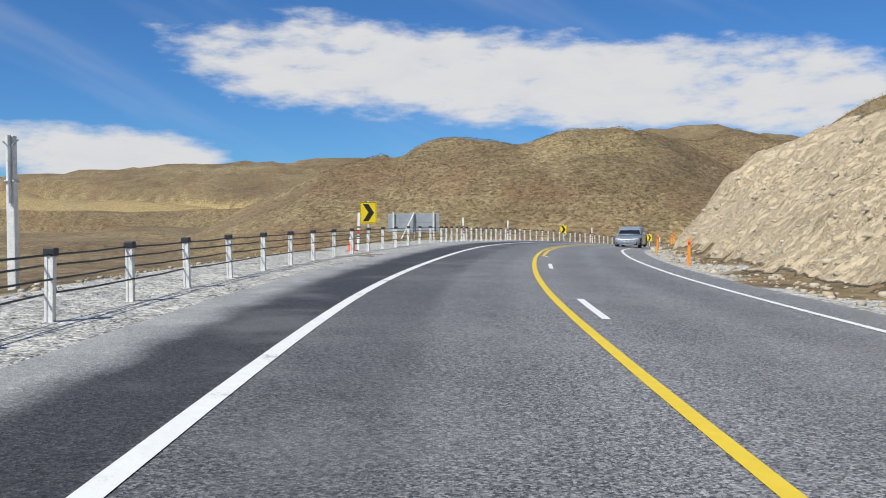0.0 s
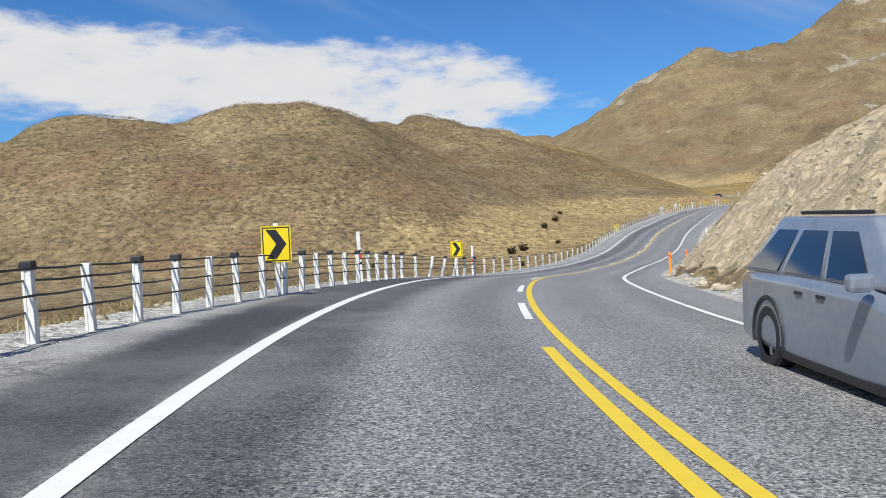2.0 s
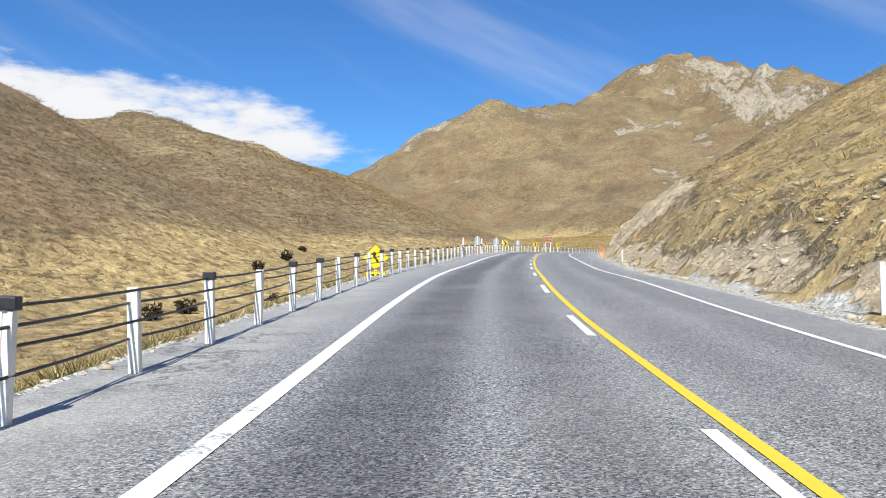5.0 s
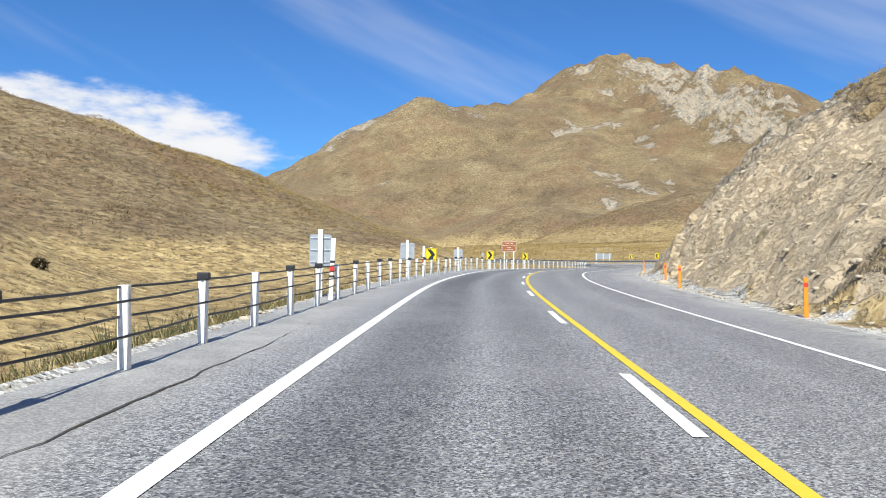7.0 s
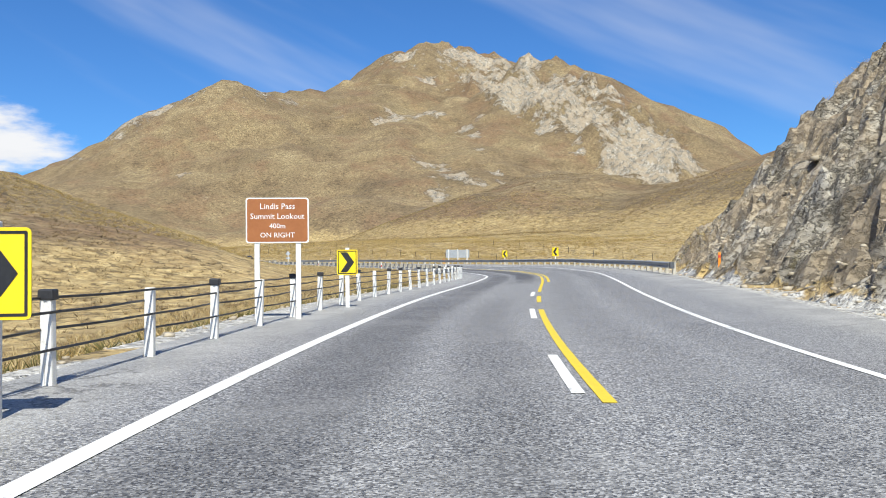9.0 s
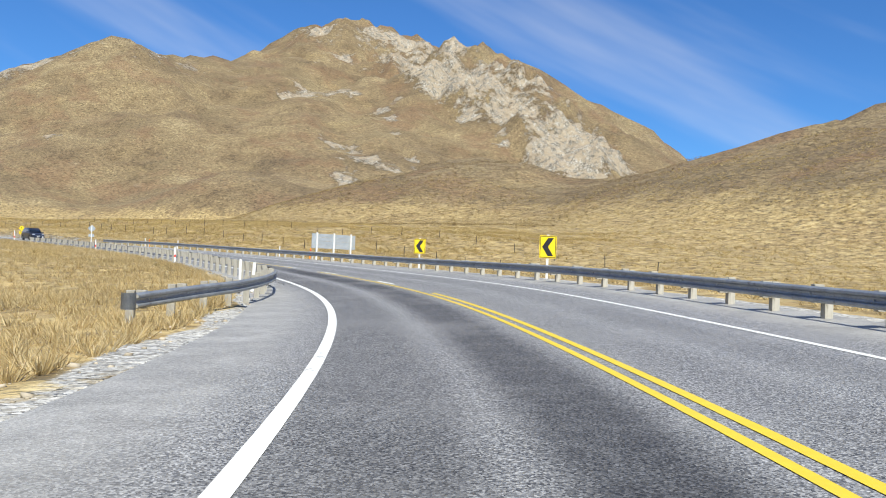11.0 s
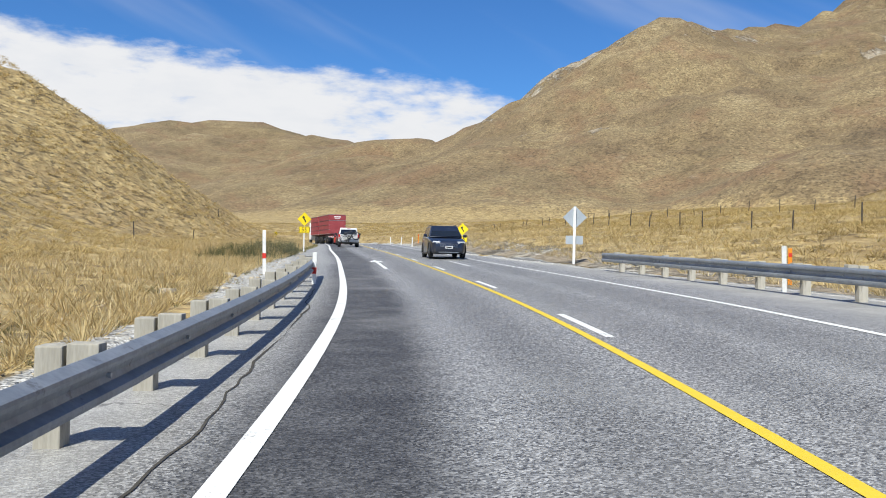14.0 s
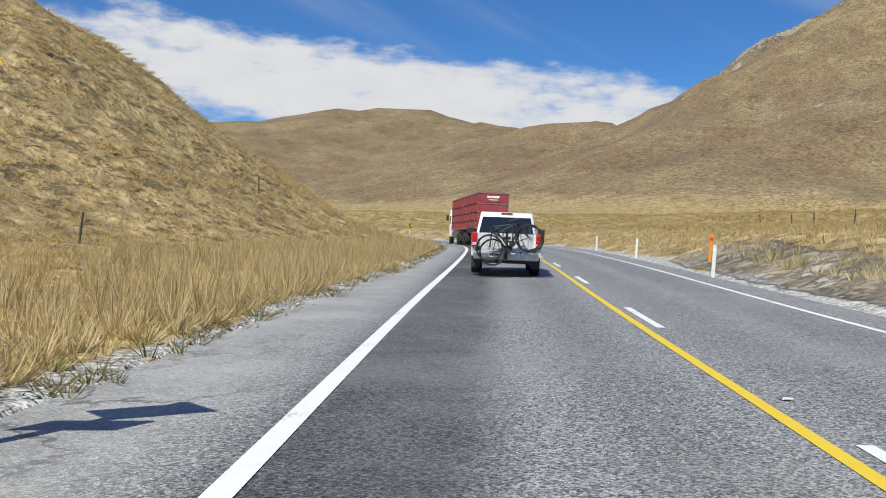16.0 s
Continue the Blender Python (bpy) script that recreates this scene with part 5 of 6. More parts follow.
def tall_pole(s, u):
    pole = thing("utility_pole", "weathered white pole with a bracket and cables clipped to it", "pole")
    bm = bmesh.new()
    box(bm, (.16, .16, 4.1), (0, 0, 1.85), .02, None, .9)
    part("shaft", bm, WHITE_PAINT, pole)
    bm = bmesh.new()
    rod(bm, (.02, -.1, 2.2), (.02, -.1, 3.9), .03, 8)
    rod(bm, (-.12, -.05, 3.75), (.02, -.1, 3.6), .02, 6)
    rod(bm, (.16, -.05, 3.8), (.02, -.1, 3.6), .02, 6)
    part("bracket", bm, GALVANISED, pole)
    bm = bmesh.new()
    box(bm, (.2, .2, .06), (0, 0, 2.75), .01)
    part("band", bm, GALVANISED, pole)
    pole.matrix_basis = on_road(s, u) @ Matrix.Diagonal((1, 1, .72, 1))


tall_pole(30.8, -9.95)


# ---- an arrow painted in the lane ----
def painted_arrow(s, u, length, head, width, shaft):
    bm = bmesh.new()
    n = 6
    outline = [(-shaft / 2, (length - head) * k / n) for k in range(n, -1, -1)] + [(shaft / 2, (length - head) * k / n) for k in range(n + 1)]
    outline += [(width / 2, length - head), (0, length), (-width / 2, length - head)]
    vs = []
    for x, y in outline:
        px, py = place(s + y, u + x)
        vs.append(bm.verts.new((float(px), float(py), float(road_z(s + y, u + x)) + .010)))
    bm.faces.new(vs)
    bmesh.ops.triangulate(bm, faces=bm.faces[:])
    tagged(part("lane_arrow", bm, WHITE_LINE), "worn white arrow painted on the lane", "road marking", "", "structure")


painted_arrow(456.7, -1.75, 10.2, 2.8, .72, .15)
painted("bay_line", lambda s: 1.74, .12, 459.7, 466.2, WHITE_LINE, "short white painted line in the oncoming lane")


# ---- cracks along the sealed shoulder, and a loose road stud ----
CRACK = plain("earth_filled_crack", (.035, .032, .028), (.07, .062, .05), .95, 0, 9, .3)


def shoulder_crack(s0, s1, offset, width, seed):
    """A ragged seam that wanders along the shoulder."""
    rng = np.random.default_rng(seed)
    st = np.arange(s0, s1, .35)
    drift = np.convolve(rng.normal(0, 1, len(st) + 16), np.ones(17) / 17, "valid") * .22 + rng.normal(0, .012, len(st))
    half = np.clip(np.convolve(rng.uniform(-.5, 1.6, len(st) + 6), np.ones(7) / 7, "valid"), .12, 1) * width
    centre = lambda s: offset + float(np.interp(s, st, drift))
    ob = ribbon("shoulder_crack", lambda s: centre(s) - float(np.interp(s, st, half)), lambda s: centre(s) + float(np.interp(s, st, half)), st, .008, CRACK)
    return tagged(ob, "dark ragged crack along the sealed shoulder", "crack", kind="structure")


shoulder_crack(192, 232, -4.35, .018, 5)
shoulder_crack(368, 446, -3.92, .020, 6)


def road_stud(s, u):
    stud = thing("road_stud", "small grey road stud beside the centre line", "road stud", "road studs")
    bm = bmesh.new()
    box(bm, (.11, .11, .02), (0, 0, .014), .006, None, .7)
    part("body", bm, GALVANISED, stud)
    bm = bmesh.new()
    box(bm, (.08, .008, .012), (0, -.045, .018), .002)
    part("reflector", bm, SIGN_WHITE, stud)
    stud.matrix_basis = on_road(s, u, 0, .004)


road_stud(490.1, .27)
road_stud(49.0, .12)


# ---- vehicles ----
GLASS, _n, _k, _b = shader("dark_car_glass", .06)
_b.inputs["Base Color"].default_value = (.012, .015, .018, 1)
_b.inputs["Coat Weight"].default_value = 1.0
RUBBER = plain("tyre_rubber", (.014, .014, .014), (.03, .03, .03), .85, 0, 8, .3, (.05, .048, .045))
BLACK_TRIM = plain("black_trim", (.015, .015, .016), (.03, .03, .032), .55, 0, 7, .1)
ALLOY = plain("wheel_alloy", (.34, .35, .36), (.5, .51, .52), .35, .9, 6, .05, (.2, .2, .2))
TAIL_RED = plain("red_tail_lens", (.42, .008, .008), (.6, .02, .02), .15, 0, 4, 0, None, .8)
LAMP_CLEAR = plain("clear_lamp_lens", (.62, .64, .66), (.8, .82, .84), .1, .3, 5, 0, None, .8)
PLATE_WHITE = plain("number_plate", (.75, .75, .73), (.82, .82, .8), .5, 0, 4, 0)


def car_paint(name, dark, light):
    return plain(name, dark, light, .32, .15, 1.4, 0, tuple(c * .8 + .03 for c in dark), .8)


def ring(y, hw, z0, z1, r):
    pts = []
    for k, (sx, sz) in enumerate(((1, 1), (-1, 1), (-1, -1), (1, -1))):
        for i in range(4):
            a = (k + i / 3) * math.pi / 2
            pts.append(Vector((sx * (hw - r) + r * math.cos(a), y, (z0 + z1) / 2 + sz * ((z1 - z0) / 2 - r) + r * math.sin(a))))
    return pts


def loft(bm, rings):
    rows_ = [[bm.verts.new(p) for p in r] for r in rings]
    n = len(rows_[0])
    for a, b in zip(rows_, rows_[1:]):
        for k in range(n):
            bm.faces.new((a[k], a[(k + 1) % n], b[(k + 1) % n], b[k]))
    bm.faces.new(rows_[0][::-1])
    bm.faces.new(rows_[-1])
    bmesh.ops.recalc_face_normals(bm, faces=bm.faces)


def tube(bm, path, radius, closed=False, sides=6):
    """One bent round bar along a path that lies in a plane."""
    p = [Vector(q) for q in path]
    n = len(p)
    flat_ = (p[1] - p[0]).cross(p[n // 2] - p[0]).normalized()
    rings = []
    for k in range(n):
        a, b = (p[k - 1], p[(k + 1) % n]) if closed else (p[max(k - 1, 0)], p[min(k + 1, n - 1)])
        out_ = (b - a).normalized().cross(flat_)
        rings.append([bm.verts.new(p[k] + radius * (math.cos(t) * out_ + math.sin(t) * flat_)) for t in np.linspace(0, 2 * math.pi, sides, endpoint=False)])
    for k in range(n if closed else n - 1):
        a, b = rings[k], rings[(k + 1) % n]
        for j in range(sides):
            bm.faces.new((a[j], a[(j + 1) % sides], b[(j + 1) % sides], b[j]))
    if not closed:
        bm.faces.new(rings[0][::-1])
        bm.faces.new(rings[-1])
    bmesh.ops.recalc_face_normals(bm, faces=bm.faces)


def road_wheel(parent, x, y, radius, width):
    side = 1 if x > 0 else -1
    bm = bmesh.new()
    profile = [(-width / 2, radius * .62), (-width / 2, radius * .9), (-width * .36, radius), (width * .36, radius), (width / 2, radius * .9), (width / 2, radius * .62)]
    n = 28
    rows_ = [[bm.verts.new((px, pr * math.cos(2 * math.pi * k / n), pr * math.sin(2 * math.pi * k / n))) for px, pr in profile] for k in range(n)]
    for k in range(n):
        a, b = rows_[k], rows_[(k + 1) % n]
        for j in range(len(profile) - 1):
            bm.faces.new((a[j], a[j + 1], b[j + 1], b[j]))
    bmesh.ops.recalc_face_normals(bm, faces=bm.faces)
    wheel = part("wheel", bm, RUBBER, parent, "", False)
    wheel.matrix_basis = pose(x, y, radius)
    bm = bmesh.new()
    rod(bm, (-width * .30 * side, 0, 0), (width * .34 * side, 0, 0), radius * .17, 10)
    for k in range(6):
        a = k * math.pi / 3
        box(bm, (width * .16, radius * .15, radius * .56), (width * .34 * side, 0, 0), .008, Matrix.Rotation(a, 4, "X") @ Matrix.Translation((0, 0, radius * .33)))
    rod(bm, (-width * .34 * side, 0, 0), (width * .10 * side, 0, 0), radius * .61, 24)
    part("rim", bm, ALLOY, wheel)
    return wheel


def pane(parent, corners, name="window", inset=.06, lift=.012):
    """A sheet of dark glass in the quad given by its corners, a little proud of it."""
    c = [Vector(p) for p in corners]
    mid = sum(c, Vector()) / 4
    c = [p + (mid - p) * inset for p in c]
    nrm = (c[1] - c[0]).cross(c[3] - c[0]).normalized()
    if nrm.dot(mid - Vector((0, mid.y * .6, .6))) < 0:
        nrm = -nrm
    bm = bmesh.new()
    lo = [bm.verts.new(p - nrm * .01) for p in c]
    hi = [bm.verts.new(p + nrm * lift) for p in c]
    bm.faces.new(hi)
    bm.faces.new(lo[::-1])
    for k in range(4):
        bm.faces.new((lo[k], lo[(k + 1) % 4], hi[(k + 1) % 4], hi[k]))
    bmesh.ops.recalc_face_normals(bm, faces=bm.faces)
    return part(name, bm, GLASS, parent)


def cabin(parent, paint, belt, roof, y_back, y_front, hw, rake_back, rake_front, tuck, splits):
    """The upper body: a tapered shell with its panes."""
    hw2 = hw - tuck
    bm = bmesh.new()
    lo = [(hw, y_back), (hw, y_front), (-hw, y_front), (-hw, y_back)]
    hi = [(hw2, y_back + rake_back), (hw2, y_front - rake_front), (-hw2, y_front - rake_front), (-hw2, y_back + rake_back)]
    a = [bm.verts.new((x, y, belt)) for x, y in lo]
    b = [bm.verts.new((x, y, roof)) for x, y in hi]
    bm.faces.new(a[::-1])
    bm.faces.new(b)
    for k in range(4):
        bm.faces.new((a[k], a[(k + 1) % 4], b[(k + 1) % 4], b[k]))
    bmesh.ops.recalc_face_normals(bm, faces=bm.faces)
    bmesh.ops.bevel(bm, geom=bm.edges[:], offset=.055, segments=3, affect="EDGES", profile=.6)
    shell = part("cabin", bm, paint, parent, "", True)
    L = lambda k: Vector((*lo[k], belt + .03))
    H = lambda k: Vector((*hi[k], roof - .05))
    pane(shell, (L(1), L(2), H(2), H(1)), "windscreen", .09)
    pane(shell, (L(0), L(3), H(3), H(0)), "rear_window", .10)
    for k0, k1 in ((0, 1), (3, 2)):
        for f0, f1 in splits:
            mix = lambda p, q, f: p + (q - p) * f
            pane(shell, (mix(L(k0), L(k1), f0), mix(L(k0), L(k1), f1), mix(H(k0), H(k1), f1), mix(H(k0), H(k1), f0)), "side_window", .07)
    return shell


def small_box(parent, name, material, size, at, bevel=.02, turn=None, label=""):
    bm = bmesh.new()
    box(bm, size, at, bevel, turn)
    return part(name, bm, material, parent, label)


def passenger_car(name, label, paint, length, width, height, belt, wheel_r, hatch=.5, suv=False):
    """A hatchback, wagon or off-roader; +y is its front."""
    car = thing(name, label, "car")
    hl, hw = length / 2, width / 2
    sill = wheel_r * (.62 if suv else .5)
    bm = bmesh.new()
    bonnet = belt - (.10 if not suv else .08)
    loft(bm, [ring(-hl, hw * .80, sill + .12, belt - .16, .08), ring(-hl + .08, hw * .93, sill + .03, belt - .03, .11), ring(-hl + .5, hw * .99, sill, belt, .12),
              ring(-hl * .3, hw, sill - .02, belt + .015, .12), ring(hl * .25, hw, sill - .02, belt, .12), ring(hl * .5, hw * .99, sill, bonnet + .02, .13),
              ring(hl - .45, hw * .95, sill + .02, bonnet - .06, .13), ring(hl - .12, hw * .86, sill + .04, bonnet - .16, .12), ring(hl, hw * .70, sill + .12, bonnet - .26, .08)])
    body = part("body", bm, paint, car, "", True)
    cabin(car, paint, belt - .02, height, -hl + .10, hl * .46, hw * .93, hatch, .72, .19, ((.05, .30), (.33, .60), (.62, .86)))
    wb = length * .295
    for x in (-1, 1):
        for y in (-wb, wb * 1.05):
            road_wheel(car, x * (hw - .11), y, wheel_r, .215)
            bm = bmesh.new()
            r0 = wheel_r + .055
            pts = [(r0 * math.cos(a), max(r0 * math.sin(a) + wheel_r, sill * .8)) for a in np.linspace(-.25, math.pi + .25, 13)]
            tube(bm, [(x * (hw - .012), y + y0, z0) for y0, z0 in pts], .028)
            part("wheel_arch", bm, BLACK_TRIM, body)
        tail = small_box(car, "tail_light", TAIL_RED, (.30, .09, .15), (x * (hw * .74), -hl + .05, belt - .17), .03, Matrix.Rotation(x * .25, 4, "Z"))
        small_box(car, "headlight", LAMP_CLEAR, (.40, .16, .13), (x * (hw * .66), hl - .13, bonnet - .22), .04, Matrix.Rotation(-x * .42, 4, "Z"))
        mirror = small_box(car, "mirror", paint, (.20, .11, .14), (x * (hw + .10), hl * .33, belt + .06), .04)
        for f in (.02, .22):
            small_box(body, "door_handle", BLACK_TRIM, (.02, .16, .03), (x * (hw + .004), hl * (f - .28), belt - .13), .008)
        small_box(body, "sill_trim", BLACK_TRIM, (.03, length * .46, .09), (x * (hw - .02), 0, sill + .03), .02)
    small_box(car, "rear_bumper", BLACK_TRIM if suv else paint, (width * .84, .16, .22), (0, -hl + .02, sill + .22), .05)
    small_box(car, "front_bumper", BLACK_TRIM, (width * .80, .16, .24), (0, hl - .10, sill + .16), .06)
    grille = small_box(car, "grille", BLACK_TRIM, (width * .52, .06, .20), (0, hl - .04, bonnet - .36), .03)
    for k in range(4):
        small_box(grille, "slat", ALLOY, (width * .48, .02, .012), (0, hl - .005, bonnet - .43 + .045 * k), .003)
    small_box(car, "skid_plate", ALLOY, (width * .55, .10, .05), (0, hl - .06, sill + .08), .02)
    for y, z in ((-hl - .035, belt - .33), (hl - .005, sill + .33)):
        plate = small_box(car, "number_plate", PLATE_WHITE, (.37, .015, .12), (0, y, z), .004)
        small_box(plate, "bar", BLACK_TRIM, (.28, .004, .06), (0, y + (-.0095 if y < 0 else .0095), z), .001)
    for x in (-1, 1):
        bm = bmesh.new()
        rod(bm, (x * hw * .66, -hl * .52, height + .035), (x * hw * .66, hl * .08, height + .035), .018, 6)
        part("roof_rail", bm, BLACK_TRIM, car)
    small_box(car, "rear_wiper", BLACK_TRIM, (.34, .02, .02), (.05, -hl + .10 + hatch * .22, belt + .12), .006)
    return car


def bicycle(colour):
    """A bicycle standing along x, origin under its middle."""
    bike = thing("bicycle", "mountain bike hung sideways on the rack of a pickup", "bicycle", "bikes on the rack")
    r = .345
    for x in (-.54, .54):
        bm = bmesh.new()
        tube(bm, [(x + r * math.cos(2 * math.pi * k / 28), 0, r + r * math.sin(2 * math.pi * k / 28)) for k in range(28)], .026, True)
        wheel = part("wheel", bm, RUBBER, bike)
        bm = bmesh.new()
        for k in range(10):
            a = 2 * math.pi * k / 10
            rod(bm, (x, .02 * (-1) ** k, r), (x + (r - .02) * math.cos(a), 0, r + (r - .02) * math.sin(a)), .0035, 4)
        rod(bm, (x, -.05, r), (x, .05, r), .025, 8)
        part("spokes", bm, ALLOY, wheel)
    bm = bmesh.new()
    bb, seat, head_top, head_low, rear, front = (-.08, .30), (-.24, .80), (.34, .86), (.37, .74), (-.54, r), (.54, r)
    for p, q, w in ((bb, seat, .02), (bb, head_low, .026), (seat, head_top, .02), (bb, rear, .013), (seat, rear, .011), (head_top, head_low, .024), (head_low, front, .02)):
        rod(bm, (p[0], 0, p[1]), (q[0], 0, q[1]), w, 8)
    part("frame", bm, colour, bike)
    bm = bmesh.new()
    rod(bm, (.33, -.33, .95), (.33, .33, .95), .014, 8)
    rod(bm, (.34, 0, .86), (.33, 0, .95), .016, 8)
    part("handlebar", bm, BLACK_TRIM, bike)
    small_box(bike, "saddle", BLACK_TRIM, (.26, .13, .05), (-.27, 0, .90), .02)
    bm = bmesh.new()
    rod(bm, (-.08, -.06, .30), (-.08, .06, .30), .085, 14)
    rod(bm, (-.08, -.07, .30), (-.02, -.07, .15), .012, 6)
    rod(bm, (-.08, .07, .30), (-.14, .07, .45), .012, 6)
    part("crank", bm, BLACK_TRIM, bike)
    return bike


def pickup(paint):
    """A double-cab pickup; +y is its front."""
    car = thing("pickup_truck", "white double-cab pickup with two bikes racked on its tail", "pickup truck")
    hl, hw, sill, belt = 2.66, .965, .44, 1.14
    bm = bmesh.new()
    loft(bm, [ring(-.85, hw * .99, sill, belt, .10), ring(.1, hw, sill, belt, .12), ring(1.0, hw, sill, belt, .12), ring(1.5, hw * .99, sill, belt - .02, .13),
              ring(2.2, hw * .95, sill + .04, belt - .07, .14), ring(hl - .1, hw * .88, sill + .1, belt - .16, .13), ring(hl, hw * .78, sill + .2, belt - .28, .08)])
    part("body", bm, paint, car, "", True)
    bm = bmesh.new()
    for x in (-1, 1):
        box(bm, (.10, 1.72, .66), (x * (hw - .05), -1.74, .83), .035)
    box(bm, (1.86, 1.70, .08), (0, -1.74, .60), .01)
    box(bm, (1.86, .06, .62), (0, -.90, .84), .01)
    part("bed", bm, paint, car)
    gate = small_box(car, "tailgate", paint, (1.46, .07, .60), (0, -2.61, .84), .03)
    small_box(gate, "gate_recess", paint, (1.20, .02, .30), (0, -2.645, .86), .02)
    small_box(gate, "gate_handle", BLACK_TRIM, (.22, .03, .07), (0, -2.655, 1.03), .012)
    bumper = small_box(car, "rear_bumper", ALLOY, (1.78, .20, .22), (0, -2.72, .53), .045)
    small_box(bumper, "step_pad", BLACK_TRIM, (.60, .10, .02), (0, -2.72, .645), .006)
    cabin(car, paint, 1.12, 1.80, -.86, 1.48, hw * .92, .24, .80, .12, ((.06, .42), (.45, .80)))
    for x in (-1, 1):
        for y in (-1.52, 1.58):
            road_wheel(car, x * (hw - .13), y, .385, .26)
        for y in (-1.52, 1.58):
            small_box(car, "mud_flap", BLACK_TRIM, (.26, .02, .36), (x * (hw - .13), y - .47, .36), .008)
        lamp = small_box(car, "tail_light", TAIL_RED, (.16, .10, .40), (x * (hw - .085), -2.62, .95), .02)
        small_box(lamp, "reversing_lens", LAMP_CLEAR, (.13, .02, .08), (x * (hw - .085), -2.665, .84), .008)
        small_box(car, "headlight", LAMP_CLEAR, (.36, .18, .18), (x * .70, hl - .16, .88), .04)
        mirror = small_box(car, "mirror", BLACK_TRIM, (.22, .12, .22), (x * (hw + .15), .98, 1.25), .04)
    plate = small_box(car, "number_plate", PLATE_WHITE, (.37, .012, .13), (-.30, -2.825, .56), .004)
    small_box(plate, "bar", BLACK_TRIM, (.28, .004, .06), (-.30, -2.8335, .56), .001)
    small_box(car, "brake_lamp", TAIL_RED, (.34, .03, .035), (0, -.66, 1.765), .008)
    small_box(car, "underbody", BLACK_TRIM, (1.5, 4.6, .16), (0, 0, .40), .03)
    bm = bmesh.new()
    rod(bm, (0, -2.80, .48), (0, -3.00, .48), .04, 8)
    rod(bm, (0, -2.98, .44), (0, -2.98, 1.20), .035, 8)
    rod(bm, (-.30, -2.98, 1.18), (.34, -2.98, 1.18), .022, 8)
    for k in range(5):
        rod(bm, (-.24 + .13 * k, -2.98, 1.18), (-.24 + .13 * k, -3.12, 1.08), .018, 6)
    part("bike_rack", bm, BLACK_TRIM, car)
    return car


def stock_truck(paint):
    """A lorry and trailer with tall slatted crates; +y is its front."""
    lorry = thing("stock_truck", "maroon livestock truck and trailer with tall ribbed crates", "truck")
    for k, (y0, y1) in enumerate(((-9.6, -1.0), (.2, 7.4))):
        ln, yc = y1 - y0, (y0 + y1) / 2
        bm = bmesh.new()
        box(bm, (2.44, ln, 2.85), (0, yc, 2.72), .04)
        crate = part("crate", bm, paint, lorry)
        for z in (1.36, 1.98, 2.62, 3.28, 4.08):
            for x in (-1, 1):
                small_box(crate, "rib", BLACK_TRIM if z in (1.98, 2.62, 3.28) else ALLOY, (.05, ln, .07), (x * 1.235, yc, z), .012)
            small_box(crate, "rib", ALLOY, (2.46, .05, .06), (0, y0 - .01, z), .012)
        for j in range(int(ln / .9)):
            for x in (-1, 1):
                small_box(crate, "upright", paint, (.04, .06, 2.8), (x * 1.235, y0 + .45 + .9 * j, 2.72), .01)
        small_box(lorry, "chassis", BLACK_TRIM, (1.0, ln, .26), (0, yc, 1.05), .03)
        for j, y in enumerate((y0 + .9, y0 + 2.1, y1 - 2.1, y1 - .9) if k == 0 else (y0 + .9, y0 + 2.1)):
            for x in (-1, 1):
                road_wheel(lorry, x * 1.02, y, .50, .42)
    small_box(lorry, "tail_door", paint, (2.1, .05, 1.25), (0, -9.64, 2.05), .02)
    sign = small_box(lorry, "lettering_panel", paint, (1.3, .02, .6), (0, -9.625, 3.70), .008)
    for z, w in ((3.80, .95), (3.58, .70)):
        small_box(sign, "bar", SIGN_WHITE, (w, .006, .16 if z > 3.7 else .06), (0, -9.639, z), .003)
    small_box(lorry, "bumper_beam", SIGN_WHITE, (2.4, .12, .18), (0, -9.62, .95), .02)
    for x in (-1, 1):
        small_box(lorry, "tail_light", TAIL_RED, (.30, .05, .12), (x * .95, -9.70, .95), .015)
        small_box(lorry, "mud_flap", BLACK_TRIM, (.5, .02, .5), (x * 1.0, -9.35, .60), .01)
    bm = bmesh.new()
    loft(bm, [ring(7.6, 1.20, .7, 3.3, .12), ring(8.8, 1.22, .6, 3.35, .14), ring(9.5, 1.20, .6, 3.1, .16), ring(9.75, 1.12, .7, 2.6, .14)])
    cab = part("cab", bm, SIGN_WHITE, lorry, "white cab", True)
    for x in (-1, 1):
        small_box(cab, "mirror", BLACK_TRIM, (.22, .10, .55), (x * 1.42, 9.3, 2.5), .04)
        road_wheel(lorry, x * 1.02, 8.6, .50, .36)
        pane(cab, ((x * 1.22, 8.2, 1.9), (x * 1.22, 9.2, 1.9), (x * 1.21, 9.1, 2.7), (x * 1.21, 8.2, 2.7)), "side_window", .05)
    rod_ = bmesh.new()
    rod(rod_, (0, -1.0, .95), (0, .2, .95), .07, 8)
    part("drawbar", rod_, BLACK_TRIM, lorry)
    return lorry


PAINT_WHITE = car_paint("white_car_paint", (.66, .67, .68), (.74, .75, .76))
LANE = -1.75
ute = pickup(PAINT_WHITE)
ute.matrix_basis = on_road(509.8, LANE)
for k, (x, y, z, flip) in enumerate(((.26, -3.06, .505, 0), (.16, -3.24, .57, 180))):
    b = bicycle(BLACK_TRIM)
    b.matrix_basis = ute.matrix_basis @ pose(x, y, z, 0, -21.5 if k == 0 else 17, flip)
black_car = passenger_car("estate_car", "black estate car in the queue behind a truck", car_paint("black_car_paint", (.012, .012, .014), (.022, .022, .025)), 4.6, 1.80, 1.47, .94, .32, .42)
black_car.matrix_basis = on_road(525, LANE)
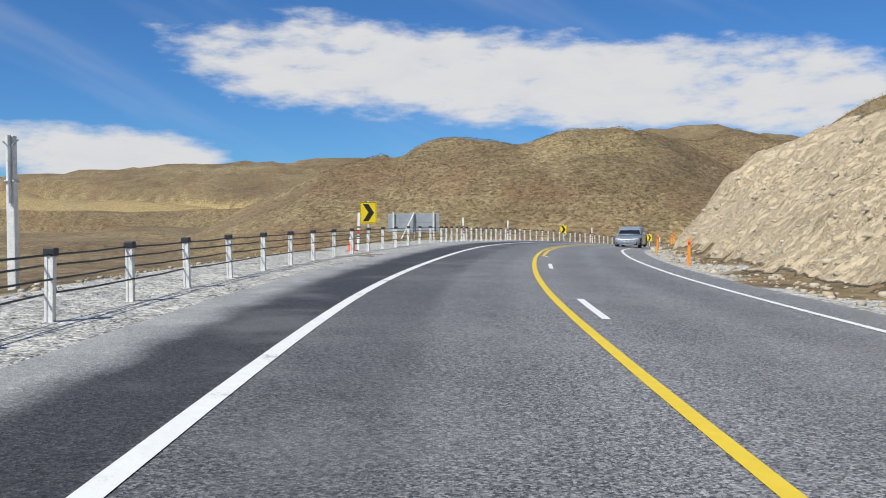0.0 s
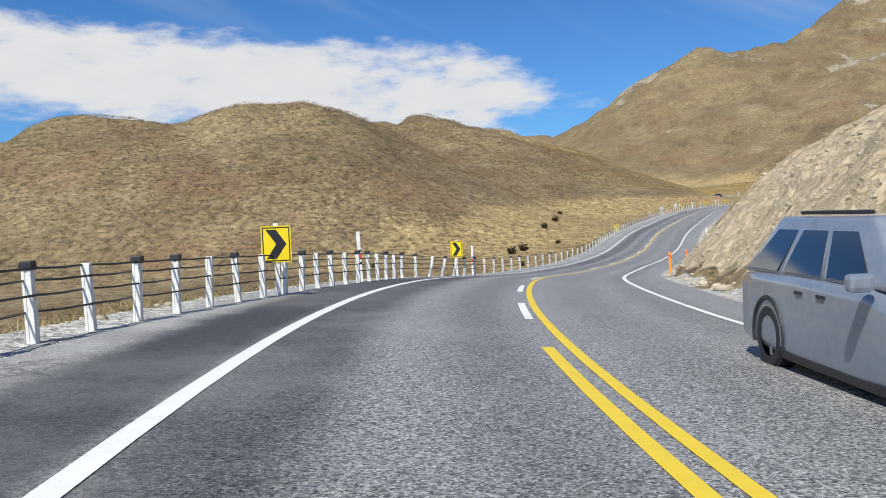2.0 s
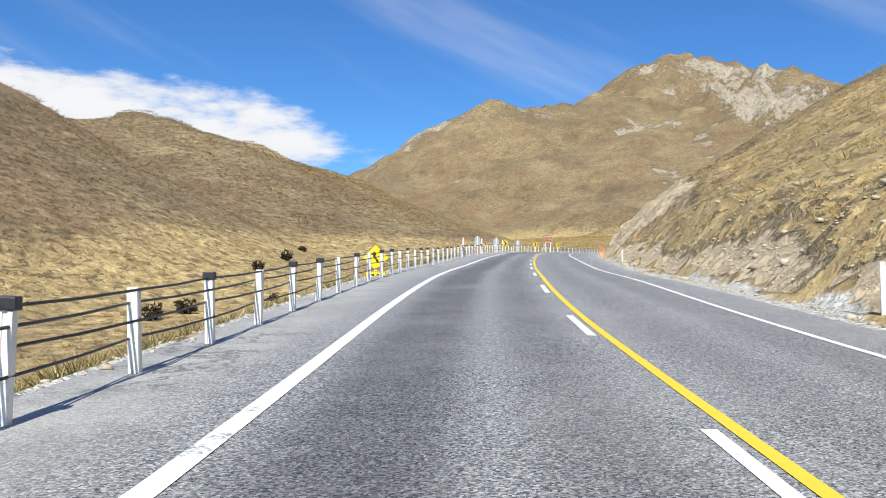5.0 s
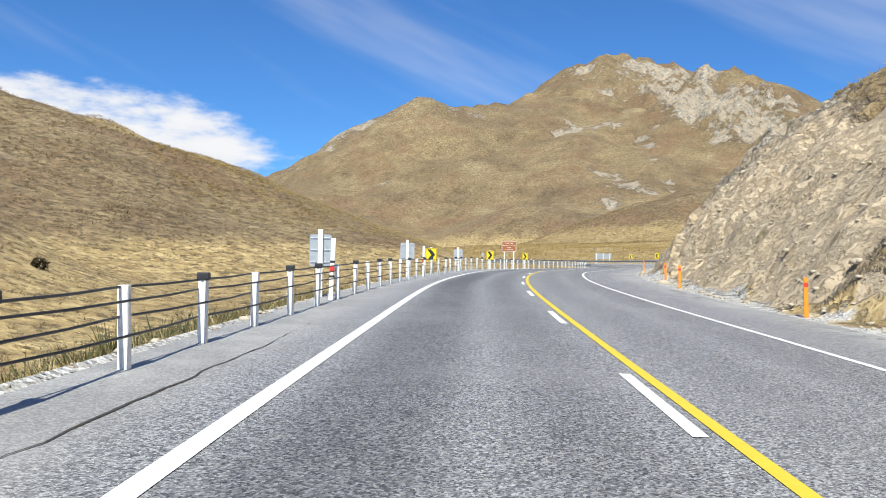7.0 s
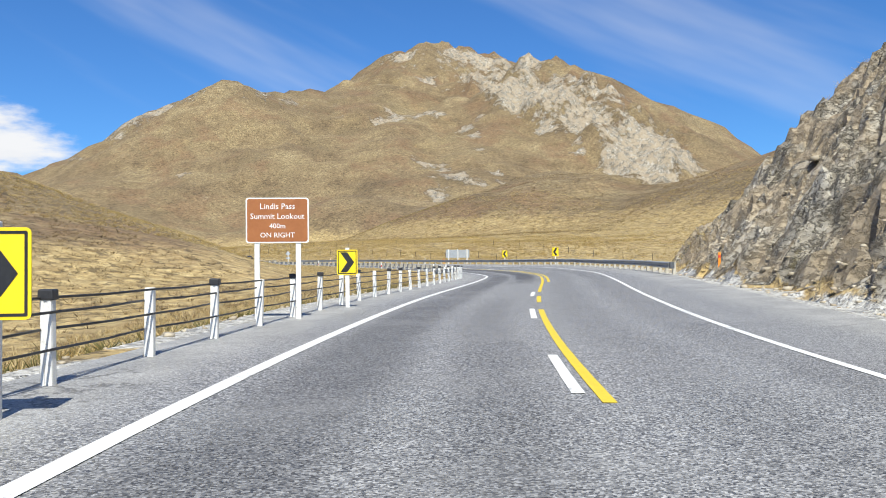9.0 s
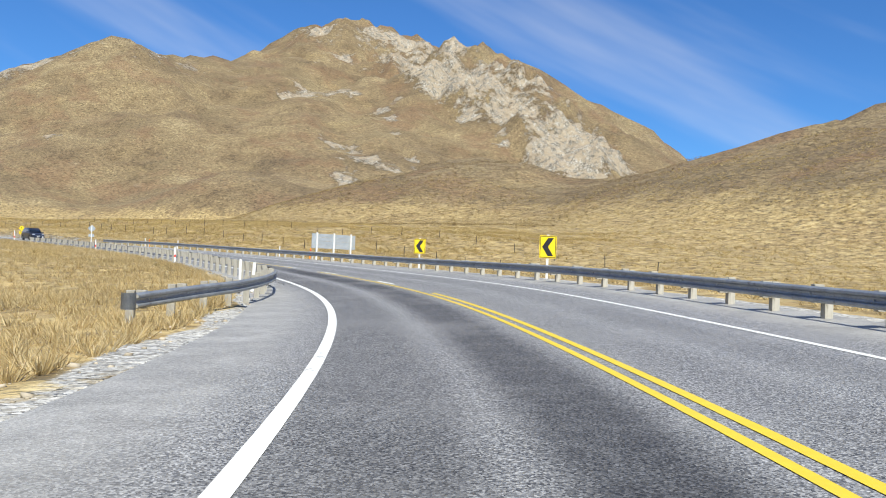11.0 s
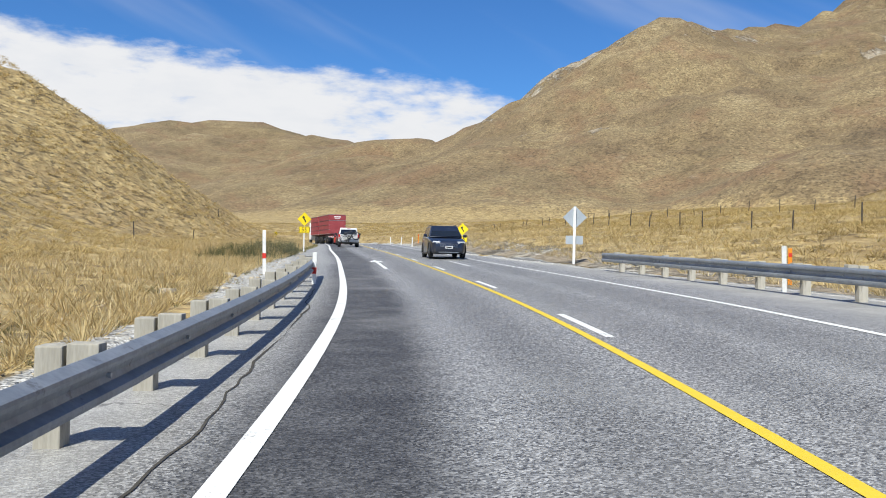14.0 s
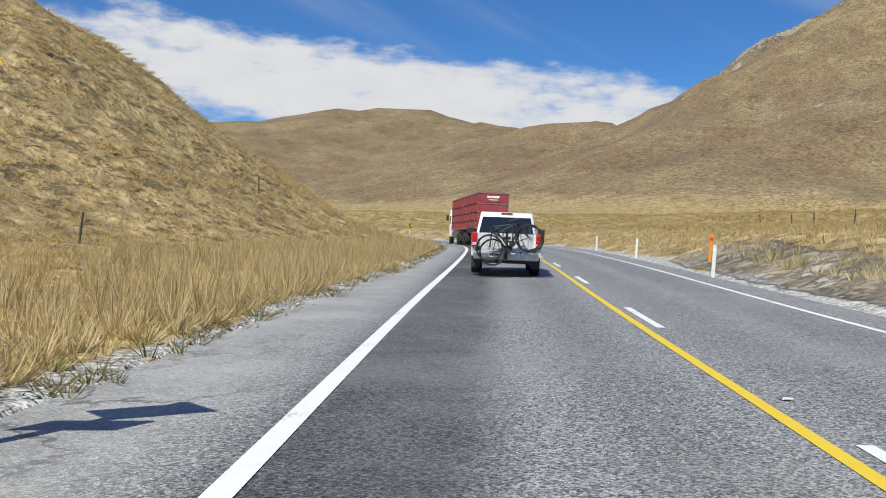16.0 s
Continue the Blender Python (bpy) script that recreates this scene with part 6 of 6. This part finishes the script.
red_car = passenger_car("hatchback_car", "bright red hatchback in the queue behind a truck", car_paint("red_car_paint", (.42, .012, .014), (.52, .02, .02)), 4.05, 1.75, 1.49, .95, .31, .38)
red_car.matrix_basis = on_road(537, LANE)
truck = stock_truck(plain("maroon_crate_paint", (.24, .035, .04), (.34, .06, .065), .5, 0, 1.2, .08, (.42, .17, .16)))
truck.matrix_basis = on_road(561, LANE)
silver_car = passenger_car("sedan_car", "silver saloon coming the other way", car_paint("silver_car_paint", (.20, .23, .28), (.28, .31, .36)), 4.5, 1.78, 1.47, .93, .32, .62)
silver_car.matrix_basis = on_road(80, 2.7, 180)
dark_suv = passenger_car("off_roader_car", "dark blue off-roader coming the other way", car_paint("dark_blue_car_paint", (.010, .016, .034), (.018, .026, .05)), 4.6, 1.86, 1.69, 1.10, .37, .34, True)
dark_suv.matrix_basis = on_road(471.4, 2.1, 180)


# ---- grass, tussock and stones: too many to count, one object of each kind ----
def straw_material(name, stops, rough=.85, thin=True):
    m, nodes, links, bsdf = shader(name, rough)
    geo = nodes.new("ShaderNodeNewGeometry")
    patch = noise_of(nodes, links, .12, 4, .6)
    v = maths(nodes, links, "MULTIPLY_ADD", geo.outputs["Random Per Island"], .55, maths(nodes, links, "MULTIPLY", patch, .5))
    col = ramp_of(nodes, links, v, stops)
    links.new(col, bsdf.inputs["Base Color"])
    if thin:
        through_ = nodes.new("ShaderNodeBsdfTranslucent")
        links.new(col, through_.inputs["Color"])
        mix = nodes.new("ShaderNodeMixShader")
        mix.inputs[0].default_value = .45
        links.new(bsdf.outputs[0], mix.inputs[1])
        links.new(through_.outputs[0], mix.inputs[2])
        links.new(mix.outputs[0], nodes["Material Output"].inputs["Surface"])
    return m


STRAW = straw_material("dry_grass", [(.15, (.26, .185, .08)), (.4, (.50, .37, .165)), (.62, (.67, .53, .27)), (.85, (.78, .66, .41))])
TUSSOCK = straw_material("tussock", [(.15, (.21, .145, .056)), (.4, (.43, .31, .12)), (.62, (.60, .455, .19)), (.85, (.72, .58, .29))])
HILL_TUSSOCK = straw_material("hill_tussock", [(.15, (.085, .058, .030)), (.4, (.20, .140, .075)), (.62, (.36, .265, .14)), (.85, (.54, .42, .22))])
# darker, browner tussock: the shade of the slope's bands put into its colour
SHADE_TONED_TUSSOCK = straw_material("shade_toned_tussock", [(.15, (.13, .082, .030)), (.4, (.25, .165, .060)), (.62, (.38, .26, .095)), (.85, (.52, .38, .16))])
WEED = straw_material("green_weed", [(.15, (.085, .085, .03)), (.45, (.17, .16, .06)), (.7, (.29, .24, .09)), (.9, (.38, .32, .14))])
GREEN_WEED = straw_material("dark_green_weed", [(.15, (.055, .065, .026)), (.45, (.11, .12, .05)), (.7, (.19, .18, .075)), (.9, (.34, .29, .13))])
STONE = straw_material("broken_stone", [(.15, (.28, .235, .165)), (.45, (.42, .36, .265)), (.7, (.54, .475, .37)), (.9, (.38, .26, .15))], .9, False)


def tufts(name, x, y, tall, wide, blades, material, label, category, seed, sink=.05):
    """Clumps of tapered blades that lean outwards, joined."""
    rng = np.random.default_rng(seed)
    n = len(x)
    z = land(x, y)[0]
    reps = np.repeat(np.arange(n), blades)
    k = len(reps)
    h = np.repeat(tall * rng.uniform(.55, 1.25, n), blades) * rng.uniform(.6, 1.1, k)
    w = np.repeat(wide * rng.uniform(.7, 1.3, n), blades)
    a, out = rng.uniform(0, 2 * np.pi, k), rng.uniform(.05, .5, k)
    bx, by, bz = x[reps] + np.cos(a) * out * w * .5, y[reps] + np.sin(a) * out * w * .5, z[reps] - sink
    lean = rng.uniform(.3, 1.25, k) * w * .85
    tx, ty = bx + np.cos(a) * lean + rng.normal(0, .05, k), by + np.sin(a) * lean + rng.normal(0, .05, k)
    tz = bz + h
    t = rng.uniform(0, np.pi, k)
    hw = rng.uniform(.5, 1.2, k) * (.006 + .030 * w)
    ex, ey = np.cos(t) * hw, np.sin(t) * hw
    v = np.empty((k, 3, 3))
    v[:, 0] = np.stack([bx - ex, by - ey, bz], 1)
    v[:, 1] = np.stack([bx + ex, by + ey, bz], 1)
    v[:, 2] = np.stack([tx, ty, tz], 1)
    me = bpy.data.meshes.new(name)
    me.vertices.add(k * 3)
    me.vertices.foreach_set("co", v.ravel())
    me.loops.add(k * 3)
    me.loops.foreach_set("vertex_index", np.arange(k * 3, dtype=np.int32))
    me.polygons.add(k)
    me.polygons.foreach_set("loop_start", (np.arange(k) * 3).astype(np.int32))
    me.update(calc_edges=True)
    me.materials.append(material)
    return tagged(new(name, me), label, category, kind="stuff")


def strip_spots(n, s0, s1, near, far, side, seed, power=1.6):
    """Random spots beside the road: from near to far metres outside its edge."""
    rng = np.random.default_rng(seed)
    s = rng.uniform(s0, s1, n)
    d = near + (far - near) * rng.uniform(0, 1, n) ** power
    edge = along(s, LEFT_EDGE if side < 0 else RIGHT_EDGE)
    x, y = place(s, edge + side * d)
    s2, u2 = station(x, y)
    ok = np.abs(u2 - (edge + side * d)) < 1.0
    return x[ok], y[ok]


tufts("roadside_grass", *strip_spots(17000, 338, 600, .4, 15, -1, 11, 1.6), .30, .30, 18, STRAW, "tall dry straw-coloured grass along the verge", "grass", 101)
tufts("roadside_grass", *strip_spots(13000, 60, 338, .6, 12, -1, 12, 1.5), .28, .32, 14, STRAW, "tall dry straw-coloured grass along the verge", "grass", 102)
tufts("roadside_grass", *strip_spots(8000, 330, 600, 1.2, 16, 1, 13, 1.3), .36, .34, 13, STRAW, "tall dry straw-coloured grass along the verge", "grass", 103)
tufts("roadside_weeds", *strip_spots(3000, 60, 330, .3, 4.5, -1, 14, 1.4), .26, .34, 14, WEED, "low green weeds at the gravel's edge", "weeds", 104)
tufts("roadside_weeds", *strip_spots(130, 467, 481, .5, 4.0, -1, 15, 1.0), .66, .42, 24, GREEN_WEED, "tall green and brown weeds at the gravel's edge", "weeds", 105)
tufts("roadside_weeds", *strip_spots(520, 206, 246, .7, 4.2, -1, 17, 1.0), .50, .40, 20, GREEN_WEED, "tall dark green weeds behind the barrier", "weeds", 111)
tufts("roadside_weeds", *strip_spots(900, 380, 560, .1, 2.0, -1, 16, 1.0), .18, .26, 14, WEED, "low green weeds at the gravel's edge", "weeds", 106)


def leafy_weeds(name, x, y, tall, material, label, seed):
    """Upright weeds: bundles of thin stems with many small leaves, joined."""
    rng = np.random.default_rng(seed)
    n, stems, leaves = len(x), 5, 16
    z = land(x, y)[0]
    k = n * stems
    p = np.repeat(np.stack([x, y, z], 1), stems, 0) + np.column_stack([rng.normal(0, .10, (k, 2)), np.full(k, -.04)])
    h = np.repeat(tall * rng.uniform(.6, 1.2, n), stems) * rng.uniform(.6, 1.1, k)
    lean = rng.normal(0, .16, (k, 2)) * h[:, None]
    top = p + np.column_stack([lean, h])
    w = rng.uniform(0, np.pi, k)
    side = np.column_stack([np.cos(w), np.sin(w), np.zeros(k)]) * .010
    tri = [np.stack([p - side, p + side, top], 1)]
    f = rng.uniform(.15, 1.0, (k, leaves))
    c = (p[:, None] + (top - p)[:, None] * f[..., None]).reshape(-1, 3)
    a = rng.uniform(0, 2 * np.pi, len(c))
    size = np.repeat(h, leaves) * rng.uniform(.05, .13, len(c)) * (1.25 - .7 * f.ravel())
    out = np.column_stack([np.cos(a), np.sin(a), rng.uniform(-.1, .9, len(c))]) * size[:, None]
    across = np.column_stack([-np.sin(a), np.cos(a), rng.uniform(-.4, .4, len(c))]) * size[:, None] * .30
    mid = c + out * .5
    tri += [np.stack([c, mid + across, c + out], 1), np.stack([c, c + out, mid - across], 1)]
    v = np.concatenate(tri)
    me = bpy.data.meshes.new(name)
    me.vertices.add(len(v) * 3)
    me.vertices.foreach_set("co", v.ravel())
    me.loops.add(len(v) * 3)
    me.loops.foreach_set("vertex_index", np.arange(len(v) * 3, dtype=np.int32))
    me.polygons.add(len(v))
    me.polygons.foreach_set("loop_start", (np.arange(len(v)) * 3).astype(np.int32))
    me.update(calc_edges=True)
    me.materials.append(material)
    return tagged(new(name, me), label, "weeds", kind="stuff")


LEAFY = straw_material("grey_green_leaf", [(.15, (.07, .08, .045)), (.45, (.14, .15, .08)), (.7, (.22, .21, .115)), (.9, (.36, .31, .18))])
leafy_weeds("tall_weeds", *strip_spots(190, 471.5, 483, .15, 2.6, -1, 41, 1.2), .85, LEAFY, "tall leafy grey-green weeds at the gravel's edge", 42)
leafy_weeds("tall_weeds", *strip_spots(26, 459, 471, .3, 2.2, -1, 43, 1.2), .60, LEAFY, "scattered thistles at the gravel's edge", 44)
leafy_weeds("tall_weeds", *strip_spots(260, 200, 240, .5, 3.6, -1, 45, 1.2), .55, LEAFY, "dark green weeds behind the barrier", 46)
leafy_weeds("tall_weeds", *strip_spots(60, 366, 372, -1.2, .6, -1, 47, 1.0), .18, LEAFY, "low green weeds under the guard rail", 48)


def field_spots(n, x0, x1, y0, y1, seed, keep):
    rng = np.random.default_rng(seed)
    x, y = rng.uniform(x0, x1, n), rng.uniform(y0, y1, n)
    z, rock, gravel, d, s, u = land(x, y)
    ok = keep(x, y, z, rock, d, s, u) & (d > 2.5) & (rock < .5)
    return x[ok], y[ok]


tufts("tussock_grass", *field_spots(60000, 150, 330, 300, 560, 21, lambda x, y, z, r, d, s, u: (d > 6) & (d < 75)), .30, .66, 20, TUSSOCK,
      "golden tussock clumps over the flats and slopes", "tussock", 107)
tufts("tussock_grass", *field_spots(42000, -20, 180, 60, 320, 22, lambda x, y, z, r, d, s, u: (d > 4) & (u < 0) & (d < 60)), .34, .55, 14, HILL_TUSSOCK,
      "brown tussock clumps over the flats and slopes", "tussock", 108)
tufts("tussock_grass", *field_spots(44000, 0, 230, 20, 270, 23, lambda x, y, z, r, d, s, u: (d > 2.8) & (u > 0) & (d < 40)), .34, .55, 14, TUSSOCK,
      "golden tussock clumps above the cut bank", "tussock", 109)
tufts("tussock_grass", *field_spots(30000, 230, 420, 230, 480, 24, lambda x, y, z, r, d, s, u: (d >= 14) & (u > 0)), .40, .70, 12, TUSSOCK,
      "golden tussock clumps over the flats and slopes", "tussock", 110)


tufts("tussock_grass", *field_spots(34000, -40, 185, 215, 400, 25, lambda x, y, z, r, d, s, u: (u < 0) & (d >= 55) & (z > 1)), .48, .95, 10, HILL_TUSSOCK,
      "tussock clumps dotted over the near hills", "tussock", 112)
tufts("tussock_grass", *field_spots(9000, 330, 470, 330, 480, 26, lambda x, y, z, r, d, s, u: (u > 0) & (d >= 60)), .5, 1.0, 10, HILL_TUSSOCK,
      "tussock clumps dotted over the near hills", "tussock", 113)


tufts("tussock_grass", *field_spots(13000, 150, 275, 470, 600, 27, lambda x, y, z, r, d, s, u: (u < 0) & (d > 9) & (d < 70) & (fbm(x, y, 16, 3, 97) + .5 * fbm(x, y, 5, 2, 98) > .10)), .34, .62, 20, SHADE_TONED_TUSSOCK,
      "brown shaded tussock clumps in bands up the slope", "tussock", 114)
tufts("roadside_weeds", *strip_spots(420, 484, 560, -.3, 1.1, -1, 18, 1.0), .20, .30, 18, WEED, "low green weeds at the gravel's edge", "weeds", 115)
tufts("roadside_grass", *strip_spots(2600, 470, 560, .7, 6, -1, 19, 1.2), .62, .26, 12, STRAW, "tall pale seeding grass along the verge", "grass", 116)


def stones(name, x, y, size, seed, label):
    """Angular broken stones, joined."""
    rng = np.random.default_rng(seed)
    n = len(x)
    z = land(x, y)[0]
    base = np.array([(1, 0, -.3), (-.5, .87, -.3), (-.5, -.87, -.3), (.5, .5, .6), (-.7, .1, .55), (.2, -.75, .5)])
    tri = np.array([(0, 2, 1), (0, 1, 3), (1, 4, 3), (1, 2, 4), (2, 5, 4), (2, 0, 5), (0, 3, 5), (3, 4, 5)])
    a = rng.uniform(0, 2 * np.pi, n)
    sc = size * rng.lognormal(0, .55, n)
    v = base[None] * (1 + rng.uniform(-.35, .35, (n, 6, 3))) * sc[:, None, None] * np.array([1, .8, .65])
    c, s_ = np.cos(a)[:, None], np.sin(a)[:, None]
    v = np.stack([v[..., 0] * c - v[..., 1] * s_ + x[:, None], v[..., 0] * s_ + v[..., 1] * c + y[:, None], v[..., 2] + z[:, None] + sc[:, None] * .1], -1)
    f = (tri[None] + (np.arange(n) * 6)[:, None, None]).reshape(-1, 3)
    me = bpy.data.meshes.new(name)
    me.vertices.add(n * 6)
    me.vertices.foreach_set("co", v.ravel())
    me.loops.add(f.size)
    me.loops.foreach_set("vertex_index", f.ravel().astype(np.int32))
    me.polygons.add(len(f))
    me.polygons.foreach_set("loop_start", (np.arange(len(f)) * 3).astype(np.int32))
    me.update(calc_edges=True)
    me.materials.append(STONE)
    return tagged(new(name, me), label, "stones", kind="stuff")


stones("fallen_stones", *strip_spots(9000, 20, 345, .2, 6.0, 1, 31, 1.4), .055, 32, "broken pale stones fallen from the cut bank")
stones("bank_stones", *strip_spots(3600, 20, 270, 1.0, 12, 1, 33, 1.0), .045, 34, "blocky pale rocks in the cut bank")
stones("verge_stones", *strip_spots(5000, 20, 600, -.3, 1.6, -1, 35, 1.0), .035, 36, "loose pale stones on the gravel verge")


# ---- dark shrubs and old fence posts on the flats ----
def shrub(x, y, size):
    sh = thing("shrub", "small dark shrub standing alone in dry grass", "shrub", "shrubs on the flats")
    rng = np.random.default_rng(int(x * 7 + y))
    bm = bmesh.new()
    for k in range(5):
        a = k * 1.257
        rod(bm, (0, 0, -.1), (.3 * size * math.cos(a), .3 * size * math.sin(a), .5 * size), .03, 5, .01)
    part("stems", bm, TIMBER, sh)
    bm = bmesh.new()
    for k in range(150):
        d = Vector(rng.normal(0, 1, 3))
        d.normalize()
        c = Vector((d.x * .5, d.y * .5, .45 + d.z * .36)) * size * float(rng.uniform(.6, 1.08))
        r = size * .09
        q = [c + Vector(rng.normal(0, r, 3)) for _ in range(4)]
        bm.faces.new([bm.verts.new(p) for p in q[:3]])
        bm.faces.new([bm.verts.new(p) for p in q[1:]])
    part("leaves", bm, DARK_LEAF, sh)
    sh.matrix_basis = pose(x, y, ground(x, y), 0, 0, 40 * x)


DARK_LEAF = straw_material("dark_shrub_leaf", [(.2, (.025, .022, .012)), (.6, (.06, .045, .02)), (.9, (.12, .08, .03))])
for x, y, size in ((73.8, 198, 1.5), (77.2, 200, 1.6), (58, 185, 1.0), (92, 220, 1.3), (100, 230, 1.5), (66, 178, .8), (88, 207, .9), (48, 196, .9), (110, 246, 1.1)):
    shrub(x, y, size)


DARK_WOOD = plain("dark_weathered_wood", (.05, .042, .033), (.10, .085, .068), .9, 0, 9, .3, (.16, .145, .12), 0, (1, 1, .2))


def fence_post():
    ob = thing("fence_post", "thin dark wooden fence post in dry grass", "fence post", "old fence posts")
    bm = bmesh.new()
    rod(bm, (0, 0, -.3), (0, 0, 1.15), .045, 7, .038)
    part("stake", bm, DARK_WOOD, ob)
    bm = bmesh.new()
    rod(bm, (0, -.06, .95), (0, .06, .95), .008, 5)
    part("staple", bm, GALVANISED, ob)
    return ob


first_post = None
for side, s0, s1, off, step in ((1, 395, 560, 16, 5.0), (1, 400, 560, 34, 6.5), (-1, 435, 540, 11.5, 26)):
    for s in np.arange(s0, s1, step):
        u = float(along(s, RIGHT_EDGE if side > 0 else LEFT_EDGE)) + side * (off + random.uniform(-.4, .4))
        m = on_road(s, u) @ pose(0, 0, 0, random.uniform(-4, 4), random.uniform(-4, 4), 0)
        if first_post is None:
            first_post = fence_post()
            first_post.matrix_basis = m
        else:
            copy_thing(first_post, m)
